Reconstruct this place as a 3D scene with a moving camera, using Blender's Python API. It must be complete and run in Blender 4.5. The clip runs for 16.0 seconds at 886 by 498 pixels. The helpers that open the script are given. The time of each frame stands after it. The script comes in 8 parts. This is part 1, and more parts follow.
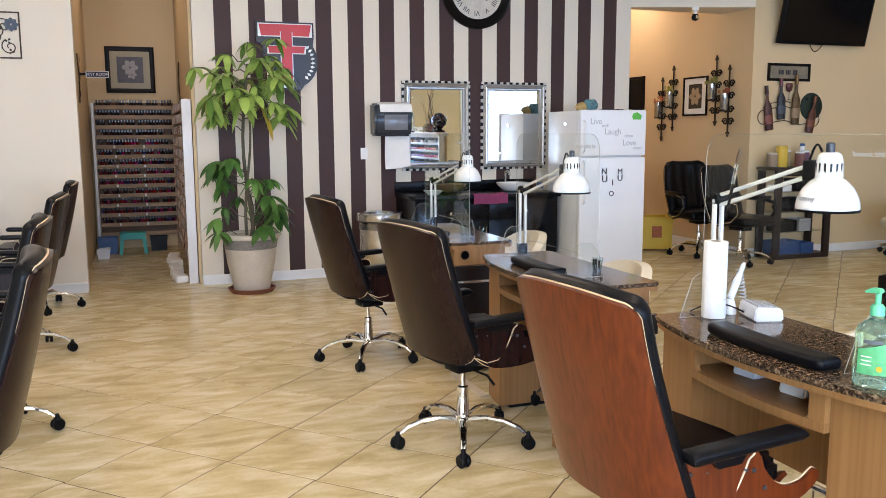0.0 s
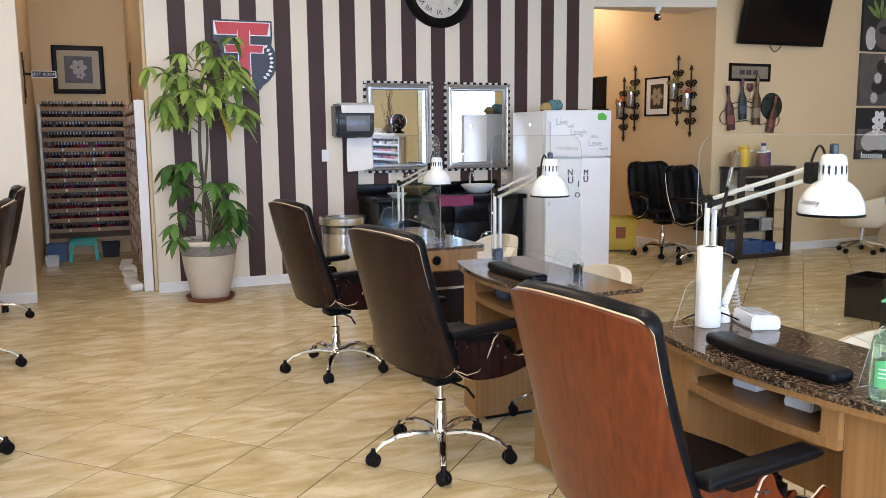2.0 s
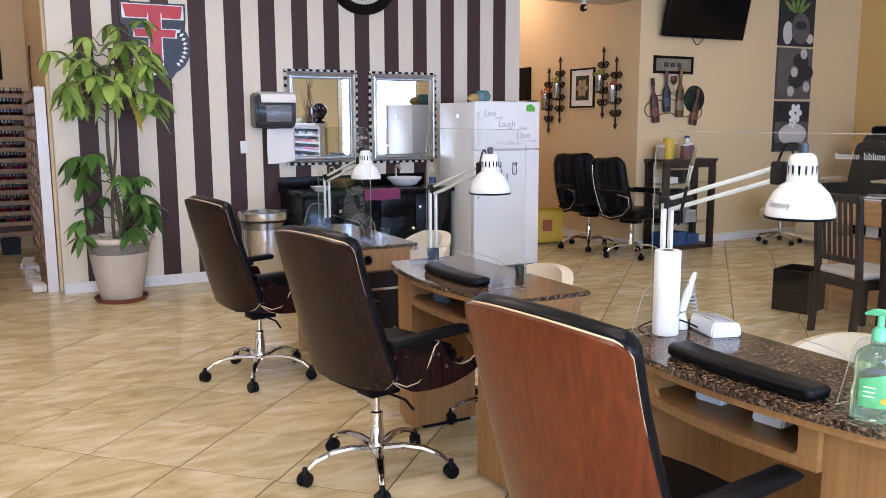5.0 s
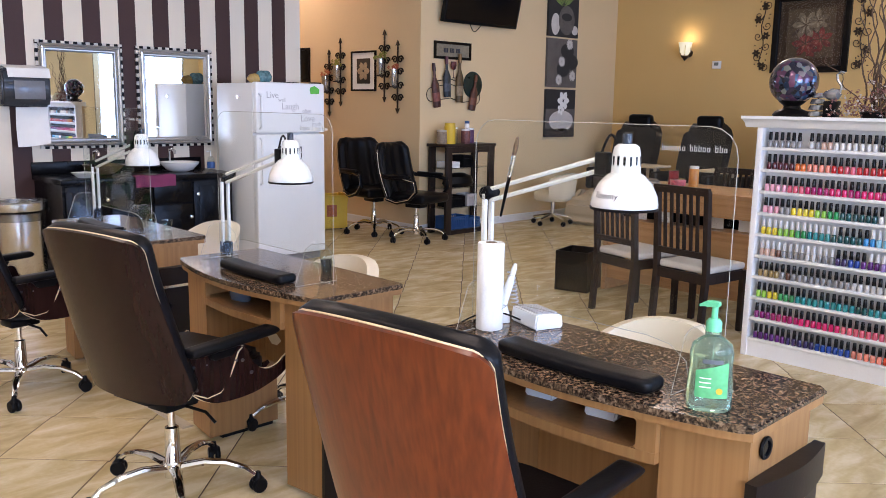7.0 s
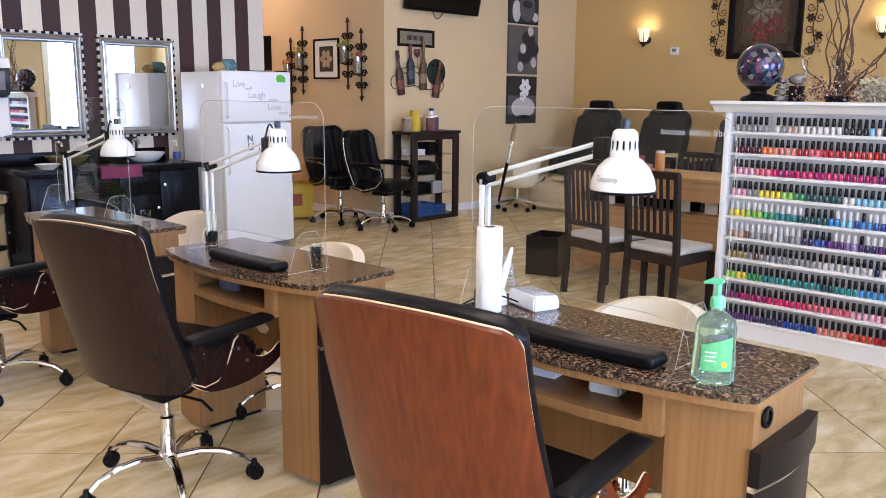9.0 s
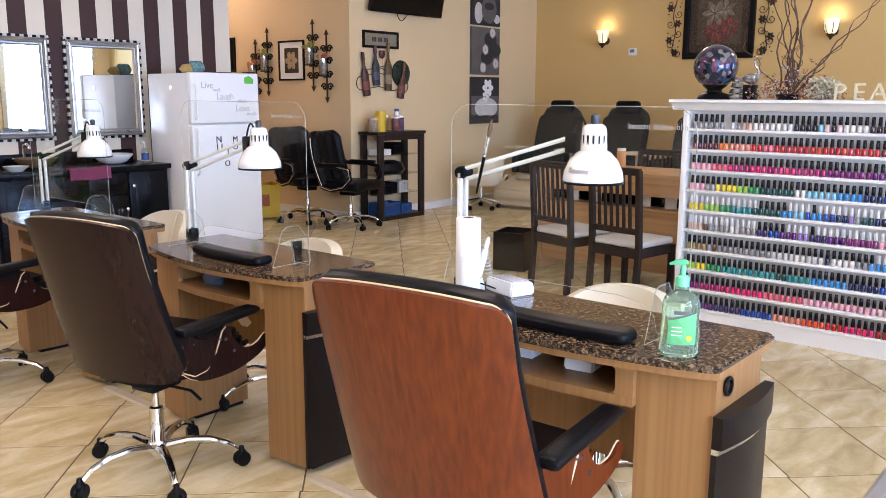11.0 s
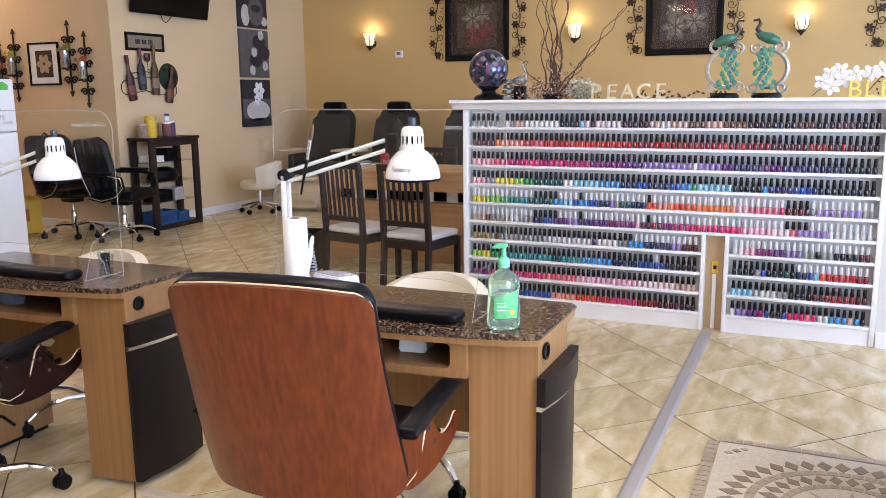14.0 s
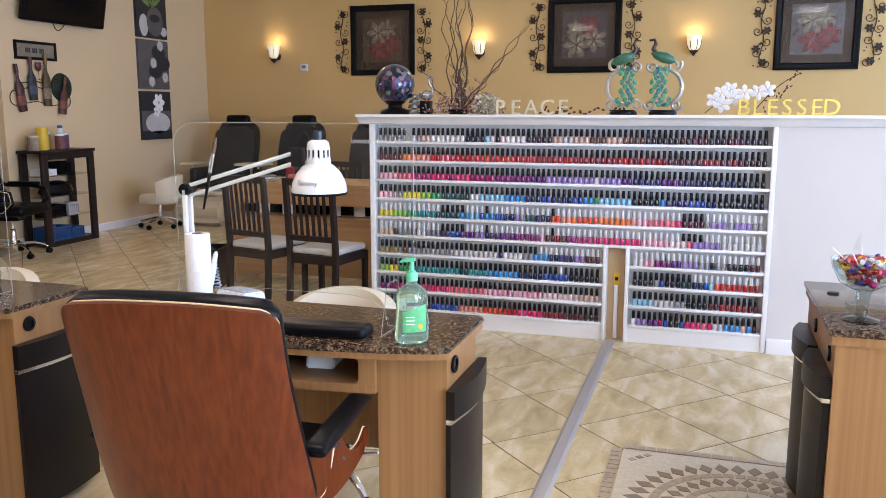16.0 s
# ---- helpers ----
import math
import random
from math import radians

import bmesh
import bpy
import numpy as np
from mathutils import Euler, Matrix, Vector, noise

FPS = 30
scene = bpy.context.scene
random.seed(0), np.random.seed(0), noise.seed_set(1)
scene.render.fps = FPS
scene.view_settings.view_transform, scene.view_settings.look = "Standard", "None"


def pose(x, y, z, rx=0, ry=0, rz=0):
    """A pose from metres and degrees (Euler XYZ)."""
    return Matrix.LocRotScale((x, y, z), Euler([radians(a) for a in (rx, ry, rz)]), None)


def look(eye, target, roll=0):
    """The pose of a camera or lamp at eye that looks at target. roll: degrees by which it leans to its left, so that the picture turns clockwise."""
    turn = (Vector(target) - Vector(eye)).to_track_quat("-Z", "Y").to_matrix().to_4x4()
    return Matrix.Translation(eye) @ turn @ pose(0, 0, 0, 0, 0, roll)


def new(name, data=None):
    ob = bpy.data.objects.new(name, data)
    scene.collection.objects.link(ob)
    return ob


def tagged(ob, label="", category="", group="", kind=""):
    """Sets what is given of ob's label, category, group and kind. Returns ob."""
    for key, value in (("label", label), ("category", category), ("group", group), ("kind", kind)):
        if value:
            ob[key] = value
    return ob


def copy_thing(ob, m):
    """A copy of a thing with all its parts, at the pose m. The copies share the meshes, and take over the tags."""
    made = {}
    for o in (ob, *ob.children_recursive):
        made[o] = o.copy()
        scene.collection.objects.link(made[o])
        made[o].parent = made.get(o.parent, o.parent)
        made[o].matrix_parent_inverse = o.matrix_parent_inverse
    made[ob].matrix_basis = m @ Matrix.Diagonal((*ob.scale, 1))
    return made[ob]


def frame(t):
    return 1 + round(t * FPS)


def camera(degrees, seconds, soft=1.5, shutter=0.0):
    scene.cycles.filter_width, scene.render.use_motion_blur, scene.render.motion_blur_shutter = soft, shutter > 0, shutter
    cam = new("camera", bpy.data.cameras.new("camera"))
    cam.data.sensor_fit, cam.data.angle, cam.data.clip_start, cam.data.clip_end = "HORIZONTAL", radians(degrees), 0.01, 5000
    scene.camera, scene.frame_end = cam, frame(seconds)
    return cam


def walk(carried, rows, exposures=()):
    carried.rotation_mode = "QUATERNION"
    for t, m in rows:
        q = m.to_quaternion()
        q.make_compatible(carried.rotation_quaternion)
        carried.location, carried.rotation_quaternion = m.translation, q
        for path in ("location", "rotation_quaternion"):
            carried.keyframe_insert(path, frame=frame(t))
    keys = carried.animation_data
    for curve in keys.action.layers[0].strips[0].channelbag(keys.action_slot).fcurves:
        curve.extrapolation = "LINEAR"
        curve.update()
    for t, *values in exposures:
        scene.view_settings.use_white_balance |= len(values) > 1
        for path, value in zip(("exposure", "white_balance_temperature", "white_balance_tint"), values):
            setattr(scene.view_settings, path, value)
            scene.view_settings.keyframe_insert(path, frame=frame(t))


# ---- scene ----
cam = camera(55.8, 16.0, soft=0.8)
PATH = [
    (0, (-0.85, -1.137, 1.457), (-0.18, 0.727, 1.18), -0.3),
    (0.5, (-0.857, -1.081, 1.462), (-0.143, 0.766, 1.18), -0.3),
    (1, (-0.866, -1.017, 1.463), (-0.146, 0.828, 1.181), -0.5),
    (1.5, (-0.876, -0.971, 1.461), (-0.15, 0.87, 1.173), -0.6),
    (2, (-0.873, -0.941, 1.461), (-0.104, 0.885, 1.185), -0.5),
    (2.5, (-0.861, -0.907, 1.457), (-0.04, 0.893, 1.16), -0.4),
    (3, (-0.85, -0.878, 1.456), (-0.036, 0.924, 1.157), -0.6),
    (3.2, (-0.849, -0.864, 1.458), (-0.034, 0.938, 1.161), -0.6),
    (5.3, (-0.831, -0.648, 1.479), (0.168, 1.057, 1.17), -0.0),
    (5.5, (-0.826, -0.621, 1.479), (0.224, 1.052, 1.162), 0.2),
    (6, (-0.834, -0.553, 1.481), (0.398, 0.989, 1.157), 1.1),
    (6.5, (-0.828, -0.488, 1.482), (0.506, 0.965, 1.152), 1.1),
    (7, (-0.833, -0.442, 1.486), (0.537, 0.975, 1.147), 0.9),
    (7.5, (-0.846, -0.409, 1.485), (0.564, 0.964, 1.133), 0.7),
    (8, (-0.869, -0.385, 1.484), (0.572, 0.957, 1.131), 0.5),
    (8.2, (-0.9, -0.376, 1.489), (0.54, 0.964, 1.126), 0.5),
    (10.5, (-1.043, -0.415, 1.472), (0.418, 0.9, 1.103), -0.0),
    (11, (-1.129, -0.436, 1.476), (0.375, 0.832, 1.113), 0.2),
    (11.5, (-1.203, -0.431, 1.481), (0.341, 0.783, 1.108), 0.2),
    (12, (-1.262, -0.387, 1.483), (0.369, 0.71, 1.111), 0.7),
    (12.5, (-1.321, -0.361, 1.492), (0.38, 0.622, 1.117), 0.8),
    (13, (-1.365, -0.359, 1.489), (0.371, 0.563, 1.12), -0.0),
    (13.5, (-1.385, -0.366, 1.493), (0.381, 0.498, 1.128), -0.5),
    (14, (-1.389, -0.368, 1.491), (0.406, 0.434, 1.128), -0.6),
    (14.5, (-1.392, -0.369, 1.489), (0.426, 0.39, 1.14), -0.4),
    (15, (-1.394, -0.365, 1.488), (0.448, 0.335, 1.147), -0.2),
    (15.5, (-1.395, -0.365, 1.491), (0.463, 0.293, 1.153), -0.1),
    (16, (-1.387, -0.366, 1.49), (0.493, 0.232, 1.159), 0.0),
]
walk(cam, [(t, look(eye, target, roll)) for t, eye, target, roll in PATH],
     exposures=[(0, 0.04, 6400, 18), (3, 0.04, 6350, 20), (6, 0.03, 6150, 25), (7.5, 0.08, 6150, 26), (12, 0.26, 6200, 25), (13.5, 0.20, 6150, 25), (15, 0.04, 6100, 25), (16, -0.06, 6100, 25)])

# ---- light ----
world = bpy.data.worlds.new("sky")
scene.world = world
world.use_nodes = True
wn = world.node_tree
sky = wn.nodes.new("ShaderNodeTexSky")
sky.sky_type, sky.sun_disc = "NISHITA", False
sky.sun_elevation, sky.sun_rotation = radians(48), radians(200)
wn.links.new(sky.outputs[0], wn.nodes["Background"].inputs[0])
wn.nodes["Background"].inputs[1].default_value = 0.12


def area_lamp(name, m, sx, sy, watts, colour):
    data = bpy.data.lights.new(name, "AREA")
    data.shape, data.size, data.size_y, data.energy, data.color = "RECTANGLE", sx, sy, watts, colour
    ob = new(name, data)
    ob.matrix_world = m
    return ob


sun = new("sun", bpy.data.lights.new("sun", "SUN"))
sun.data.energy, sun.data.angle, sun.data.color = 2.5, radians(0.6), (1.0, 0.95, 0.86)
sun.matrix_world = look((0, -10, 12), (-4, 0, 0))

# daylight in the shop windows of the south and west walls
area_lamp("south_window_light", look((3.85, -4.7, 1.75), (3.85, 0, 1.5)), 3.3, 2.3, 255, (0.36, 0.60, 1.0))
area_lamp("south_window_light", look((8.0, -4.7, 1.75), (8.0, 0, 1.5)), 2.0, 2.3, 110, (0.45, 0.67, 1.0))
area_lamp("south_window_light", look((-1.6, -4.7, 1.75), (-1.6, 0, 1.5)), 4.2, 2.3, 470, (0.60, 0.78, 1.0))

# ---- materials ----
def nodes_of(m):
    m.use_nodes = True
    return m.node_tree.nodes, m.node_tree.links, m.node_tree.nodes["Principled BSDF"]


def stuff_mat(name, base, rough=0.5, metal=0.0, vary=0.08, scale=6.0, fine=60.0, bump=0.05, coat=0.0, stretch=(1, 1, 1), spec=0.5):
    """A painted, plastic, metal or stone surface with stains at two scales and a fine relief."""
    m = bpy.data.materials.new(name)
    n, l, p = nodes_of(m)
    tc = n.new("ShaderNodeTexCoord")
    mp = n.new("ShaderNodeMapping")
    mp.inputs["Scale"].default_value = stretch
    l.new(tc.outputs["Object"], mp.inputs["Vector"])
    big, small = n.new("ShaderNodeTexNoise"), n.new("ShaderNodeTexNoise")
    big.inputs["Scale"].default_value, small.inputs["Scale"].default_value = scale, fine
    big.inputs["Detail"].default_value = 5
    for t in (big, small):
        l.new(mp.outputs[0], t.inputs["Vector"])
    add = n.new("ShaderNodeMath")
    add.operation = "ADD"
    l.new(big.outputs[0], add.inputs[0]), l.new(small.outputs[0], add.inputs[1])
    ramp = n.new("ShaderNodeMapRange")
    ramp.inputs["From Min"].default_value, ramp.inputs["From Max"].default_value = 0.6, 1.4
    ramp.inputs["To Min"].default_value, ramp.inputs["To Max"].default_value = 1 - vary, 1 + vary
    l.new(add.outputs[0], ramp.inputs[0])
    mul = n.new("ShaderNodeVectorMath")
    mul.operation = "SCALE"
    mul.inputs[0].default_value = base
    l.new(ramp.outputs[0], mul.inputs["Scale"])
    l.new(mul.outputs[0], p.inputs["Base Color"])
    rr = n.new("ShaderNodeMapRange")
    rr.inputs["To Min"].default_value, rr.inputs["To Max"].default_value = max(0.02, rough - 0.08), min(1, rough + 0.08)
    l.new(big.outputs[0], rr.inputs[0])
    l.new(rr.outputs[0], p.inputs["Roughness"])
    p.inputs["Metallic"].default_value, p.inputs["Specular IOR Level"].default_value = metal, spec
    p.inputs["Coat Weight"].default_value = coat
    p.inputs["Coat Roughness"].default_value = 0.12
    if bump:
        b = n.new("ShaderNodeBump")
        b.inputs["Strength"].default_value, b.inputs["Distance"].default_value = bump, 0.004
        l.new(small.outputs[0], b.inputs["Height"])
        l.new(b.outputs[0], p.inputs["Normal"])
    return m


def wood_mat(name, dark, light, rough=0.35, along="Z", size=1.0, coat=0.15, figure=0.45, spec=0.35):
    """Wood with long grain along one axis, figure at two scales."""
    m = bpy.data.materials.new(name)
    n, l, p = nodes_of(m)
    tc, mp = n.new("ShaderNodeTexCoord"), n.new("ShaderNodeMapping")
    s = [9.0 / size] * 3
    s["XYZ".index(along)] = 0.05 / size
    mp.inputs["Scale"].default_value = s
    info = n.new("ShaderNodeObjectInfo")
    off = n.new("ShaderNodeVectorMath")
    off.operation = "SCALE"
    off.inputs[0].default_value = (7, 5, 3)
    l.new(info.outputs["Random"], off.inputs["Scale"])
    l.new(off.outputs[0], mp.inputs["Location"])
    l.new(tc.outputs["Object"], mp.inputs["Vector"])
    fig, grain = n.new("ShaderNodeTexNoise"), n.new("ShaderNodeTexNoise")
    fig.inputs["Scale"].default_value, fig.inputs["Detail"].default_value, fig.inputs["Distortion"].default_value = 1.1, 3, 0.35
    grain.inputs["Scale"].default_value, grain.inputs["Detail"].default_value = 7, 2.5
    wave = n.new("ShaderNodeMath")
    wave.operation = "MULTIPLY_ADD"
    wave.inputs[1].default_value, wave.inputs[2].default_value = 13, 0
    l.new(fig.outputs[0], wave.inputs[0])
    sine = n.new("ShaderNodeMath")
    sine.operation = "PINGPONG"
    sine.inputs[1].default_value = 1
    l.new(wave.outputs[0], sine.inputs[0])
    mix = n.new("ShaderNodeMath")
    mix.operation = "MULTIPLY_ADD"
    mix.inputs[1].default_value = figure
    for t in (fig, grain):
        l.new(mp.outputs[0], t.inputs["Vector"])
    l.new(sine.outputs[0], mix.inputs[0]), l.new(grain.outputs[0], mix.inputs[2])
    ramp = n.new("ShaderNodeValToRGB")
    ramp.color_ramp.elements[0].color, ramp.color_ramp.elements[1].color = (*dark, 1), (*light, 1)
    ramp.color_ramp.elements[0].position, ramp.color_ramp.elements[1].position = 0.18, 0.62 + 0.9 * figure
    l.new(mix.outputs[0], ramp.inputs[0])
    l.new(ramp.outputs[0], p.inputs["Base Color"])
    p.inputs["Roughness"].default_value, p.inputs["Coat Weight"].default_value, p.inputs["Coat Roughness"].default_value = rough, coat, 0.2
    p.inputs["Specular IOR Level"].default_value = spec
    b = n.new("ShaderNodeBump")
    b.inputs["Strength"].default_value, b.inputs["Distance"].default_value = 0.08, 0.002
    l.new(grain.outputs[0], b.inputs["Height"])
    l.new(b.outputs[0], p.inputs["Normal"])
    return m


def tile_mat(name, ramp_cols, rough):
    """Glazed porcelain tile with streaks like travertine; each tile is turned and shifted by its own number."""
    m = bpy.data.materials.new(name)
    n, l, p = nodes_of(m)
    tc, geo, info = n.new("ShaderNodeTexCoord"), n.new("ShaderNodeNewGeometry"), n.new("ShaderNodeObjectInfo")
    r = n.new("ShaderNodeMath")
    r.operation = "ADD"
    l.new(geo.outputs["Random Per Island"], r.inputs[0]), l.new(info.outputs["Random"], r.inputs[1])
    off = n.new("ShaderNodeVectorMath")
    off.operation = "SCALE"
    off.inputs[0].default_value = (31, 17, 5)
    l.new(r.outputs[0], off.inputs["Scale"])
    add = n.new("ShaderNodeVectorMath")
    l.new(tc.outputs["Object"], add.inputs[0]), l.new(off.outputs[0], add.inputs[1])
    mp = n.new("ShaderNodeMapping")
    mp.inputs["Rotation"].default_value, mp.inputs["Scale"].default_value = (0, 0, radians(30)), (2.2, 6.2, 1)
    l.new(add.outputs[0], mp.inputs["Vector"])
    a, c = n.new("ShaderNodeTexNoise"), n.new("ShaderNodeTexNoise")
    a.inputs["Scale"].default_value, a.inputs["Detail"].default_value, a.inputs["Distortion"].default_value = 1.5, 10, 0.6
    c.inputs["Scale"].default_value, c.inputs["Detail"].default_value = 45, 4
    l.new(mp.outputs[0], a.inputs["Vector"]), l.new(add.outputs[0], c.inputs["Vector"])
    k = n.new("ShaderNodeMath")
    k.operation = "MULTIPLY_ADD"
    k.inputs[1].default_value = 0.16
    l.new(c.outputs[0], k.inputs[0]), l.new(a.outputs[0], k.inputs[2])
    k2 = n.new("ShaderNodeMath")
    k2.operation = "MULTIPLY_ADD"
    k2.inputs[1].default_value = 0.09
    l.new(r.outputs[0], k2.inputs[0]), l.new(k.outputs[0], k2.inputs[2])
    ramp = n.new("ShaderNodeValToRGB")
    ramp.color_ramp.elements[0].position, ramp.color_ramp.elements[1].position = 0.4, 0.85
    ramp.color_ramp.elements[0].color, ramp.color_ramp.elements[1].color = (*ramp_cols[0], 1), (*ramp_cols[2], 1)
    e = ramp.color_ramp.elements.new(0.62)
    e.color = (*ramp_cols[1], 1)
    l.new(k2.outputs[0], ramp.inputs[0])
    l.new(ramp.outputs[0], p.inputs["Base Color"])
    rr = n.new("ShaderNodeMapRange")
    rr.inputs["To Min"].default_value, rr.inputs["To Max"].default_value = rough - 0.03, rough + 0.04
    p.inputs["Specular IOR Level"].default_value = 0.4
    l.new(a.outputs[0], rr.inputs[0]), l.new(rr.outputs[0], p.inputs["Roughness"])
    b = n.new("ShaderNodeBump")
    b.inputs["Strength"].default_value, b.inputs["Distance"].default_value = 0.03, 0.002
    l.new(a.outputs[0], b.inputs["Height"]), l.new(b.outputs[0], p.inputs["Normal"])
    return m


def granite_mat(name):
    m = bpy.data.materials.new(name)
    n, l, p = nodes_of(m)
    tc = n.new("ShaderNodeTexCoord")
    v, a, f = n.new("ShaderNodeTexVoronoi"), n.new("ShaderNodeTexNoise"), n.new("ShaderNodeTexNoise")
    v.inputs["Scale"].default_value = 170
    a.inputs["Scale"].default_value, a.inputs["Detail"].default_value, a.inputs["Distortion"].default_value = 80, 6, 0.7
    f.inputs["Scale"].default_value, f.inputs["Detail"].default_value = 160, 3
    for t in (v, a, f):
        l.new(tc.outputs["Object"], t.inputs["Vector"])
    mixv = n.new("ShaderNodeMath")
    mixv.operation = "MULTIPLY_ADD"
    mixv.inputs[1].default_value = 0.25
    l.new(v.outputs["Color"], mixv.inputs[0]), l.new(a.outputs[0], mixv.inputs[2])
    mf = n.new("ShaderNodeMath")
    mf.operation = "MULTIPLY_ADD"
    mf.inputs[1].default_value = 0.15
    l.new(f.outputs[0], mf.inputs[0]), l.new(mixv.outputs[0], mf.inputs[2])
    ramp = n.new("ShaderNodeValToRGB")
    els = ramp.color_ramp.elements
    els[0].position, els[0].color = 0.46, (0.010, 0.007, 0.005, 1)
    els[1].position, els[1].color = 0.94, (0.30, 0.205, 0.13, 1)
    for pos, col in ((0.60, (0.026, 0.016, 0.011, 1)), (0.74, (0.105, 0.066, 0.038, 1))):
        e = els.new(pos)
        e.color = col
    l.new(mf.outputs[0], ramp.inputs[0]), l.new(ramp.outputs[0], p.inputs["Base Color"])
    p.inputs["Roughness"].default_value, p.inputs["Coat Weight"].default_value = 0.11, 0.05
    p.inputs["Specular IOR Level"].default_value = 0.28
    p.inputs["Coat Roughness"].default_value = 0.06
    return m


def glass_mat(name, tint=(1, 1, 1), rough=0.0, clear=0.93, gloss=0.85):
    """Thin clear sheet: mostly see-through, with a gloss that grows at grazing angles."""
    m = bpy.data.materials.new(name)
    n, l, p = nodes_of(m)
    tr, gl, mx, lw, pw, ad = n.new("ShaderNodeBsdfTransparent"), n.new("ShaderNodeBsdfGlossy"), n.new("ShaderNodeMixShader"), n.new("ShaderNodeLayerWeight"), n.new("ShaderNodeMath"), n.new("ShaderNodeMath")
    tr.inputs[0].default_value = tuple(clear * c for c in tint) + (1,)
    gl.inputs["Roughness"].default_value = rough + 0.02
    lw.inputs[0].default_value = 0.5
    pw.operation, ad.operation = "POWER", "MULTIPLY_ADD"
    pw.inputs[1].default_value, ad.inputs[1].default_value, ad.inputs[2].default_value = 4.0, gloss, 0.02
    l.new(lw.outputs["Facing"], pw.inputs[0]), l.new(pw.outputs[0], ad.inputs[0]), l.new(ad.outputs[0], mx.inputs[0])
    l.new(tr.outputs[0], mx.inputs[1]), l.new(gl.outputs[0], mx.inputs[2])
    l.new(mx.outputs[0], n["Material Output"].inputs[0])
    return m


def glow_mat(name, colour, strength, base=(0.9, 0.85, 0.7)):
    m = bpy.data.materials.new(name)
    n, l, p = nodes_of(m)
    p.inputs["Base Color"].default_value = (*base, 1)
    p.inputs["Emission Color"].default_value, p.inputs["Emission Strength"].default_value = (*colour, 1), strength
    return m


def leaf_mat(name, a, b):
    m = bpy.data.materials.new(name)
    n, l, p = nodes_of(m)
    geo, ramp, tc, ns = n.new("ShaderNodeNewGeometry"), n.new("ShaderNodeValToRGB"), n.new("ShaderNodeTexCoord"), n.new("ShaderNodeTexNoise")
    ns.inputs["Scale"].default_value = 9
    l.new(tc.outputs["Object"], ns.inputs["Vector"])
    s = n.new("ShaderNodeMath")
    s.operation = "MULTIPLY_ADD"
    s.inputs[1].default_value = 0.6
    l.new(geo.outputs["Random Per Island"], s.inputs[0]), l.new(ns.outputs[0], s.inputs[2])
    ramp.color_ramp.elements[0].color, ramp.color_ramp.elements[1].color = (*a, 1), (*b, 1)
    ramp.color_ramp.elements[0].position, ramp.color_ramp.elements[1].position = 0.35, 1.0
    l.new(s.outputs[0], ramp.inputs[0]), l.new(ramp.outputs[0], p.inputs["Base Color"])
    p.inputs["Roughness"].default_value = 0.38
    p.inputs["Transmission Weight"].default_value = 0.0
    p.inputs["Subsurface Weight"].default_value = 0.0
    return m


WALL = stuff_mat("wall_cream_paint", (0.69, 0.53, 0.31), 0.75, vary=0.04, scale=1.3, fine=140, bump=0.12)
# yellower than WALL: partly its paint, partly warm light put into the colour
WALL_EAST = stuff_mat("wall_yellow_cream_paint_and_light", (0.68, 0.46, 0.18), 0.75, vary=0.04, scale=1.3, fine=140, bump=0.12)
WALL_PALE = stuff_mat("wall_pale_paint", (0.76, 0.69, 0.575), 0.75, vary=0.03, scale=1.1, fine=140, bump=0.10)
STRIPE = stuff_mat("stripe_plum_paint", (0.058, 0.029, 0.026), 0.5, vary=0.08, scale=2.0, fine=120, bump=0.10, spec=0.25)
WHITE = stuff_mat("white_trim_paint", (0.80, 0.80, 0.80), 0.38, vary=0.03, scale=3, fine=80, bump=0.03)
CEIL = stuff_mat("ceiling_paint", (0.78, 0.74, 0.66), 0.9, vary=0.03, scale=2, fine=90, bump=0.2)
GROUT = stuff_mat("floor_grout", (0.11, 0.072, 0.042), 0.85, vary=0.2, scale=5, fine=90, bump=0.3)
TILE = tile_mat("floor_tile_glaze", ((0.45, 0.35, 0.165), (0.60, 0.48, 0.26), (0.76, 0.66, 0.44)), 0.24)
BEECH = wood_mat("beech_laminate", (0.232, 0.110, 0.037), (0.322, 0.166, 0.059), 0.42, "Z", 1.0, 0.05, 0.25)
CHERRY = wood_mat("cherry_veneer", (0.068, 0.0112, 0.0030), (0.152, 0.0300, 0.0066), 0.28, "Z", 0.9, 0.06, 0.26, 0.34)
WALNUT = wood_mat("dark_walnut_veneer", (0.0095, 0.0032, 0.0030), (0.0190, 0.0068, 0.0062), 0.27, "Z", 0.9, 0.0, 0.20, 0.26)
PLY = stuff_mat("pale_plywood_edge", (0.72, 0.55, 0.34), 0.5, vary=0.12, scale=30, fine=140)
LEATHER = stuff_mat("black_leather", (0.004, 0.004, 0.005), 0.32, vary=0.2, scale=9, fine=170, bump=0.10, spec=0.15)
PLASTIC = stuff_mat("black_plastic", (0.004, 0.004, 0.005), 0.40, vary=0.15, scale=12, fine=150, bump=0.05, spec=0.15)
CHROME = stuff_mat("chrome", (0.78, 0.78, 0.78), 0.10, metal=1.0, vary=0.04, scale=8, fine=60, bump=0.0)
STEEL = stuff_mat("brushed_steel", (0.66, 0.65, 0.63), 0.24, metal=1.0, vary=0.06, scale=5, fine=90, bump=0.01, stretch=(1, 1, 3))
SILVER = stuff_mat("silver_frame_paint", (0.50, 0.50, 0.50), 0.3, metal=0.8, vary=0.12, scale=14, fine=90, bump=0.1)
GRANITE = granite_mat("brown_granite")
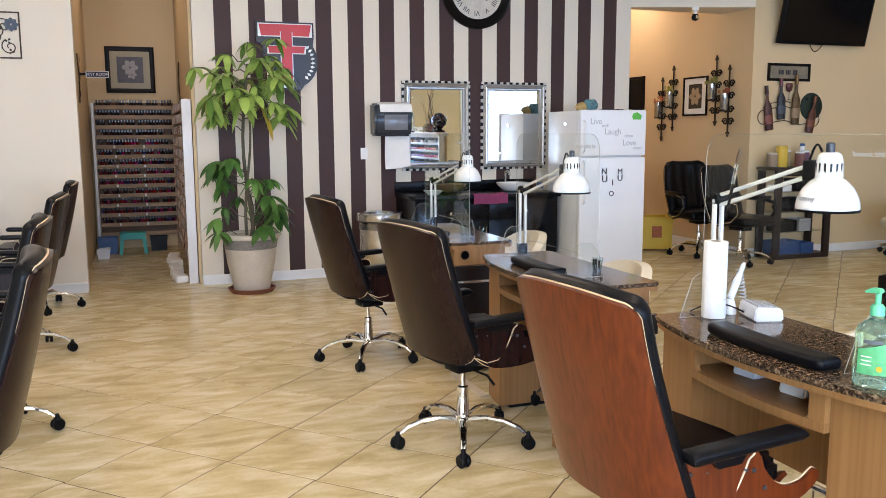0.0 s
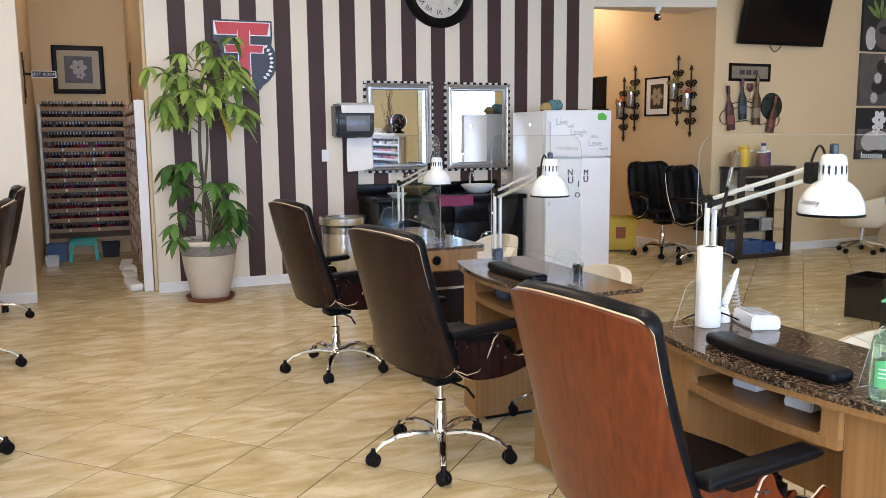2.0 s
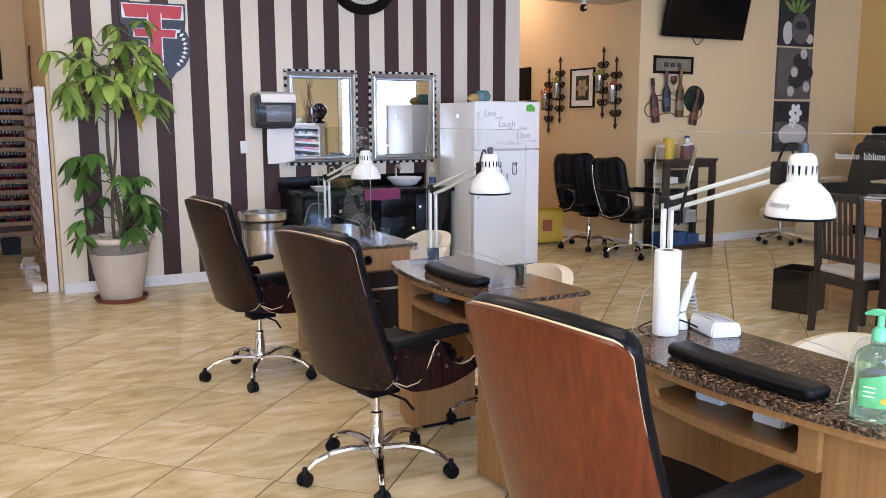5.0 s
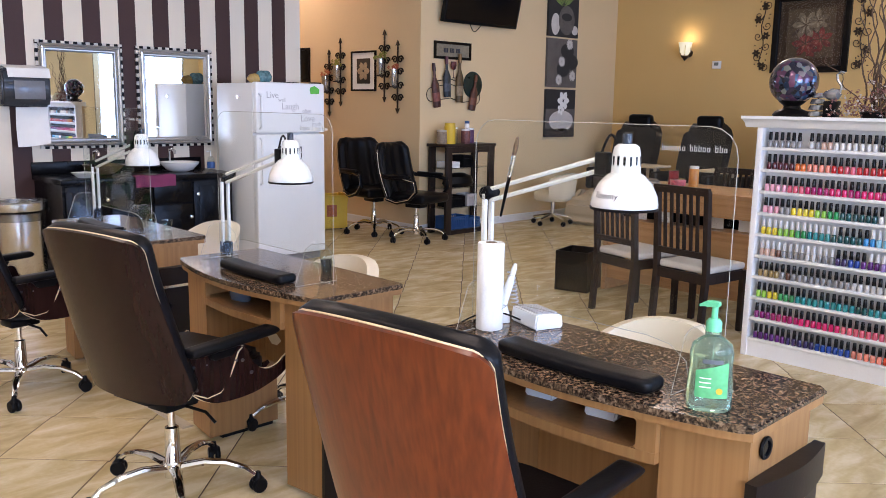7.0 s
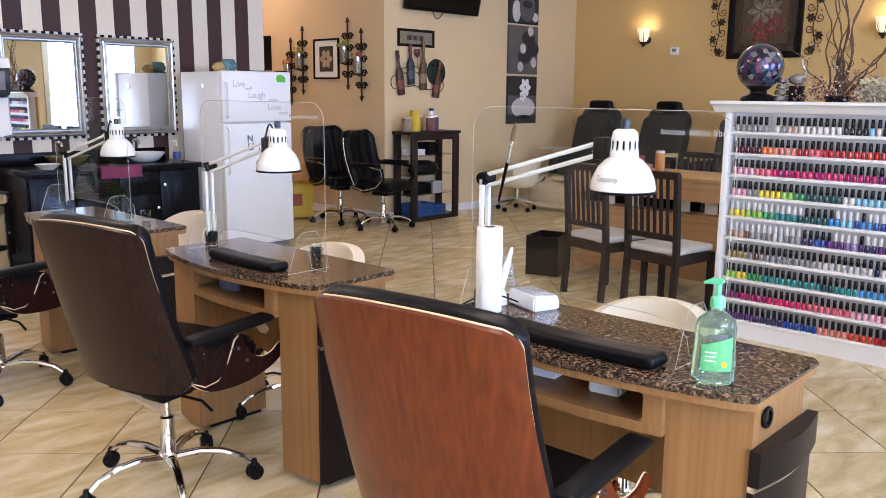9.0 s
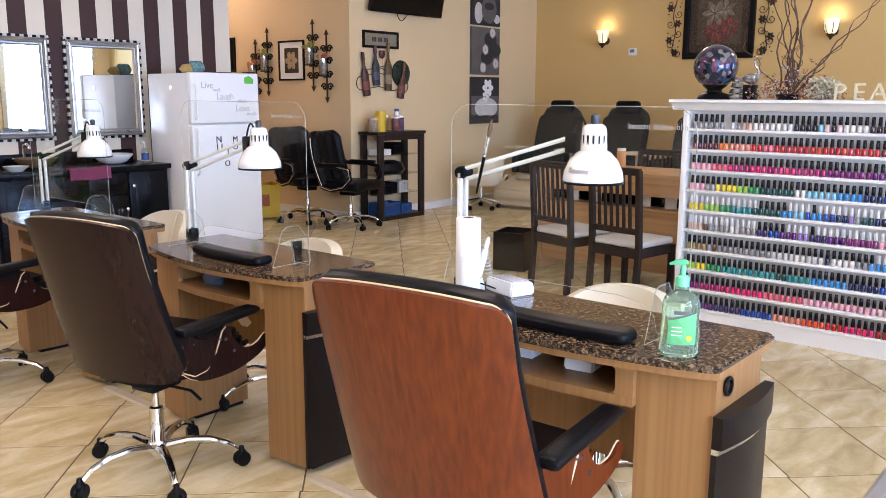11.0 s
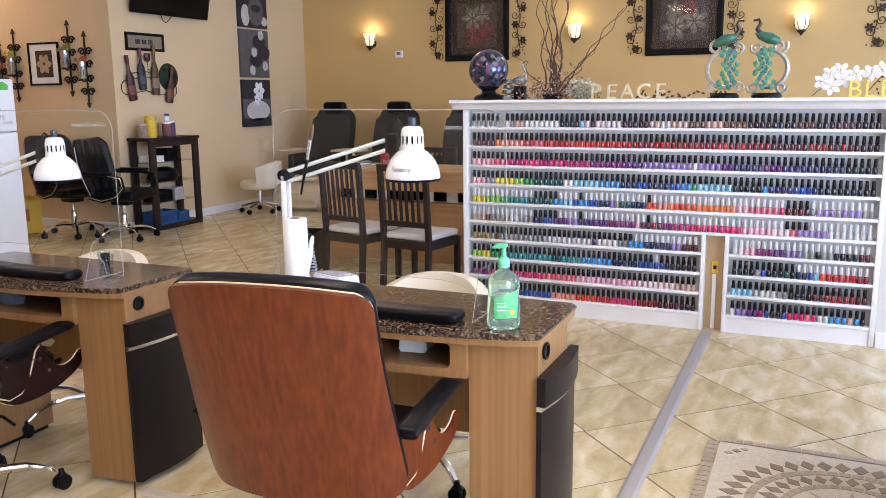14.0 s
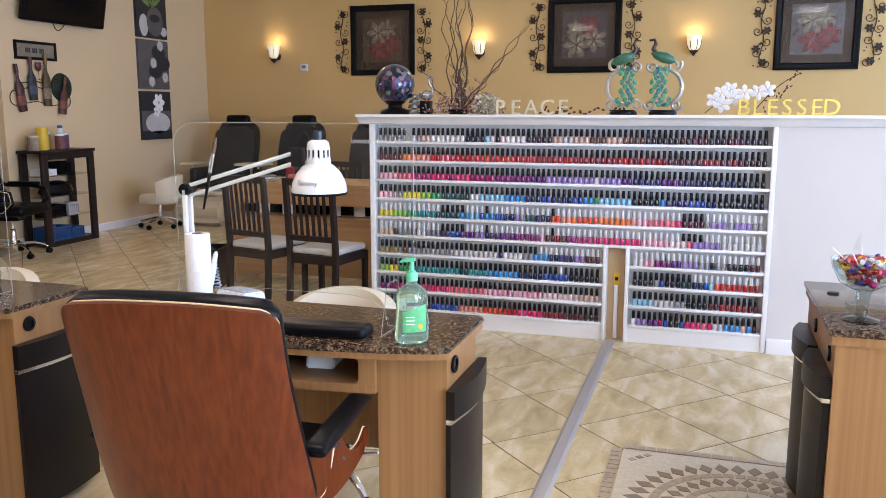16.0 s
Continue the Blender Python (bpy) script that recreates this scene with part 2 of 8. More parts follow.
DARKDOOR = stuff_mat("dark_brown_laminate", (0.009, 0.006, 0.0055), 0.36, vary=0.12, scale=7, fine=90, bump=0.05, spec=0.22)
ESPRESSO = wood_mat("espresso_wood", (0.012, 0.0075, 0.006), (0.030, 0.018, 0.014), 0.4, "Z", 1.0, 0.0, 0.45, 0.25)
BLACKCAB = stuff_mat("black_cabinet_lacquer", (0.004, 0.004, 0.005), 0.25, vary=0.15, scale=5, fine=80, bump=0.04, spec=0.15)
ENAMEL = stuff_mat("white_enamel", (0.82, 0.82, 0.80), 0.22, vary=0.03, scale=6, fine=70, bump=0.02, coat=0.3)
FRIDGE = stuff_mat("fridge_enamel", (0.86, 0.88, 0.90), 0.32, vary=0.03, scale=4, fine=190, bump=0.10)
PAPER = stuff_mat("white_paper", (0.84, 0.84, 0.82), 0.85, vary=0.04, scale=16, fine=150, bump=0.15)
IVORY = stuff_mat("ivory_leather", (0.74, 0.66, 0.50), 0.42, vary=0.05, scale=7, fine=150, bump=0.12)
FABRIC = stuff_mat("cream_seat_fabric", (0.60, 0.56, 0.50), 0.9, vary=0.08, scale=12, fine=260, bump=0.4)
IRON = stuff_mat("dark_wrought_iron", (0.050, 0.030, 0.017), 0.5, metal=0.5, vary=0.3, scale=20, fine=120, bump=0.15)
PICBLACK = stuff_mat("black_picture_frame", (0.006, 0.0045, 0.004), 0.36, vary=0.2, scale=15, fine=90, bump=0.08, spec=0.15)
ACRYLIC = glass_mat("clear_acrylic", (0.99, 1.0, 0.99), 0.0, 0.985, 0.35)
PICGLASS = glass_mat("picture_glass", (1, 1, 1), 0.02, 0.97, 0.12)
CUTGLASS = glass_mat("thick_clear_glass", (0.95, 1.0, 0.98), 0.02, 0.86, 1.0)
GLASS = glass_mat("clear_glass", (0.97, 1.0, 0.99), 0.0, 0.94, 0.8)
FROST = stuff_mat("frosted_vinyl", (0.42, 0.42, 0.40), 0.7, vary=0.1, bump=0, spec=0.2)
EDGE = stuff_mat("acrylic_edge", (0.40, 0.40, 0.36), 0.25, vary=0.05, scale=10, fine=80, bump=0)
MIRROR = bpy.data.materials.new("mirror_silver")
_n, _l, _p = nodes_of(MIRROR)
_p.inputs["Base Color"].default_value, _p.inputs["Metallic"].default_value, _p.inputs["Roughness"].default_value = (0.88, 0.90, 0.90, 1), 1.0, 0.015
TERRA = stuff_mat("terracotta", (0.20, 0.065, 0.030), 0.7, vary=0.15, scale=12, fine=90, bump=0.2)
POTMAT = stuff_mat("cream_glazed_pot", (0.56, 0.50, 0.42), 0.5, vary=0.12, scale=9, fine=80, bump=0.15)
POTBAND = stuff_mat("grey_pot_band", (0.22, 0.20, 0.18), 0.6, vary=0.4, scale=40, fine=120, bump=0.4)
SOIL = stuff_mat("potting_soil", (0.035, 0.022, 0.014), 0.95, vary=0.4, scale=40, fine=160, bump=0.8)
# LEAF carries the sunlit tone in its colour, LEAFLOW is its shaded copy
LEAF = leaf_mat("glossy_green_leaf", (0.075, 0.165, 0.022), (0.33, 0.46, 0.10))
LEAFLOW = leaf_mat("shaded_green_leaf", (0.020, 0.075, 0.014), (0.085, 0.20, 0.035))
LEAFY = leaf_mat("yellowing_leaf", (0.45, 0.30, 0.03), (0.55, 0.42, 0.06))
BARK = stuff_mat("plant_bark", (0.10, 0.085, 0.055), 0.85, vary=0.3, scale=20, fine=90, bump=0.5, stretch=(1, 1, 0.3))
CURTAIN = stuff_mat("white_sheer_curtain", (0.86, 0.86, 0.84), 0.9, vary=0.05, scale=6, fine=120, bump=0.2)
GREYSTRIP = stuff_mat("grey_metal_strip", (0.46, 0.44, 0.41), 0.4, metal=0.4, vary=0.08, scale=8, fine=120, bump=0.05)
TEAL = stuff_mat("teal_plastic", (0.02, 0.36, 0.33), 0.4, vary=0.06)
BLUE = stuff_mat("blue_plastic", (0.02, 0.08, 0.24), 0.4, vary=0.08)
YELLOW = stuff_mat("yellow_plastic", (0.70, 0.46, 0.03), 0.45, vary=0.08)
MAUVE = stuff_mat("mauve_towel", (0.20, 0.035, 0.10), 0.95, vary=0.15, scale=20, fine=220, bump=0.6)
RACKBACK = stuff_mat("rack_tan_panel", (0.52, 0.36, 0.19), 0.6, vary=0.05)
TVBLACK = stuff_mat("tv_screen_and_gap_black", (0.003, 0.003, 0.004), 0.16, vary=0.1, bump=0, spec=0.2)
INK = stuff_mat("dark_ink", (0.03, 0.03, 0.04), 0.6, vary=0.05, bump=0)
SILVERINK = stuff_mat("grey_script_vinyl", (0.46, 0.47, 0.50), 0.4, vary=0.05, bump=0)
GOLD = stuff_mat("gold_letter", (0.86, 0.68, 0.17), 0.2, metal=0.75, vary=0.08, scale=12, bump=0.04)
CREAMLET = stuff_mat("cream_gold_letter", (0.74, 0.66, 0.45), 0.3, metal=0.3, vary=0.08, scale=12, bump=0.05)


# ---- mesh helpers ----
def box(bm, x0, x1, y0, y1, z0, z1, bevel=0.0, segs=2):
    vs = [bm.verts.new((x, y, z)) for z in (z0, z1) for y in (y0, y1) for x in (x0, x1)]
    fs = [bm.faces.new([vs[i] for i in f]) for f in ((0, 2, 3, 1), (4, 5, 7, 6), (0, 1, 5, 4), (2, 6, 7, 3), (0, 4, 6, 2), (1, 3, 7, 5))]
    if bevel:
        es = list({e for f in fs for e in f.edges})
        bmesh.ops.bevel(bm, geom=es, offset=bevel, segments=segs, profile=0.5, affect="EDGES")
    return bm


def prism(bm, pts, axis, a, b):
    """A polygon in the plane across an axis, drawn out from a to b. Axis y takes (x, z), x takes (y, z), z takes (x, y)."""
    def place(p, d):
        return {"x": (d, p[0], p[1]), "y": (p[0], d, p[1]), "z": (p[0], p[1], d)}[axis]
    lo, hi = [bm.verts.new(place(p, a)) for p in pts], [bm.verts.new(place(p, b)) for p in pts]
    bm.faces.new(lo), bm.faces.new(hi[::-1])
    for i in range(len(pts)):
        j = (i + 1) % len(pts)
        bm.faces.new((lo[i], hi[i], hi[j], lo[j]))
    return bm


def lathe(bm, profile, segs=24, centre=(0, 0, 0), axis="z"):
    """Turns (radius, height) points about an axis."""
    rings = []
    for r, h in profile:
        ring = []
        for i in range(segs):
            a = 2 * math.pi * i / segs
            u, v = r * math.cos(a), r * math.sin(a)
            p = {"z": (u, v, h), "x": (h, u, v), "y": (u, h, v)}[axis]
            ring.append(bm.verts.new(Vector(p) + Vector(centre)))
        rings.append(ring)
    for a, b in zip(rings, rings[1:]):
        for i in range(segs):
            bm.faces.new((a[i], a[(i + 1) % segs], b[(i + 1) % segs], b[i]))
    if profile[0][0] > 1e-4:
        bm.faces.new(rings[0][::-1])
    if profile[-1][0] > 1e-4:
        bm.faces.new(rings[-1])
    return bm


def tube(bm, pts, r, segs=8, r2=None, flat=1.0):
    """A round bar along a line of points; r2: its radius at the far end."""
    pts = [Vector(p) for p in pts]
    rings, side = [], None
    for i, p in enumerate(pts):
        d = (pts[min(i + 1, len(pts) - 1)] - pts[max(i - 1, 0)]).normalized()
        if side is None:
            side = d.cross(Vector((0, 0, 1)) if abs(d.z) < 0.9 else Vector((1, 0, 0))).normalized()
        side = (side - d * side.dot(d)).normalized()
        up = side.cross(d)
        k = r if r2 is None else r + (r2 - r) * i / (len(pts) - 1)
        rings.append([bm.verts.new(p + side * (k * math.cos(2 * math.pi * j / segs)) + up * (k * flat * math.sin(2 * math.pi * j / segs))) for j in range(segs)])
    for a, b in zip(rings, rings[1:]):
        for j in range(segs):
            bm.faces.new((a[j], a[(j + 1) % segs], b[(j + 1) % segs], b[j]))
    bm.faces.new(rings[0][::-1]), bm.faces.new(rings[-1])
    return bm


def sheet(bm, fn, nu, nv, thick):
    """A curved board: fn(u, v) for u, v in 0..1 gives its middle; thick is its thickness, a number or a function of u, v."""
    half = (lambda i, j: thick(i / nu, j / nv) / 2) if callable(thick) else (lambda i, j: thick / 2)
    P = [[Vector(fn(i / nu, j / nv)) for j in range(nv + 1)] for i in range(nu + 1)]
    N = []
    for i in range(nu + 1):
        row = []
        for j in range(nv + 1):
            du = P[min(i + 1, nu)][j] - P[max(i - 1, 0)][j]
            dv = P[i][min(j + 1, nv)] - P[i][max(j - 1, 0)]
            row.append(du.cross(dv).normalized())
        N.append(row)
    A = [[bm.verts.new(P[i][j] + N[i][j] * half(i, j)) for j in range(nv + 1)] for i in range(nu + 1)]
    B = [[bm.verts.new(P[i][j] - N[i][j] * half(i, j)) for j in range(nv + 1)] for i in range(nu + 1)]
    for i in range(nu):
        for j in range(nv):
            bm.faces.new((A[i][j], A[i + 1][j], A[i + 1][j + 1], A[i][j + 1]))
            bm.faces.new((B[i][j], B[i][j + 1], B[i + 1][j + 1], B[i + 1][j]))
    rim = [(i, 0) for i in range(nu)] + [(nu, j) for j in range(nv)] + [(i, nv) for i in range(nu, 0, -1)] + [(0, j) for j in range(nv, 0, -1)]
    for k, (i, j) in enumerate(rim):
        i2, j2 = rim[(k + 1) % len(rim)]
        bm.faces.new((A[i][j], B[i][j], B[i2][j2], A[i2][j2]))
    return bm


def mesh_of(bm, name, material, smooth=0.0):
    bmesh.ops.recalc_face_normals(bm, faces=bm.faces)
    me = bpy.data.meshes.new(name)
    bm.to_mesh(me)
    bm.free()
    for m in material if isinstance(material, (list, tuple)) else [material]:
        me.materials.append(m)
    if smooth:
        me.polygons.foreach_set("use_smooth", [True] * len(me.polygons))
        me.set_sharp_from_angle(angle=radians(smooth))
    return me


def part(name, bm, material, parent, label="", smooth=40, at=None):
    """Links a bmesh as one mesh object under a thing or a part."""
    ob = new(name, mesh_of(bm, name, material, smooth))
    ob.parent = parent
    if at is not None:
        ob.matrix_local = at
    return tagged(ob, label)


def thing(name, label, category, m=None, bm=None, material=None, group="", kind="", smooth=40):
    """A top-level thing: an Empty at its base, or a mesh of its own."""
    ob = new(name, mesh_of(bm, name, material, smooth) if bm else None)
    if m is not None:
        ob.matrix_world = m
    return tagged(ob, label, category, group, kind)


def text_mesh(words, size, depth, material, spacing=1.0):
    """Letters of the built-in font as a mesh, standing in x and z, centred."""
    cu = bpy.data.curves.new("letters", "FONT")
    cu.body, cu.size, cu.extrude, cu.align_x, cu.space_character, cu.resolution_u = words, size, depth / 2, "CENTER", spacing, 3
    ob = bpy.data.objects.new("letters", cu)
    me = bpy.data.meshes.new_from_object(ob)
    bpy.data.objects.remove(ob)
    me.transform(Matrix.Rotation(radians(90), 4, "X"))
    me.materials.clear()
    me.materials.append(material)
    return me


B = bmesh.new


def structure(name, label, category, bm, material, smooth=0):
    return thing(name, label, category, None, bm, material, kind="structure", smooth=smooth)

# ---- the setting ----
STRIPED_Y, ART_Y, EAST_X, PASS_X = 7.164, 6.743, 9.513, 5.71
TOP = 3.55

structure("floor", "diagonal beige stone-look tile floor with dark grout", "floor", box(B(), -4.7, 9.7, -5.0, 11.2, -0.12, -0.0025), GROUT)
structure("ceiling", "plain pale painted ceiling", "ceiling", box(B(), -4.75, 9.7, -5.0, 11.2, TOP, TOP + 0.1), CEIL)
structure("wall_north", "cream wall painted with plum-brown vertical stripes", "wall", box(B(), -0.335, 4.37, STRIPED_Y, STRIPED_Y + 0.15, -0.05, TOP), WALL_PALE)
structure("wall_north_left", "plain cream painted wall beside the alcove", "wall", box(B(), -4.6, -1.36, STRIPED_Y, STRIPED_Y + 0.15, -0.05, TOP), WALL_PALE)
structure("wall_alcove_left", "cream side wall of the storage alcove", "wall", box(B(), -1.56, -1.42, STRIPED_Y + 0.15, 10.4, -0.05, TOP), WALL)
structure("wall_alcove_right", "cream side wall of the storage alcove", "wall", box(B(), -0.36, -0.22, STRIPED_Y + 0.15, 10.4, -0.05, TOP), WALL)
structure("wall_alcove_back", "tan back wall of the storage alcove", "wall", box(B(), -1.42, -0.36, 10.3, 10.42, -0.05, TOP), WALL)
structure("wall_art", "cream wall under the television", "wall", box(B(), PASS_X, EAST_X, ART_Y, ART_Y + 0.15, -0.05, TOP), WALL)
structure("wall_passage", "tan passage wall with candle sconces", "wall", box(B(), PASS_X, PASS_X + 0.15, ART_Y + 0.15, 11.0, -0.05, TOP), WALL)
structure("wall_passage_left", "cream passage wall", "wall", box(B(), 4.22, 4.37, STRIPED_Y + 0.15, 11.0, -0.05, TOP), WALL)
structure("wall_passage_end", "cream end wall of the passage", "wall", box(B(), 4.37, PASS_X, 10.85, 11.0, -0.05, TOP), WALL)
structure("wall_east", "warm cream wall with lamps and framed pictures", "wall", box(B(), EAST_X, EAST_X + 0.15, -4.95, ART_Y + 0.15, -0.05, TOP), WALL_EAST)
structure("wall_west", "plain cream painted wall", "wall", box(B(), -4.75, -4.6, -4.95, STRIPED_Y + 0.15, -0.05, TOP), WALL_PALE)
bm = B()
prism(bm, [(4.37, STRIPED_Y), (PASS_X, ART_Y), (PASS_X, STRIPED_Y + 0.15), (4.37, STRIPED_Y + 0.15)], "z", 2.82, TOP)
structure("wall_header", "cream header above the passage opening", "wall", bm, WALL_PALE)
# south shop front with two wide windows
bm = B()
SOUTH = -4.8
for x0, x1, z0, z1 in ((-4.6, EAST_X, -0.05, 0.5), (-4.6, EAST_X, 3.0, TOP), (-4.6, -3.8, 0.5, 3.0), (0.6, 2.1, 0.5, 3.0), (5.6, 6.9, 0.5, 3.0), (9.1, EAST_X, 0.5, 3.0)):
    box(bm, x0, x1, SOUTH - 0.15, SOUTH, z0, z1)
structure("wall_south", "cream shop front wall with wide windows", "wall", bm, WALL)
for k, (x0, x1) in enumerate(((-3.8, 0.6), (2.1, 5.6), (6.9, 9.1))):
    w = thing("window_%d" % (k + 1), "wide shop window in a dark metal frame", "window", kind="structure")
    bm = B()
    n = (3, 2, 1)[k]
    for i in range(n + 1):
        x = x0 + (x1 - x0) * i / n
        box(bm, x - 0.03, x + 0.03, SOUTH - 0.11, SOUTH - 0.04, 0.5, 3.0)
    for z in (0.5, 2.95):
        box(bm, x0, x1, SOUTH - 0.112, SOUTH - 0.038, z, z + 0.05)
    part("window_frame", bm, PLASTIC, w)
    for i in range(n):
        a, b = x0 + (x1 - x0) * i / n + 0.03, x0 + (x1 - x0) * (i + 1) / n - 0.03
        g = part("pane", box(B(), a, b, SOUTH - 0.080, SOUTH - 0.074, 0.55, 2.95), GLASS, w, smooth=0)
        g.visible_shadow = False

# painted stripes
for i in range(14):
    x = -0.136 + 0.3203 * i
    structure("stripe", "plum-brown painted stripe", "wall stripe", box(B(), x, x + 0.157, STRIPED_Y - 0.002, STRIPED_Y + 0.02, 0.09, TOP), STRIPE)

# baseboards
def baseboard(x0, y0, x1, y1):
    """Board along a wall line, its face 14 mm proud on the left of the line's direction."""
    d = Vector((x1 - x0, y1 - y0, 0))
    length = d.length
    bm = B()
    prism(bm, [(0, 0), (0.014, 0), (0.014, 0.082), (0.008, 0.095), (0, 0.095)], "x", 0, length)
    ob = structure("baseboard", "white painted baseboard", "baseboard", bm, WHITE)
    ob.matrix_world = Matrix.Translation((x0, y0, 0)) @ Matrix.Rotation(math.atan2(d.y, d.x), 4, "Z")

baseboard(4.37, STRIPED_Y, -0.335, STRIPED_Y)
baseboard(-1.36, STRIPED_Y, -4.6, STRIPED_Y)
baseboard(EAST_X, ART_Y, PASS_X, ART_Y)
baseboard(PASS_X, ART_Y, PASS_X, 10.85)
baseboard(EAST_X, -4.8, EAST_X, ART_Y)
baseboard(-4.6, STRIPED_Y, -4.6, -4.8)

# ceiling light panels, unseen; the left-middle and alcove ones added to brighten there
for x, y in ((-1.6, -0.6), (-1.6, 2.9), (-1.6, 4.7), (0.9, 1.2), (0.9, 4.6), (1.0, -2.2), (6.6, 0.2), (6.6, 4.0), (4.95, 9.0), (-0.9, 8.8)):
    lt = thing("ceiling_light", "flat white ceiling light panel, switched on", "ceiling light", pose(x, y, TOP), group="ceiling lights")
    bm = B()
    for a in ((-0.62, -0.58, -0.32, 0.32), (0.58, 0.62, -0.32, 0.32), (-0.58, 0.58, -0.32, -0.28), (-0.58, 0.58, 0.28, 0.32)):
        box(bm, *a, -0.05, 0)
    part("frame", bm, WHITE, lt)
    part("diffuser", box(B(), -0.58, 0.58, -0.28, 0.28, -0.035, -0.02), glow_mat("light_diffuser", (1.0, 0.83, 0.66), 11.5 if y < 8.5 or x > 0 else 3.5), lt)

# grey strip across the floor and cable covers between the desks
bm = B()
prism(bm, [(0.165, 0.0), (0.237, 0.0), (0.222, 0.010), (0.180, 0.010)], "x", -3.0, 3.955)
structure("floor_strip", "worn grey metal transition strip across the floor", "floor strip", bm, GREYSTRIP)

# ---- nail desks ----
def desk_front(y, bow=0.082):
    """x of the technician's edge of the top, bowed outwards, for y from 0 to 1.05."""
    return -bow * math.sin(math.pi * max(0, min(1, y / 1.05)))


def nail_desk(m):
    """Beech nail desk: granite top, bowed front, pedestals and dark end cabinet; local y runs along the desk from its cabinet end."""
    L, W = 1.05, 0.412
    d = thing("nail_desk", "beech nail desk with brown granite top and dark end cabinet", "desk", m, group="nail desks")
    def top_outline(grow):
        pts = [(desk_front(y * L / 14) - grow, y * L / 14) for y in range(15)]
        pts[0], pts[-1] = (-grow + 0.015, -grow), (-grow + 0.015, L + grow)
        pts.insert(1, (-grow, -grow + 0.03)), pts.insert(-1, (-grow, L + grow - 0.03))
        return pts + [(W - 0.02, L + grow), (W, L + grow - 0.02), (W, -grow + 0.02), (W - 0.02, -grow)]
    bm = prism(B(), top_outline(0.008), "z", 0.781, 0.800)
    bmesh.ops.bevel(bm, geom=[e for e in bm.edges if abs(e.verts[0].co.z - e.verts[1].co.z) < 1e-5], offset=0.006, segments=2, affect="EDGES")
    part("granite_top", bm, GRANITE, d, "polished brown granite top")
    part("top_band", prism(B(), top_outline(0.002), "z", 0.761, 0.781), BEECH, d)
    # pedestals
    for name, y0, y1 in (("pedestal", 0.012, 0.222), ("pedestal", L - 0.222, L - 0.012)):
        bm = prism(B(), [(0.035 + desk_front(y0) * 0.6, y0), (W - 0.06, y0), (W - 0.06, y1), (0.035 + desk_front(y1) * 0.6, y1)], "z", 0.02, 0.761)
        part(name, bm, BEECH, d)
    part("plinth", box(B(), 0.07, W - 0.08, 0.03, 0.21, 0, 0.02), PLASTIC, d)
    part("plinth", box(B(), 0.07, W - 0.08, L - 0.21, L - 0.03, 0, 0.02), PLASTIC, d)
    # apron with the open cubby, bowed
    def arc(y0, y1, dx, n=10):
        return [(desk_front(y0 + (y1 - y0) * i / n) * 0.9 + dx, y0 + (y1 - y0) * i / n) for i in range(n + 1)]
    a, b = 0.223, L - 0.223
    def band(y0, y1, z0, z1, d0=0.03, d1=0.05):
        return prism(B(), arc(y0, y1, d0) + arc(y0, y1, d1)[::-1], "z", z0, z1)
    ap = part("apron", band(a, b, 0.750, 0.7605), BEECH, d)
    part("apron", band(a, b, 0.642, 0.670), BEECH, d)
    part("apron", band(a, a + 0.050, 0.6705, 0.7495), BEECH, d)
    part("apron", band(b - 0.050, b, 0.6705, 0.7495), BEECH, d)
    for yc, sy in ((a + 0.050, 1), (b - 0.050, -1)):
        for zc, sz in ((0.6705, 1), (0.7495, -1)):
            fx = desk_front(yc) * 0.9 + 0.032
            r = 0.020
            pts = [(yc, zc)] + [(yc + sy * r * (1 - math.sin(q * math.pi / 12)), zc + sz * r * (1 - math.cos(q * math.pi / 12))) for q in range(7)]
            part("apron_corner", prism(B(), pts, "x", fx, fx + 0.016), BEECH, d)
    part("cubby_shelf", prism(B(), arc(a, b, 0.052) + [(0.26, b), (0.26, a)], "z", 0.654, 0.669), BEECH, d)
    part("cubby_back", box(B(), 0.261, 0.275, a, b, 0.642, 0.7605), DARKDOOR, d)
    # added screen: hides the bright floor so the open kneehole looks dark
    part("modesty_panel", box(B(), W - 0.12, W - 0.102, a, b, 0.33, 0.7605), BEECH, d)
    # end with grommet, dark door and its grip
    gm = lathe(B(), [(0.019, -0.002), (0.026, -0.002), (0.028, -0.006), (0.026, -0.010), (0.019, -0.010), (0.019, -0.002)], 20, (0.100, 0.012, 0.722), "y")
    part("grommet", gm, PLASTIC, d)
    # black disc stands for the shade inside the hole
    part("grommet_hole_shade", lathe(B(), [(0.0, 0.006), (0.0195, 0.006), (0.0195, 0.0095), (0.0, 0.0095)], 16, (0.100, 0.0, 0.722), "y"), TVBLACK, d)
    part("end_panel", box(B(), W - 0.0595, W - 0.045, 0.02, 0.21, 0.02, 0.761), BEECH, d)
    x0, x1 = 0.018, W - 0.02
    n = 10
    bulge = [(x0 + (x1 - x0) * i / n, 0.009 - 0.014 - 0.022 * math.sin(math.pi * i / n)) for i in range(n + 1)]
    back = [(x1, 0.0105), (x0, 0.0105)]
    dr = part("cabinet_door", prism(B(), bulge + back, "z", 0.03, 0.555), DARKDOOR, d, "dark brown bowed cabinet door")
    part("drawer_front", prism(B(), [(x, y - 0.012) for x, y in bulge] + back, "z", 0.572, 0.660), DARKDOOR, d)
    part("grip_strip", prism(B(), [(x, y - 0.002) for x, y in bulge] + back, "z", 0.556, 0.571), STEEL, dr, "thin silver grip strip")
    return d


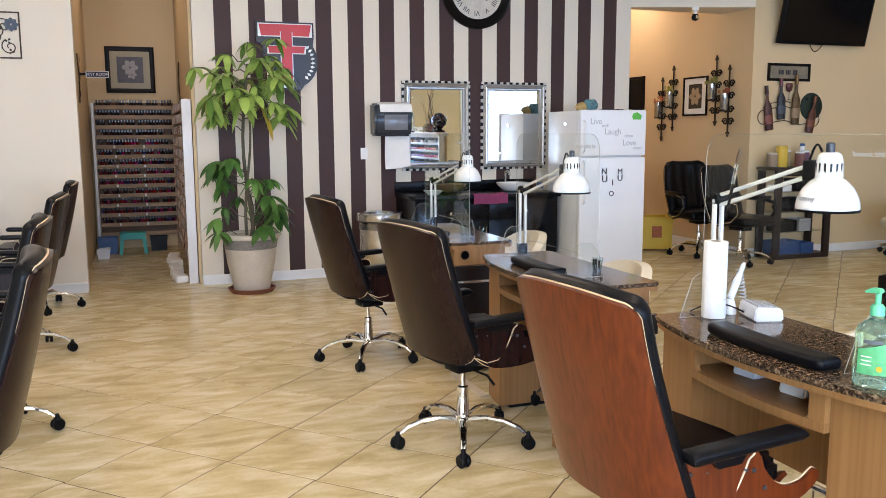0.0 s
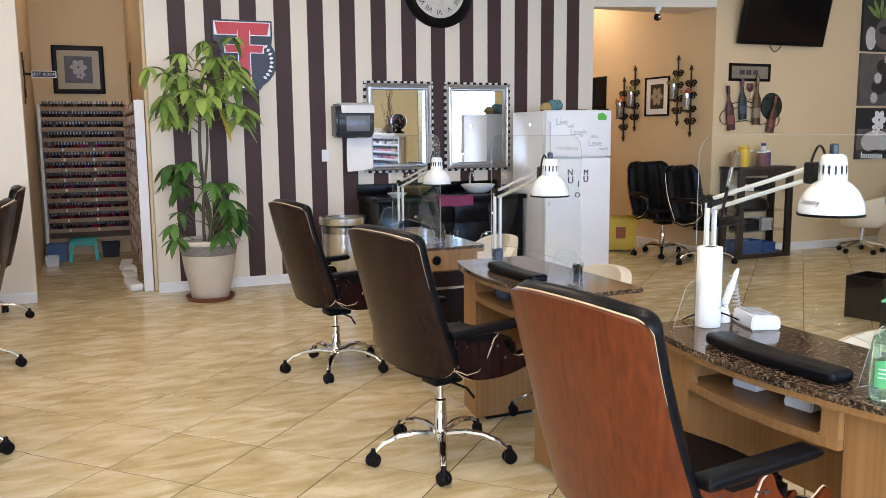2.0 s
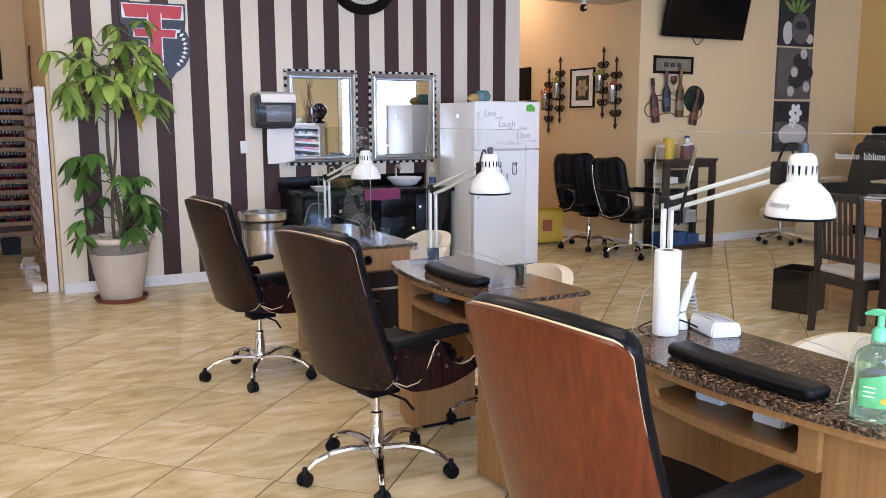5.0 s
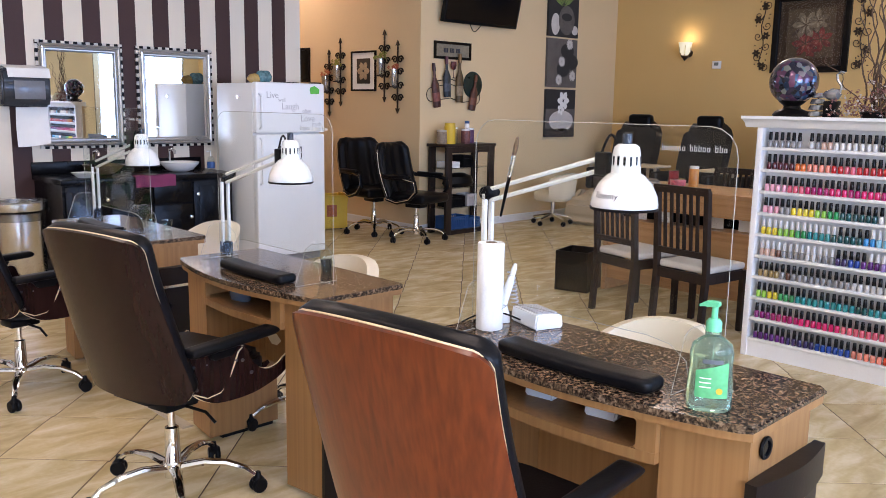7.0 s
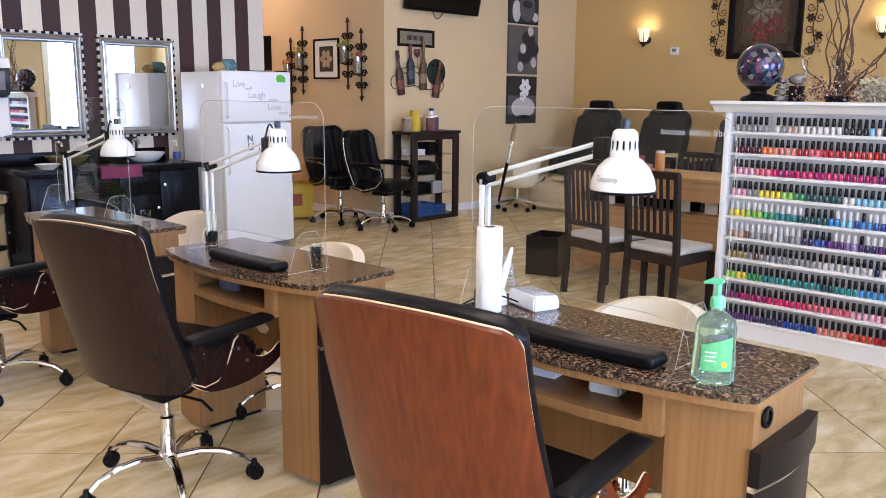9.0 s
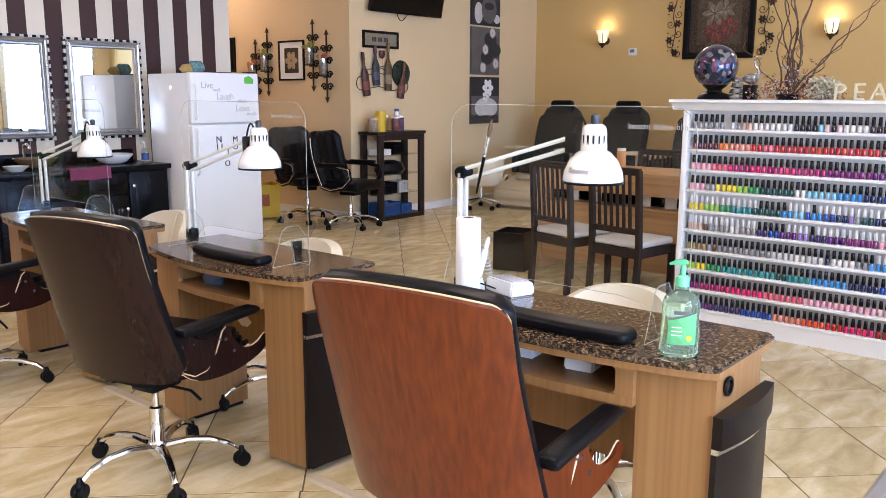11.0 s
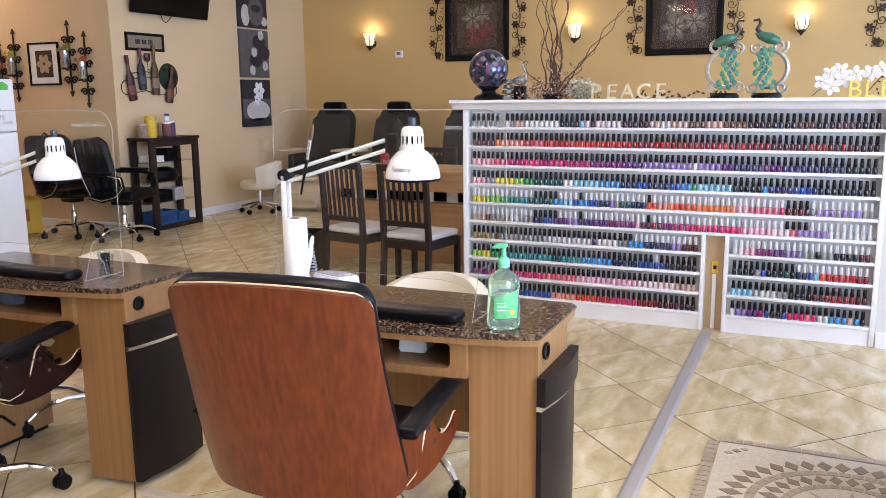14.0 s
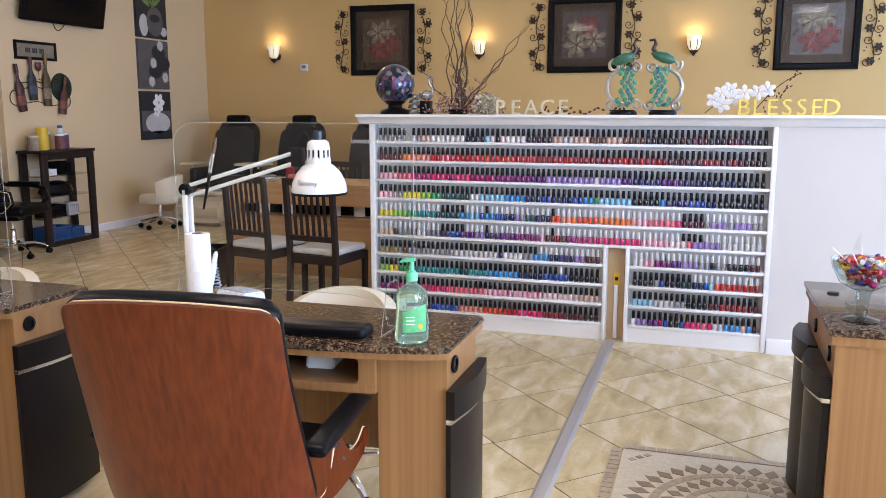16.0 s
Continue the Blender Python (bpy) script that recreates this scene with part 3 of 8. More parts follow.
DESK_X, DESK_Y = 0.868, (0.338, 1.948, 3.50)
desk = nail_desk(pose(DESK_X, DESK_Y[0], 0))
copy_thing(desk, pose(DESK_X - 0.004, DESK_Y[1], 0))
copy_thing(desk, pose(DESK_X - 0.008, DESK_Y[2], 0))
copy_thing(desk, pose(-2.15, 6.95, 0, 0, 0, 180))

# ---- technician's chairs ----
def smoothstep(v):
    v = max(0.0, min(1.0, v))
    return v * v * (3 - 2 * v)


def back_point(u, v, grow=0.0, forward=0.0, side=0.0):
    """The shell of the chair's back, with rounded corners: u across, v up, both 0..1."""
    s, v = -math.cos(math.pi * u), 0.5 - 0.5 * math.cos(math.pi * v)
    half = 0.288 - 0.016 * smoothstep(v * 1.3) + side
    for d, r in ((v * 0.665, 0.075), ((1 - v) * 0.665, 0.034)):
        if d < r:
            half -= r - math.sqrt(max(0.0, r * r - (r - d) ** 2))
    y = s * half
    q = abs(y) / 0.312
    z = 0.452 - grow + (0.606 + 2 * grow) * v - 0.035 * q ** 2.5 * smoothstep((v - 0.5) / 0.5)
    x = -0.235 - 0.115 * v + 0.03 * (1 - v) ** 2 + 0.060 * q ** 2.4 + 0.040 * q ** 8 + 0.035 * q ** 2.5 * (1 - v) ** 1.2 + forward
    return (x, y, z)


def star_base(ob, turn=0.0, wheel=PLASTIC):
    """Five chrome arms on castors, with the gas column."""
    part("column", lathe(B(), [(0.0, 0.075), (0.034, 0.075), (0.038, 0.13), (0.030, 0.14), (0.026, 0.27), (0.020, 0.272), (0.014, 0.275), (0.014, 0.385), (0.0, 0.385)], 20), CHROME, ob, "chrome gas column")
    for i in range(5):
        a = radians(72 * i + turn)
        c, s = math.cos(a), math.sin(a)
        arm = B()
        line = [(0.03, 0.112), (0.12, 0.128), (0.20, 0.122), (0.27, 0.098), (0.305, 0.072)]
        tube(arm, [(r * c, r * s, z) for r, z in line], 0.021, 8, 0.013, 0.75)
        part("base_arm", arm, CHROME, ob)
        castor = B()
        px, py = 0.318 * c, 0.318 * s
        t = a + 0.6
        for off in (-0.014, 0.014):
            lathe(castor, [(0.006, off - 0.010), (0.026, off - 0.010), (0.030, off - 0.005), (0.030, off + 0.005), (0.026, off + 0.010), (0.006, off + 0.010)], 16, (0, 0, 0.030), "y")
        lathe(castor, [(0.0, 0.032), (0.022, 0.034), (0.024, 0.052), (0.012, 0.066), (0.009, 0.082), (0.0, 0.082)], 12)
        bmesh.ops.transform(castor, matrix=Matrix.Translation((px, py, 0)) @ Matrix.Rotation(t, 4, "Z"), verts=castor.verts)
        part("castor", castor, wheel, ob, "black twin-wheel castor")


SCREW = stuff_mat("dark_screw_metal", (0.10, 0.10, 0.11), 0.35, metal=0.8, vary=0.1, bump=0)


def rounded(points, steps=3):
    """A closed outline with the corners eased into a smooth curve."""
    out, n = [], len(points)
    for i in range(n):
        a, b, c, d = (points[(i + k) % n] for k in (-1, 0, 1, 2))
        for j in range(steps):
            t = j / steps
            out.append(tuple(0.5 * (2 * q + (u - p) * t + (2 * p - 5 * q + 4 * u - w) * t * t + (3 * q - p - 3 * u + w) * t ** 3) for p, q, u, w in zip(a, b, c, d)))
    return out


def splay(bm, sgn):
    """Side plates stand wider apart towards the front of the seat."""
    for v in bm.verts:
        v.co.y += sgn * 0.13 * max(0.0, v.co.x + 0.04)
    return bm


def wood_chair(label, m, shell, turn=0.0, group="chairs with plywood shells"):
    """Office chair with a bent plywood shell and black leather pads; it faces local +x."""
    c = thing("office_chair", label, "office chair", m, group=group)
    star_base(c, turn)
    part("back_shell", sheet(B(), lambda u, v: back_point(u, v), 28, 30, 0.014), shell, c, "bent plywood back with visible grain")
    part("back_edge", sheet(B(), lambda u, v: back_point(u, v, 0.0035, 0.010, -0.004), 28, 30, 0.006), PLY, c, "pale plywood edge line")
    def pad(u, v):
        x, y, z = back_point(u, v, 0.016, 0.0, -0.006)
        s = math.cos(math.pi * u)
        return (x + 0.034 + 0.010 * (1 - s * s), y, z + 0.040 * (1 - v) ** 2)
    def soft(u, v):
        k = 1.0
        for d in (0.3 * (1 - abs(math.cos(math.pi * u))), 0.34 * (1 - abs(math.cos(math.pi * v)))):
            k *= math.sqrt(max(0.0, 1 - max(0.0, 1 - d / 0.018) ** 2))
        return 0.010 + 0.046 * k
    bm = sheet(B(), pad, 28, 30, soft)
    part("back_cushion", bm, LEATHER, c, "padded black leather back cushion", smooth=60)
    # seat cushion and seat shell
    bm = B()
    pts = [(-0.205, -0.10), (-0.11, -0.215), (0.20, -0.248), (0.280, -0.215), (0.300, 0.0), (0.280, 0.215), (0.20, 0.248), (-0.11, 0.215), (-0.205, 0.10)]
    prism(bm, pts, "z", 0.425, 0.555)
    bmesh.ops.bevel(bm, geom=list(bm.edges), offset=0.028, segments=3, affect="EDGES")
    part("seat_cushion", bm, LEATHER, c, "black leather seat cushion", smooth=70)
    def under(u, v):
        s = 2 * v - 1
        x = -0.135 + 0.42 * u
        z = 0.395 + 0.05 * abs(s) ** 3 + 0.055 * (2 * u - 1) ** 2 * (1 if u > 0.5 else 0.6)
        return (x, s * (0.165 + 0.065 * smoothstep(u * 2.5) + 0.012 * math.sin(math.pi * u)), z)
    part("seat_shell", sheet(B(), under, 12, 12, 0.014), shell, c)
    part("tilt_mechanism", box(B(), -0.065, 0.085, -0.06, 0.06, 0.35, 0.388, 0.01), PLASTIC, c)
    part("lever", tube(B(), [(0.02, -0.06, 0.36), (0.03, -0.16, 0.355), (0.04, -0.2, 0.32)], 0.006), PLASTIC, c)
    # side plates with screws, arms
    side = rounded([(-0.130, 0.580), (-0.105, 0.612), (-0.02, 0.615), (0.060, 0.614), (0.125, 0.604), (0.148, 0.555), (0.185, 0.512), (0.230, 0.494), (0.278, 0.502), (0.318, 0.530), (0.332, 0.505), (0.290, 0.462), (0.220, 0.434), (0.150, 0.418), (0.060, 0.414), (-0.020, 0.425), (-0.090, 0.470), (-0.130, 0.530)])
    for sgn in (-1, 1):
        bm = splay(prism(B(), side, "y", sgn * 0.238, sgn * 0.252), sgn)
        part("side_plate", bm, shell, c)
        part("side_edge", splay(tube(B(), [(x, sgn * 0.238, z) for x, z in side + side[:1]], 0.0028, 6), sgn), PLY, c, "pale plywood edge line")
        for x, z in ((-0.095, 0.575), (-0.040, 0.570), (-0.085, 0.490), (0.085, 0.560), (0.112, 0.555), (0.150, 0.500)):
            part("screw", splay(lathe(B(), [(0.0, sgn * 0.2515), (0.0075, sgn * 0.2515), (0.006, sgn * 0.256), (0.0, sgn * 0.2575)], 10, (x, 0, z), "y"), sgn), SCREW, c)
        line = [(-0.095, 0.476), (-0.040, 0.448), (0.015, 0.456), (0.050, 0.495), (0.075, 0.545), (0.094, 0.590), (0.112, 0.604)]
        part("side_edge", splay(tube(B(), [(x, sgn * 0.2535, z) for x, z in line], 0.0029, 6), sgn), PLY, c, "pale plywood edge line")
        rest = lambda u, v: (0.045 - 0.195 * math.cos(math.pi * u), sgn * (0.290 + 0.012 * u) + 0.034 * math.cos(math.pi * v), 0.640 + 0.014 * u)
        def plump(u, v):
            k = 1.0
            for d in (0.195 * (1 - abs(math.cos(math.pi * u))), 0.034 * (1 - abs(math.cos(math.pi * v)))):
                k *= math.sqrt(max(0.0, 1 - max(0.0, 1 - d / 0.018) ** 2))
            return 0.008 + 0.027 * k
        bm = sheet(B(), rest, 22, 12, plump)
        arm = part("armrest", bm, LEATHER, c, "black padded armrest", smooth=60)
        part("arm_bracket", prism(B(), [(-0.02, 0.585), (0.06, 0.585), (0.10, 0.632), (-0.06, 0.626)], "y", sgn * 0.2525, sgn * 0.278), PLASTIC, arm)
    return c


CHAIRS = ((0.510, 0.850, 7, CHERRY, "cherry-veneer office chair with black leather pads and chrome base"),
          (0.525, 2.425, 12.5, WALNUT, "dark brown veneered office chair with black leather pads"),
          (0.485, 4.02, 9, WALNUT, "dark brown veneered office chair with black leather pads"))
for k, (x, y, rz, wood, label) in enumerate(CHAIRS):
    wood_chair(label, pose(x, y, 0, 0, 0, rz), wood, (20, 165 - 72, 165 - 72)[k])
west = wood_chair("dark brown veneered office chair pushed to a desk", pose(-1.50, 1.95, 0, 0, 0, 184), WALNUT, 30)
for x, y, rz in ((-1.62, 3.30, 182), (-1.66, 4.95, 178), (-1.70, 6.50, 183)):
    copy_thing(west, pose(x, y, 0, 0, 0, rz))

# ---- polish display wall ----
RX = 3.965
ROWS = [1.272 - 0.1285 * i for i in range(10)]
rack = thing("polish_rack", "white wall rack of narrow shelves for nail polish", "display rack", pose(RX, 0, 0))
part("back_panel", box(B(), 0.085, 0.10, -0.74, 1.865, 0.0, 1.40), WHITE, rack)
part("gap_panel", box(B(), 0.078, 0.0845, 0.1175, 0.2325, 0.0, 0.61), RACKBACK, rack, "bare tan wall in the gap")
part("side_post", box(B(), 0.0, 0.0845, 1.83, 1.866, 0.0, 1.385, 0.003), WHITE, rack)
part("side_post", box(B(), 0.0, 0.0845, -0.745, -0.715, 0.0, 1.385, 0.003), WHITE, rack)
for y in (0.245, 0.105):
    part("side_post", box(B(), 0.0, 0.0845, y - 0.012, y + 0.012, 0.0, 0.628, 0.003), WHITE, rack)
for i, z in enumerate(ROWS):
    for a, b in (((-0.7145, 1.8295),) if i < 6 else ((-0.7145, 0.0925), (0.2575, 1.8295))):
        part("shelf", box(B(), 0.002, 0.084, a, b, z - 0.018, z, 0.002), WHITE, rack)
for a, b in ((-0.7145, 0.0925), (0.2575, 1.8295)):
    part("kick_board", box(B(), 0.012, 0.03, a, b, 0.0, 0.095), WHITE, rack)
bm = B()
prism(bm, [(-0.01, 1.385), (0.14, 1.385), (0.14, 1.452), (-0.085, 1.452), (-0.085, 1.435), (-0.06, 1.428), (-0.035, 1.41), (-0.025, 1.395)], "y", -3.6, 1.93)
part("cornice", bm, WHITE, rack, "white moulded cornice top", smooth=30)
structure("wall_half", "white half wall continuing the polish rack", "wall", box(B(), RX + 0.006, RX + 0.12, -3.6, -0.746, -0.05, 1.384), stuff_mat("half_wall_paint", (0.63, 0.61, 0.58), 0.7, vary=0.03, scale=1.3, fine=140, bump=0.10))
structure("wall_half_back", "tan back of the half wall", "wall", box(B(), RX + 0.101, RX + 0.14, -0.745, 1.866, -0.05, 1.384), RACKBACK)
baseboard(RX + 0.006, -3.6, RX + 0.006, -0.75)

# ---- nail polish bottles ----
PALETTE = [(0.62, 0.60, 0.58), (0.78, 0.74, 0.70), (0.30, 0.29, 0.29), (0.62, 0.42, 0.33), (0.035, 0.006, 0.010), (0.11, 0.007, 0.014), (0.28, 0.010, 0.015), (0.50, 0.020, 0.020),
           (0.70, 0.09, 0.03), (0.80, 0.22, 0.05), (0.78, 0.30, 0.22), (0.75, 0.16, 0.22), (0.66, 0.03, 0.16), (0.42, 0.012, 0.14), (0.24, 0.012, 0.16), (0.13, 0.02, 0.18),
           (0.33, 0.22, 0.48), (0.05, 0.03, 0.13), (0.008, 0.008, 0.014), (0.01, 0.02, 0.09), (0.02, 0.08, 0.36), (0.05, 0.28, 0.58), (0.25, 0.52, 0.66), (0.02, 0.27, 0.28),
           (0.01, 0.09, 0.09), (0.03, 0.30, 0.10), (0.30, 0.55, 0.08), (0.75, 0.60, 0.04), (0.80, 0.42, 0.50), (0.84, 0.62, 0.62), (0.17, 0.08, 0.05), (0.36, 0.26, 0.11)]
POLISH = [stuff_mat("nail_polish", tuple(0.95 * v ** 1.15 if min(c) < 0.5 else 0.85 * v for v in c), 0.16, vary=0.05, scale=60, fine=200, bump=0, coat=0.6) for c in PALETTE]
CAPS = {"black": stuff_mat("black_bottle_cap", (0.003, 0.003, 0.004), 0.20, vary=0.1, bump=0, spec=0.22), "white": stuff_mat("white_bottle_cap", (0.60, 0.60, 0.61), 0.3, vary=0.05, bump=0)}
# colours of each shelf from its north end southwards: (palette number, how many)
R_FULL = [
    [(2, 5), (0, 2), (2, 1), (3, 2), (1, 7), (18, 4), (22, 1), (29, 2), (1, 4), (4, 5), (3, 2), (0, 2), (3, 3), (30, 3), (3, 3), (30, 3), (4, 8), (5, 3), (4, 3), (5, 3), (4, 4)],
    [(5, 4), (9, 2), (10, 4), (7, 2), (11, 2), (7, 7), (8, 2), (7, 8), (6, 4), (7, 2), (6, 8), (7, 2), (6, 7), (5, 6), (6, 3), (5, 4), (4, 4)],
    [(28, 3), (11, 3), (12, 1), (13, 3), (12, 3), (13, 2), (12, 3), (13, 6), (14, 6), (15, 3), (16, 9), (1, 1), (16, 3), (15, 3), (17, 5), (15, 3), (17, 5), (19, 5), (18, 5)],
    [(28, 2), (2, 2), (27, 4), (26, 2), (25, 2), (24, 6), (1, 2), (22, 5), (21, 4), (19, 3), (20, 2), (19, 4), (20, 2), (21, 2), (25, 1), (22, 6), (18, 5), (21, 1), (17, 3), (20, 4), (19, 2), (18, 8)],
    [(27, 3), (26, 3), (25, 2), (23, 4), (24, 5), (21, 2), (22, 3), (21, 2), (20, 3), (19, 1), (16, 1), (2, 1), (24, 2), (19, 3), (8, 3), (10, 2), (9, 1), (8, 4), (9, 6), (10, 1), (28, 2), (11, 5), (12, 1), (5, 4), (2, 1), (16, 7), (2, 3)],
    [(3, 3), (30, 1), (2, 4), (0, 2), (2, 3), (17, 2), (20, 2), (15, 3), (16, 2), (17, 3), (15, 3), (14, 5), (28, 1), (5, 2), (6, 1), (5, 2), (14, 2), (13, 3), (12, 9), (28, 5), (29, 3), (11, 1), (16, 5), (0, 8)],
]
R_LEFT = [[(31, 3), (30, 2), (2, 10), (0, 8), (19, 1), (1, 4), (2, 2), (21, 3), (19, 2), (17, 3), (16, 2), (5, 3)], [(26, 1), (27, 2), (25, 2), (23, 8), (24, 2), (23, 3), (21, 5), (19, 4), (20, 4), (18, 5)],
          [(14, 2), (13, 4), (12, 6), (11, 6), (28, 10), (29, 6), (3, 4)], [(15, 5), (17, 5), (20, 5), (10, 5), (8, 4), (7, 3), (12, 4), (6, 4), (5, 4), (4, 3)]]
R_RIGHT = [[(1, 2), (12, 1), (28, 1), (14, 3), (15, 2), (16, 3), (2, 2), (18, 1), (2, 2), (18, 4), (5, 2)], [(18, 4), (2, 1), (20, 1), (18, 3), (24, 1), (18, 1), (19, 2), (20, 1), (22, 1), (8, 1), (7, 5), (6, 3)],
           [(22, 4), (0, 4), (2, 2), (18, 5), (5, 2), (6, 5), (5, 2), (4, 1)], [(1, 1), (16, 2), (15, 2), (13, 1), (18, 3), (20, 1), (12, 3), (11, 1), (8, 1), (0, 2), (21, 3), (3, 1), (21, 1), (4, 1)]]


def bottle_body(bm):
    return lathe(bm, [(0.0, 0.0), (0.0130, 0.0), (0.0140, 0.004), (0.0140, 0.034), (0.011, 0.040), (0.006, 0.0425), (0.0, 0.0425)], 10)


def bottle_cap(bm):
    return lathe(bm, [(0.0, 0.0428), (0.0104, 0.0428), (0.0112, 0.046), (0.0094, 0.087), (0.008, 0.089), (0.0, 0.089)], 8)


body_mesh = [mesh_of(bottle_body(B()), "nail_polish_bottle", m, 50) for m in POLISH]
cap_mesh = {k: mesh_of(bottle_cap(B()), "cap", m, 50) for k, m in CAPS.items()}
spots = []
random.seed(4)
def fill(row, y_from, y_to, colours, cap_of):
    n = int((y_from - y_to) / 0.0345)
    flat = [c for c, k in colours for _ in range(k)]
    for i in range(n):
        c = flat[min(len(flat) - 1, i * len(flat) // n)]
        if random.random() < 0.06:
            c = flat[random.randrange(max(0, i * len(flat) // n - 4), min(len(flat), i * len(flat) // n + 4))]
        if row == 0 and i == 6:
            continue
        spots.append((RX + 0.030 + random.uniform(-0.004, 0.004), y_from - 0.02 - (i + 0.5) * (y_from - y_to - 0.04) / n, ROWS[row], c, cap_of(i / n)))


for r, cols in enumerate(R_FULL):
    fill(r, 1.83, -0.715, cols, (lambda f: "black") if r < 4 else (lambda f: "black" if (0.17 < f < 0.235 or 0.30 < f < 0.31 or 0.47 < f < 0.49 or 0.80 < f < 0.86) else "white"))
for k in range(4):
    fill(6 + k, 1.83, 0.2575, R_LEFT[k], (lambda f: "white" if f > 0.72 else "black") if k == 0 else (lambda f: "white" if k == 1 and 0.8 < f < 0.83 else "black"))
    fill(6 + k, 0.0925, -0.715, R_RIGHT[k], (lambda f: "white") if k == 0 else (lambda f: "white" if k == 1 and f > 0.45 else "black"))
more = B()
more_mats = POLISH + [CAPS["black"], CAPS["white"]]
for k, (x, y, z, c, cap) in enumerate(spots):
    if k < 300:
        b = new("nail_polish_bottle", body_mesh[c])
        b.matrix_world = pose(x, y, z + 0.0005, 0, 0, random.uniform(0, 360))
        tagged(b, "small glass nail polish bottle with %s cap" % cap, "nail polish", "nail polish on the rack")
        new("cap", cap_mesh[cap]).parent = b
    else:
        for make, mi in ((bottle_body, c), (bottle_cap, len(POLISH) + (cap == "white"))):
            v0, f0 = len(more.verts), len(more.faces)
            tmp = make(B())
            vs = [more.verts.new(v.co + Vector((x, y, z + 0.0005))) for v in tmp.verts]
            tmp.verts.index_update()
            for f in tmp.faces:
                more.faces.new([vs[v.index] for v in f.verts]).material_index = mi
            tmp.free()
thing("nail_polish_bottles", "rows of small coloured nail polish bottles on shelves", "nail polish", None, more, more_mats, kind="stuff", smooth=50)

# ---- things on the nail desks ----
def bend(p0, p1, lift=0.0, n=8):
    p0, p1 = Vector(p0), Vector(p1)
    return [p0.lerp(p1, i / n) + Vector((0, 0, lift * math.sin(math.pi * i / n))) for i in range(n + 1)]


def desk_lamp(m, label, top=1.43, lean=0.0, words=""):
    """White swing-arm lamp on a clamp; its shade hangs half a metre from the post, towards local -y. Base at z = 0.8."""
    l = thing("desk_lamp", label, "desk lamp", m, group="swing-arm desk lamps")
    e = top - 0.21 + lean - 0.8
    part("clamp", box(B(), -0.022, 0.022, -0.022, 0.022, 0.0, 0.05, 0.004), PLASTIC, l)
    for dx in (-0.016, 0.016):
        part("lower_bar", box(B(), dx - 0.006, dx + 0.006, -0.008, 0.008, 0.03, e, 0.002), ENAMEL, l)
    part("elbow", lathe(B(), [(0.0, -0.022), (0.02, -0.022), (0.022, -0.012), (0.022, 0.012), (0.02, 0.022), (0.0, 0.022)], 14, (0, 0, e), "x"), PLASTIC, l)
    part("knob", lathe(B(), [(0, 0.023), (0.012, 0.023), (0.014, 0.04), (0, 0.042)], 10, (0, 0, e), "x"), PLASTIC, l)
    hy, hz = -0.425, e + 0.135
    for off in (0.0, 0.034):
        part("upper_bar", tube(B(), [(0, -0.005 - off * 0.2, e + 0.012 - off), (0, hy, hz - off)], 0.0075, 6), ENAMEL, l)
    part("hinge", box(B(), -0.016, 0.016, hy - 0.022, hy + 0.02, hz - 0.05, hz + 0.015, 0.006), PLASTIC, l)
    part("spring", tube(B(), bend((0.012, -0.02, e - 0.02), (0.012, -0.22, e + 0.045), -0.004), 0.005, 6), STEEL, l)
    part("cable", tube(B(), bend((0, hy + 0.01, hz), (0, hy - 0.055, top - 0.8 - 0.03), 0.058), 0.004, 6), PLASTIC, l)
    sy = hy - 0.075
    z = top - 0.8
    head = lathe(B(), [(0.090, z - 0.172), (0.092, z - 0.165), (0.088, z - 0.140), (0.073, z - 0.108), (0.052, z - 0.085), (0.040, z - 0.078), (0.0385, z - 0.03), (0.034, z - 0.008), (0.024, z), (0.0, z)], 32, (0, sy, 0))
    shade = part("shade", head, ENAMEL, l, "white enamel dome shade")
    part("rim", lathe(B(), [(0.083, z - 0.178), (0.092, z - 0.178), (0.094, z - 0.171), (0.086, z - 0.170), (0.083, z - 0.178)], 32, (0, sy, 0)), PLASTIC, shade)
    part("bulb", lathe(B(), [(0.0, z - 0.165), (0.03, z - 0.150), (0.032, z - 0.125), (0.015, z - 0.09), (0, z - 0.088)], 14, (0, sy, 0)), PAPER, shade)
    # vent openings drawn as black bars, their inner shade put into the colour
    for i in range(14):
        a = 2 * math.pi * i / 14
        v = box(B(), 0.0372, 0.0392, -0.0032, 0.0032, z - 0.062, z - 0.032)
        bmesh.ops.transform(v, matrix=Matrix.Translation((0, sy, 0)) @ Matrix.Rotation(a, 4, "Z"), verts=v.verts)
        part("vent_slot_shade", v, TVBLACK, shade)
    part("switch", lathe(B(), [(0, z), (0.013, z), (0.013, z + 0.026), (0.008, z + 0.03), (0, z + 0.03)], 12, (0, sy, 0)), stuff_mat("dark_switch", (0.02, 0.03, 0.05), 0.3), shade)
    if words:
        me = text_mesh(words, 0.023, 0.001, INK)
        for v in me.vertices:
            a = v.co.x / 0.084
            r = 0.0910 - 0.42 * v.co.z
            v.co = (r * math.sin(a), -r * math.cos(a), v.co.z + z - 0.143)
        t = new("handwriting", me)
        t.parent = shade
        t.matrix_local = Matrix.Translation((0, sy, 0)) @ Matrix.Rotation(radians(-93), 4, "Z")
        tagged(t, "name written in black marker")
    return l


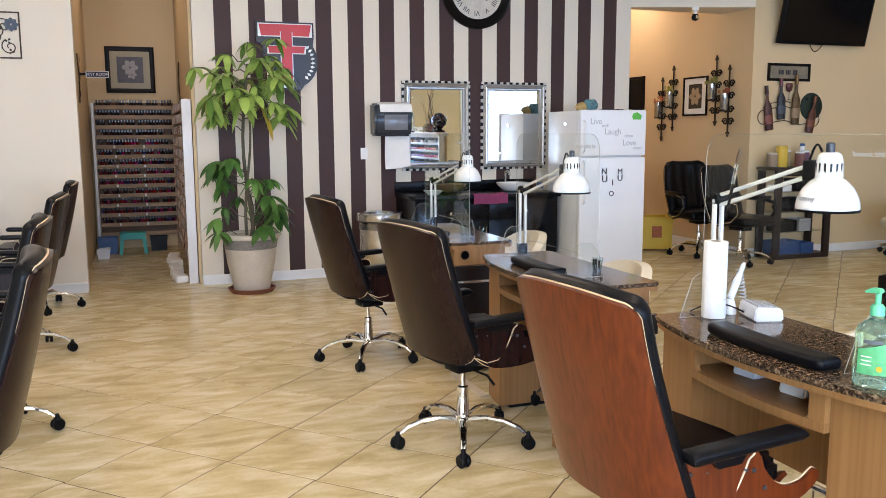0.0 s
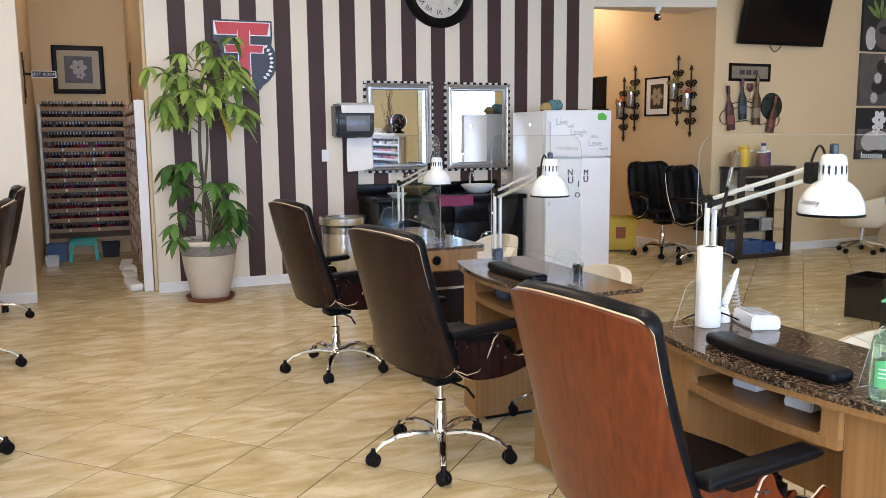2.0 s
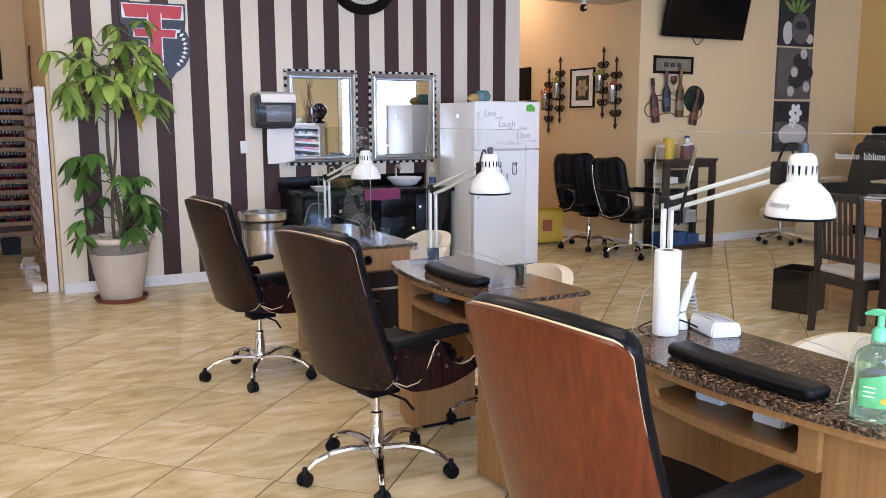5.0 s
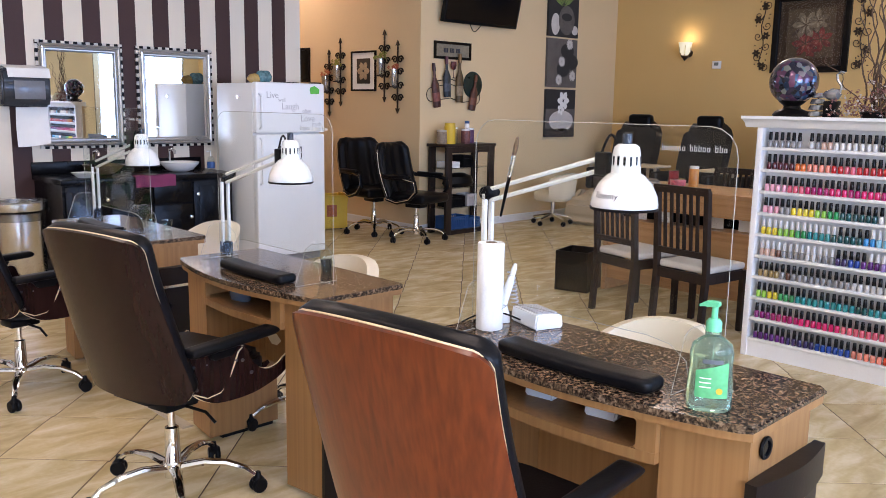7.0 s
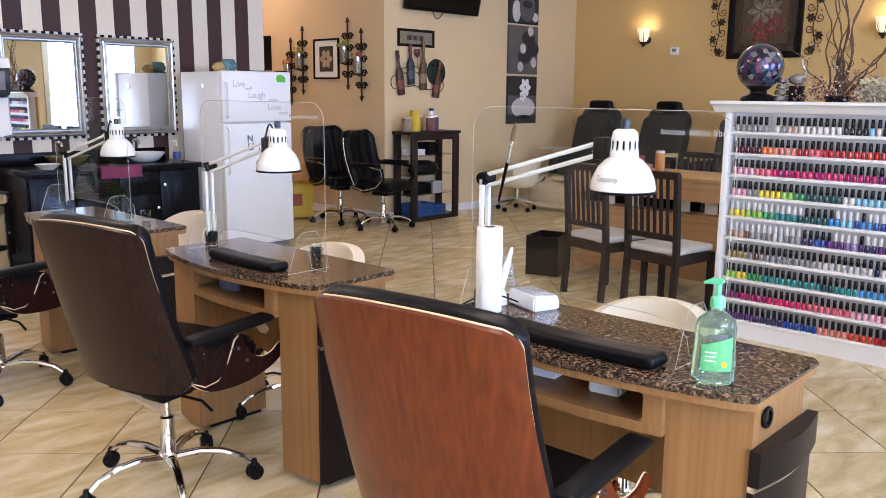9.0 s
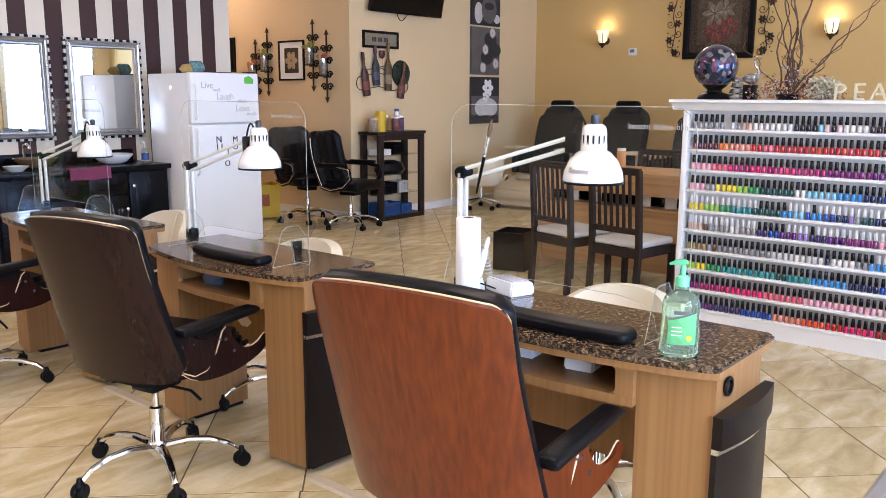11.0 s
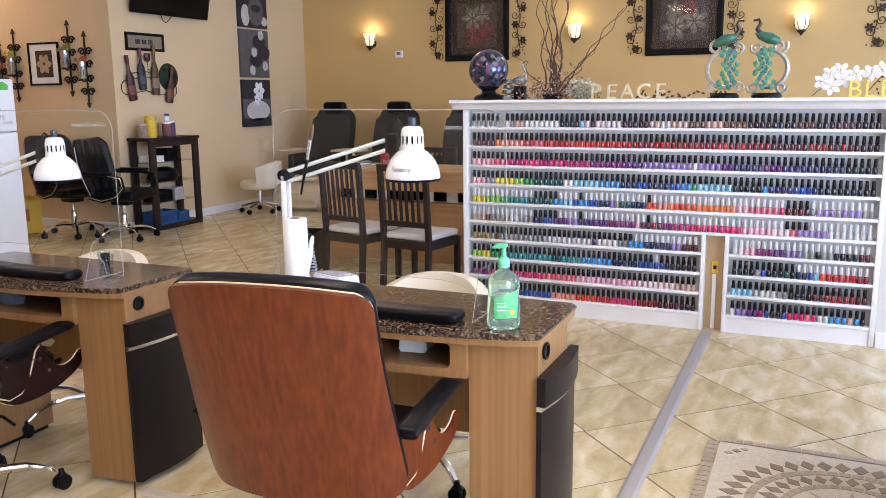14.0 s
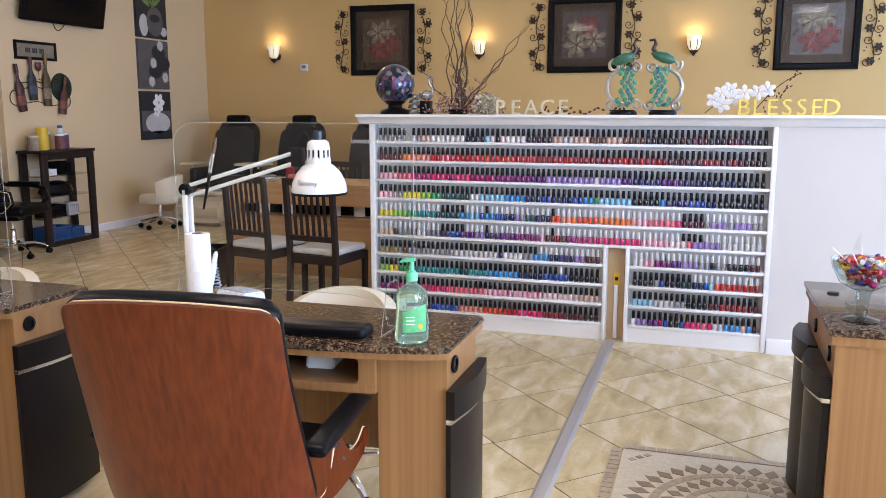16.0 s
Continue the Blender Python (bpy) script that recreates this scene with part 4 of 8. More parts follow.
desk_lamp(pose(1.10, 1.355, 0.8, 0, 0, 1), "white swing-arm lamp with black marker writing on its shade", 1.390, 0.035, "Tommy")
desk_lamp(pose(1.10, 3.00, 0.8, 0, 0, 3), "white swing-arm lamp clamped to a granite desk", 1.335, 0.02)
desk_lamp(pose(1.12, 4.545, 0.8, 0, 0, 8), "white swing-arm lamp clamped to a granite desk", 1.305, 0.02)


br_ = thing("dusting_brush", "long-handled dusting brush tucked in the lamp arm", "brush", pose(1.068, 1.272, 1.150, 14, 0, 0) @ Matrix.Diagonal((0.6, 0.6, 0.92, 1)))
part("handle", lathe(B(), [(0, 0.0), (0.006, 0.003), (0.009, 0.08), (0.0095, 0.14), (0, 0.14)], 10), PICBLACK, br_)
part("ferrule", lathe(B(), [(0, 0.1405), (0.0098, 0.1405), (0.011, 0.215), (0, 0.215)], 12), CHROME, br_)
part("bristles", lathe(B(), [(0, 0.2155), (0.0105, 0.2155), (0.013, 0.245), (0.006, 0.275), (0, 0.277)], 12), stuff_mat("brown_bristle", (0.14, 0.08, 0.04), 0.9), br_)


def sneeze_guard(m):
    """Clear acrylic screen with rounded corners and a low opening, on two slanted feet; it stands along local y."""
    g = thing("sneeze_guard", "clear acrylic sneeze guard with frosted lettering, on desk", "sneeze guard", m, group="acrylic sneeze guards")
    W, H, r = 0.86, 0.645, 0.075
    pts = [(0.0, 0.002), (0.0, H - r)] + [(r - r * math.cos(a), H - r + r * math.sin(a)) for a in (0.4, 0.8, 1.2, 1.57)]
    pts += [(W - r + r * math.sin(a), H - r + r * math.cos(a)) for a in (0.0, 0.4, 0.8, 1.2, 1.57)] + [(W, 0.002), (W - 0.09, 0.002)]
    pts += [(W - 0.10, 0.05), (W - 0.15, 0.085), (W - 0.22, 0.095), (0.22, 0.095), (0.15, 0.085), (0.10, 0.05), (0.09, 0.002)]
    sh = part("screen", prism(B(), pts, "x", -0.0025, 0.0025), ACRYLIC, g, smooth=0)
    sh.visible_shadow = False
    part("screen_edge", tube(B(), [(0, y, z) for y, z in pts + pts[:1]], 0.0010, 5), EDGE, sh, "bright polished acrylic edge")
    for y in (0.06, W - 0.06):
        f = [(-0.135, 0.002), (-0.085, 0.14), (-0.06, 0.155), (0.0, 0.155), (0.045, 0.10), (0.06, 0.002)]
        ft = part("foot", prism(B(), f, "y", y - 0.002, y + 0.002), ACRYLIC, g, smooth=0)
        ft.visible_shadow = False
        part("foot_edge", tube(B(), [(x, y, z) for x, z in f + f[:1]], 0.0010, 5), EDGE, ft)
    random.seed(2)
    y = 0.205
    for n in (6, 5, 3):
        for i in range(n):
            h = 0.017 if i == 0 else random.choice((0.010, 0.011, 0.016))
            bm = B()
            for y0, y1, z0, z1 in ((y - 0.0018, y, 0, h), (y - 0.0078, y - 0.0060, 0, min(h, 0.011)), (y - 0.0060, y - 0.0018, 0, 0.0016), (y - 0.0060, y - 0.0018, 0.0090, 0.0105)):
                box(bm, -0.0036, -0.0028, y0, y1, H - 0.062 + z0, H - 0.062 + z1)
            part("lettering", bm, FROST, sh, "frosted white lettering")
            y -= 0.0115
        y -= 0.010
    return g


guard = sneeze_guard(pose(1.05, 0.505, 0.8))
copy_thing(guard, pose(1.045, 2.10, 0.8))
copy_thing(guard, pose(1.05, 3.66, 0.8))


def hand_rest(m):
    bm = B()
    n = 12
    def pad(u, v):
        y = 0.27 - 0.27 * math.cos(math.pi * u)
        end = min(y, 0.54 - y)
        w = 0.046 if end > 0.03 else 0.024 + 0.022 * math.sqrt(max(0.0, 1 - (1 - end / 0.03) ** 2))
        return (0.0375 - 0.016 * math.sin(math.pi * y / 0.54) + w * math.cos(math.pi * v), y, 0.020)
    def soft(u, v):
        k = 1.0
        for d in (0.27 * (1 - abs(math.cos(math.pi * u))), 0.042 * (1 - abs(math.cos(math.pi * v)))):
            k *= math.sqrt(max(0.0, 1 - max(0.0, 1 - d / 0.016) ** 2))
        return 0.010 + 0.027 * k
    sheet(bm, pad, 32, 14, soft)
    return thing("hand_rest", "long black padded leather hand rest on the desk", "hand rest", m, bm, LEATHER, group="hand rests", smooth=60)


rest_pad = hand_rest(pose(0.868, 0.596, 0.8) @ Matrix.Diagonal((1, 0.92, 1, 1)))
copy_thing(rest_pad, pose(0.885, 2.22, 0.8) @ Matrix.Diagonal((1, 0.92, 1, 1)))
copy_thing(rest_pad, pose(0.89, 3.78, 0.8) @ Matrix.Diagonal((1, 0.92, 1, 1)))

# paper towel roll, nail drill, hand gel
t = thing("paper_towel_roll", "tall white paper towel roll standing on the desk", "paper towels", pose(1.04, 1.282, 0.8) @ Matrix.Scale(0.975, 4))
part("roll", lathe(B(), [(0.018, 0.001), (0.042, 0.001), (0.043, 0.004), (0.0425, 0.276), (0.041, 0.279), (0.018, 0.279), (0.018, 0.001)], 32), PAPER, t)
part("core", lathe(B(), [(0.014, 0.001), (0.0178, 0.001), (0.0178, 0.280), (0.014, 0.280), (0.014, 0.001)], 20), stuff_mat("cardboard_tube", (0.20, 0.14, 0.09), 0.9), t)
part("loose_sheet", sheet(B(), lambda u, v: (-0.048 * math.cos(0.9 * u) - 0.002, -0.048 * math.sin(0.9 * u) - 0.01, 0.004 + 0.15 * v), 8, 4, 0.001), PAPER, t)

d = thing("nail_drill", "white electric nail drill with control box and handpiece", "nail drill", pose(1.19, 1.215, 0.8, 0, 0, -18))
bm = B()
prism(bm, [(-0.05, 0.001), (0.05, 0.001), (0.052, 0.018), (0.045, 0.046), (-0.045, 0.052), (-0.052, 0.02)], "y", -0.075, 0.075)
bmesh.ops.bevel(bm, geom=list(bm.edges), offset=0.005, segments=2, affect="EDGES")
part("control_box", bm, ENAMEL, d)
for i in range(4):
    part("button", box(B(), -0.035 + i * 0.02, -0.023 + i * 0.02, -0.06, 0.06, 0.0525 - i * 0.0016, 0.0555 - i * 0.0016, 0.001), stuff_mat("grey_button", (0.45, 0.46, 0.5), 0.4), d)
part("handpiece", lathe(B(), [(0.0, 0.0), (0.013, 0.002), (0.014, 0.07), (0.009, 0.10), (0.009, 0.125), (0.005, 0.14), (0.0, 0.142)], 14), ENAMEL, d, at=pose(-0.085, 0.07, 0.055, -6, 22, 0))
part("stand", lathe(B(), [(0.0, 0.001), (0.025, 0.001), (0.022, 0.03), (0.014, 0.055), (0, 0.055)], 14, (-0.085, 0.07, 0)), ENAMEL, d)
coil = [(-0.03 + 0.012 * math.cos(i * 0.9) - 0.02 * i / 60, 0.085 + 0.012 * math.sin(i * 0.9), 0.05 + 0.11 * i / 60) for i in range(61)]
part("coiled_cord", tube(B(), coil, 0.0025, 5), stuff_mat("grey_cord", (0.5, 0.5, 0.52), 0.5), d)
part("cord", tube(B(), bend((-0.06, 0.0, 0.02), (-0.22, 0.10, 0.004), 0.03), 0.003, 5), PLASTIC, d)

GEL = stuff_mat("green_gel", (0.66, 0.95, 0.78), 0.05, vary=0.04, scale=20, fine=60, bump=0)
_n, _l, _p = nodes_of(GEL)
_p.inputs["Transmission Weight"].default_value, _p.inputs["IOR"].default_value = 0.92, 1.33
PUMPGREEN = stuff_mat("green_pump_plastic", (0.14, 0.62, 0.33), 0.3, vary=0.04, bump=0)
LABELG = stuff_mat("green_label", (0.10, 0.46, 0.19), 0.4, vary=0.2, scale=30, bump=0)
g = thing("hand_gel_bottle", "clear green hand gel bottle with green pump", "hand gel", pose(0.904, 0.460, 0.8, 0, 0, -55) @ Matrix.Scale(1.05, 4))
bm = lathe(B(), [(0.0, 0.001), (0.044, 0.001), (0.049, 0.006), (0.049, 0.06), (0.045, 0.10), (0.047, 0.13), (0.042, 0.150), (0.026, 0.163), (0.017, 0.168), (0.017, 0.178), (0.0, 0.178)], 28)
bmesh.ops.scale(bm, vec=(1, 0.66, 1), verts=bm.verts)
part("bottle", bm, GEL, g)
def on_front(x, z, d=0.0):
    r = 0.0495
    return (x, -0.66 * math.sqrt(max(0, r * r - x * x)) - 0.0006 - d, z)
part("label", sheet(B(), lambda u, v: on_front(-0.034 + 0.068 * u, 0.035 + (0.060 + 0.020 * u) * v), 10, 6, 0.0006), LABELG, g, "green and white printed label")
part("label", sheet(B(), lambda u, v: on_front(-0.022 + 0.044 * u, 0.112 + 0.009 * v, 0.0006), 8, 2, 0.0006), stuff_mat("dark_brand_bar", (0.10, 0.12, 0.14), 0.4), g)
for k in range(3):
    part("label", sheet(B(), lambda u, v: on_front(-0.026 + 0.024 * u, 0.078 - 0.010 * k + 0.0024 * v, 0.0007), 5, 1, 0.0006), PAPER, g)
part("label", lathe(B(), [(0, -0.0335), (0.007, -0.0335), (0.007, -0.0345), (0, -0.0345)], 14, (0.016, 0, 0.052), "y"), YELLOW, g)
part("collar", lathe(B(), [(0.0, 0.1785), (0.017, 0.1785), (0.017, 0.198), (0.011, 0.206), (0, 0.206)], 18), PUMPGREEN, g)
part("pump_stem", lathe(B(), [(0, 0.206), (0.007, 0.206), (0.007, 0.232), (0, 0.232)], 10), PUMPGREEN, g)
bm = B()
prism(bm, [(-0.014, 0.231), (0.016, 0.231), (0.046, 0.224), (0.049, 0.230), (0.020, 0.247), (-0.010, 0.247), (-0.016, 0.242)], "y", -0.010, 0.010)
bmesh.ops.bevel(bm, geom=list(bm.edges), offset=0.003, segments=2, affect="EDGES")
part("pump_head", bm, PUMPGREEN, g, at=pose(0, 0, 0.062, 0, 0, 150) @ Matrix.Scale(0.74, 4))

# white slippers and papers in the cubbies
for y, mat_, lab in ((0.45, PAPER, "folded white paper masks in the desk cubby"), (0.66, stuff_mat("pale_box", (0.62, 0.66, 0.70), 0.6), "small pale cardboard box in the desk cubby")):
    bm = B()
    prism(bm, [(0.0, 0.001), (0.11, 0.001), (0.10, 0.062), (0.025, 0.058), (0.008, 0.03)], "y", -0.048, 0.048)
    bmesh.ops.bevel(bm, geom=list(bm.edges), offset=0.006, segments=2, affect="EDGES")
    thing("paper_pack", lab, "paper pack", pose(DESK_X + 0.075, DESK_Y[0] + y, 0.6695, 0, 0, 8), bm, mat_)
bm = B()
lathe(bm, [(0.0, 0.001), (0.035, 0.001), (0.04, 0.03), (0.03, 0.05), (0, 0.052)], 16)
bmesh.ops.scale(bm, vec=(0.9, 1.8, 1), verts=bm.verts)
thing("goggles", "dark tinted goggles in the desk cubby", "goggles", pose(DESK_X + 0.07, DESK_Y[1] + 0.66, 0.6695), bm, stuff_mat("tinted_grey", (0.10, 0.13, 0.18), 0.15))

# small glass cups on the desks
for x, y in ((1.16, 2.30), (1.20, 2.36), (1.14, 3.86), (1.20, 3.80), (1.12, 3.94)):
    bm = lathe(B(), [(0.0, 0.001), (0.02, 0.001), (0.027, 0.055), (0.025, 0.055), (0.018, 0.006), (0.0, 0.006)], 16)
    c = thing("glass_cup", "small clear glass cup on the granite desk", "glass cup", pose(x, y, 0.8), bm, GLASS, group="glass cups")
    c.visible_shadow = False

# client's tub chairs
def tub_chair(m):
    c = thing("client_chair", "ivory leather tub chair on a chrome base", "chair", m, group="ivory client chairs")
    def shell(u, v):
        a = math.pi * (0.13 + 0.74 * u) - math.pi / 2
        r = 0.245 + 0.025 * v
        top = 0.32 - 0.10 * abs(2 * u - 1) ** 2.5
        return (r * math.cos(a), r * math.sin(a), 0.44 + top * v)
    bm = sheet(B(), shell, 24, 6, 0.055)
    bmesh.ops.bevel(bm, geom=[e for e in bm.edges if e.calc_face_angle(0) > 1.0], offset=0.02, segments=3, affect="EDGES")
    part("backrest", bm, IVORY, c, smooth=70)
    bm = lathe(B(), [(0.0, 0.275), (0.10, 0.28), (0.17, 0.31), (0.215, 0.37), (0.232, 0.44), (0.222, 0.475), (0.195, 0.495), (0, 0.50)], 32)
    part("seat", bm, IVORY, c, smooth=60)
    star_base(c, 15)
    return c


tub = tub_chair(pose(1.47, 1.02, 0, 0, 0, 0))
copy_thing(tub, pose(1.38, 2.70, 0, 0, 0, 6))
copy_thing(tub, pose(1.50, 4.15, 0, 0, 0, 5))

# cable cover along the desks
bm = B()
for a, b in ((1.40, 1.93), (3.0, 3.49)):
    prism(bm, [(0.85, 0.0), (0.91, 0.0), (0.90, 0.01), (0.86, 0.01)], "y", a, b)
structure("cable_cover", "flat beige cable cover on the floor between desks", "cable cover", bm, stuff_mat("beige_cable_cover", (0.52, 0.44, 0.32), 0.5, vary=0.08))

# ---- along the striped wall ----
SY = STRIPED_Y
# potted money tree
p = thing("potted_plant", "tall money tree in a cream pot with grey band", "potted plant", pose(0.070, 6.68, 0))
part("saucer", lathe(B(), [(0.0, 0.0), (0.19, 0.0), (0.215, 0.03), (0.22, 0.04), (0.205, 0.04), (0.19, 0.018), (0.0, 0.015)], 36), TERRA, p, "terracotta saucer")
part("pot", lathe(B(), [(0.0, 0.019), (0.158, 0.019), (0.165, 0.03), (0.215, 0.27), (0.235, 0.41)], 40), POTMAT, p)
part("pot_band", lathe(B(), [(0.236, 0.411), (0.252, 0.50), (0.235, 0.50), (0.22, 0.43)], 40), POTBAND, p, "speckled grey band")
part("pot_rim", lathe(B(), [(0.238, 0.5005), (0.262, 0.5005), (0.270, 0.515), (0.268, 0.535), (0.258, 0.545), (0.242, 0.54), (0.236, 0.52)], 40), POTMAT, p)
part("soil", lathe(B(), [(0.0, 0.47), (0.10, 0.472), (0.22, 0.465)], 24), SOIL, p)
random.seed(11)
trunk = B()
tops = []
for a, h, r in ((0.0, 1.62, 0.020), (2.2, 1.45, 0.015), (4.2, 0.75, 0.013)):
    pts = [Vector((0.035 * math.cos(a + i * 0.55), 0.035 * math.sin(a + i * 0.55), 0.45 + h * i / 10)) for i in range(11)]
    tube(trunk, pts, r, 8, r * 0.55)
    tops.append(pts)
leaf_bm, yellow_bm = B(), B()


def leaflet(bm, base, way, length, width, droop):
    """One pointed leaf, folded along its midrib and bending down to its tip."""
    way = Vector(way).normalized()
    side = way.cross(Vector((0, 0, 1)))
    side = side.normalized() if side.length > 1e-3 else Vector((1, 0, 0))
    n, mid, lft, rgt = 6, [], [], []
    for i in range(n + 1):
        t = i / n
        c = Vector(base) + way * (length * t) + Vector((0, 0, -droop * length * t * t))
        w = width * math.sin(math.pi * min(1, t * 0.97 + 0.03)) ** 0.8
        mid.append(bm.verts.new(c)), lft.append(bm.verts.new(c + side * w + Vector((0, 0, w * 0.28)))), rgt.append(bm.verts.new(c - side * w + Vector((0, 0, w * 0.28))))
    for i in range(n):
        bm.faces.new((mid[i], mid[i + 1], lft[i + 1], lft[i])), bm.faces.new((rgt[i], rgt[i + 1], mid[i + 1], mid[i]))


def leaf_hand(at, way, size, bm=None):
    """A stalk that ends in five to seven leaflets."""
    at, way = Vector(at), Vector(way).normalized()
    tip = at + way * size * 1.05 + Vector((0, 0, 0.02))
    tube(trunk, [at, at.lerp(tip, 0.5) + Vector((0, 0, 0.03)), tip], 0.0045, 5, 0.0025)
    a0, k = random.uniform(0, 6), random.randint(5, 7)
    for i in range(k):
        a = a0 + 2 * math.pi * i / k
        d = Vector((math.cos(a), math.sin(a), random.uniform(-1.0, -0.05))) + way * random.uniform(0.2, 0.5)
        leaflet(bm or leaf_bm, tip, d, size * random.uniform(0.8, 1.3), size * random.uniform(0.18, 0.27), random.uniform(0.15, 0.8))


def crown(z0, z1, n, reach, size, bm=None):
    for i in range(n):
        z = random.uniform(z0, z1)
        a = i * 2.4 + random.uniform(-0.4, 0.4)
        c = tops[0][min(10, max(0, int((z - 0.45) / 0.162)))]
        k = random.uniform(0.5, 1.0) * reach
        d = Vector((math.cos(a), 0.75 * math.sin(a) - 0.12, random.uniform(-0.15, 0.5)))
        base = Vector((c.x, c.y, z))
        tipbase = base + d * k * 0.55
        tube(trunk, [base, base.lerp(tipbase, 0.5) + Vector((0, 0, 0.02)), tipbase], 0.006, 5, 0.004)
        leaf_hand(tipbase, d, size * random.uniform(0.7, 1.2), bm)


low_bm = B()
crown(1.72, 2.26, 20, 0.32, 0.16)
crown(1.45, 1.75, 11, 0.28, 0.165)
# low crown takes the shaded leaf colour
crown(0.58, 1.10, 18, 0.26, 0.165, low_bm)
tube(trunk, [(0, 0, 1.72), (-0.16, -0.03, 1.90), (-0.30, -0.05, 1.98)], 0.006, 5, 0.004)
leaf_hand((-0.28, -0.05, 1.97), (-0.9, -0.1, 0.2), 0.15)
leaf_hand((-0.16, -0.05, 1.78), (-0.9, -0.3, -0.2), 0.16)
leaf_hand((0.18, -0.1, 1.70), (0.8, -0.3, -0.2), 0.17)
leaf_hand((-0.15, -0.1, 0.66), (-0.7, -0.3, 0.1), 0.16, low_bm)
leaf_hand((-0.14, -0.15, 0.56), (-0.75, -0.3, 0.05), 0.15, low_bm)
leaflet(yellow_bm, (0.16, -0.12, 1.62), (0.25, -0.3, -0.9), 0.20, 0.03, 0.3)
leaflet(yellow_bm, (0.10, -0.16, 1.74), (0.3, -0.2, -0.8), 0.18, 0.028, 0.3)
leaflet(yellow_bm, (0.20, -0.05, 2.05), (0.7, -0.2, -0.5), 0.16, 0.03, 0.3)
part("trunk", trunk, BARK, p)
part("leaves", leaf_bm, LEAF, p, "drooping green hand-shaped leaves", smooth=30)
part("low_leaves", low_bm, LEAFLOW, p, "low green leaves on the stems, coloured as in shade", smooth=30)
part("yellow_leaves", yellow_bm, LEAFY, p, "a few yellowing leaves", smooth=30)

# shield sign
RED = stuff_mat("sign_red", (0.55, 0.025, 0.03), 0.35, vary=0.05, bump=0)
s = thing("shield_sign", "black, red and white shield-shaped sign on the wall", "wall sign", pose(0.248, SY - 0.03, 1.87))
def plate(pts, y0, y1):
    return prism(B(), pts, "y", y0, y1)
arc = [(0.33 + 0.255 * math.cos(a), 0.27 + 0.255 * math.sin(a)) for a in [radians(-62 + 10.7 * i) for i in range(10)]]
part("backing", plate([(0.0, 0.64), (0.0, 0.45), (0.06, 0.42), (0.06, 0.28), (0.15, 0.20), (0.15, 0.0)] + [(0.42, 0.0)] + arc + [(0.55, 0.50), (0.55, 0.64)], 0.0, 0.026), stuff_mat("sign_black", (0.015, 0.015, 0.02), 0.35, bump=0), s)
for pts, m_, d_ in (([(0.015, 0.625), (0.535, 0.625), (0.535, 0.50), (0.015, 0.50)], PAPER, 1), ([(0.024, 0.617), (0.526, 0.617), (0.505, 0.509), (0.045, 0.509)], RED, 2),
                    ([(0.10, 0.42), (0.47, 0.42), (0.47, 0.34), (0.10, 0.34)], PAPER, 1.5), ([(0.107, 0.413), (0.463, 0.413), (0.452, 0.347), (0.118, 0.347)], RED, 2.5),
                    ([(0.225, 0.55), (0.345, 0.55), (0.345, 0.02), (0.225, 0.02)], SILVER, 2.2), ([(0.233, 0.55), (0.337, 0.55), (0.337, 0.07), (0.233, 0.07)], RED, 3)):
    part("emblem", plate(pts, -0.001 * d_, 0.0005 * d_), m_, s)
for i in range(9):
    a = radians(-48 + 11 * i)
    part("emblem", plate([(0.33 + r * math.cos(a + da), 0.27 + r * math.sin(a + da)) for r, da in ((0.185, 0), (0.205, 0.09), (0.232, 0.02), (0.205, -0.05))], -0.002, 0.0), PAPER, s)

# wall clock
c = thing("wall_clock", "large round black wall clock with cream dial", "clock", pose(2.516, SY - 0.002, 2.90))
part("case", lathe(B(), [(0.285, 0.0), (0.385, 0.0), (0.385, -0.03), (0.36, -0.055), (0.33, -0.05), (0.305, -0.03), (0.285, -0.02), (0.285, 0.0)], 56, axis="y"), PICBLACK, c)
part("dial", lathe(B(), [(0.0, -0.012), (0.2845, -0.012), (0.2845, -0.004), (0.0, -0.004)], 48, axis="y"), stuff_mat("clock_dial", (0.62, 0.58, 0.50), 0.6, vary=0.15, scale=8), c)
ROMAN = ["XII", "I", "II", "III", "IIII", "V", "VI", "VII", "VIII", "IX", "X", "XI"]
for i, w in enumerate(ROMAN):
    a = radians(90 - 30 * i)
    t = new("numeral", text_mesh(w, 0.075, 0.002, INK))
    t.parent = c
    t.matrix_local = Matrix.Translation((0.225 * math.cos(a), -0.0135, 0.225 * math.sin(a))) @ Matrix.Rotation(math.pi / 2 - a, 4, "Y") @ Matrix.Translation((0, 0, -0.025))
part("hand_pointer", prism(B(), [(-0.008, -0.03), (0.008, -0.03), (0.004, 0.15), (-0.004, 0.15)], "y", -0.018, -0.016), INK, c, at=pose(0, 0, 0, 0, 130, 0))
part("hand_pointer", prism(B(), [(-0.006, -0.03), (0.006, -0.03), (0.003, 0.21), (-0.003, 0.21)], "y", -0.021, -0.019), INK, c, at=pose(0, 0, 0, 0, 20, 0))

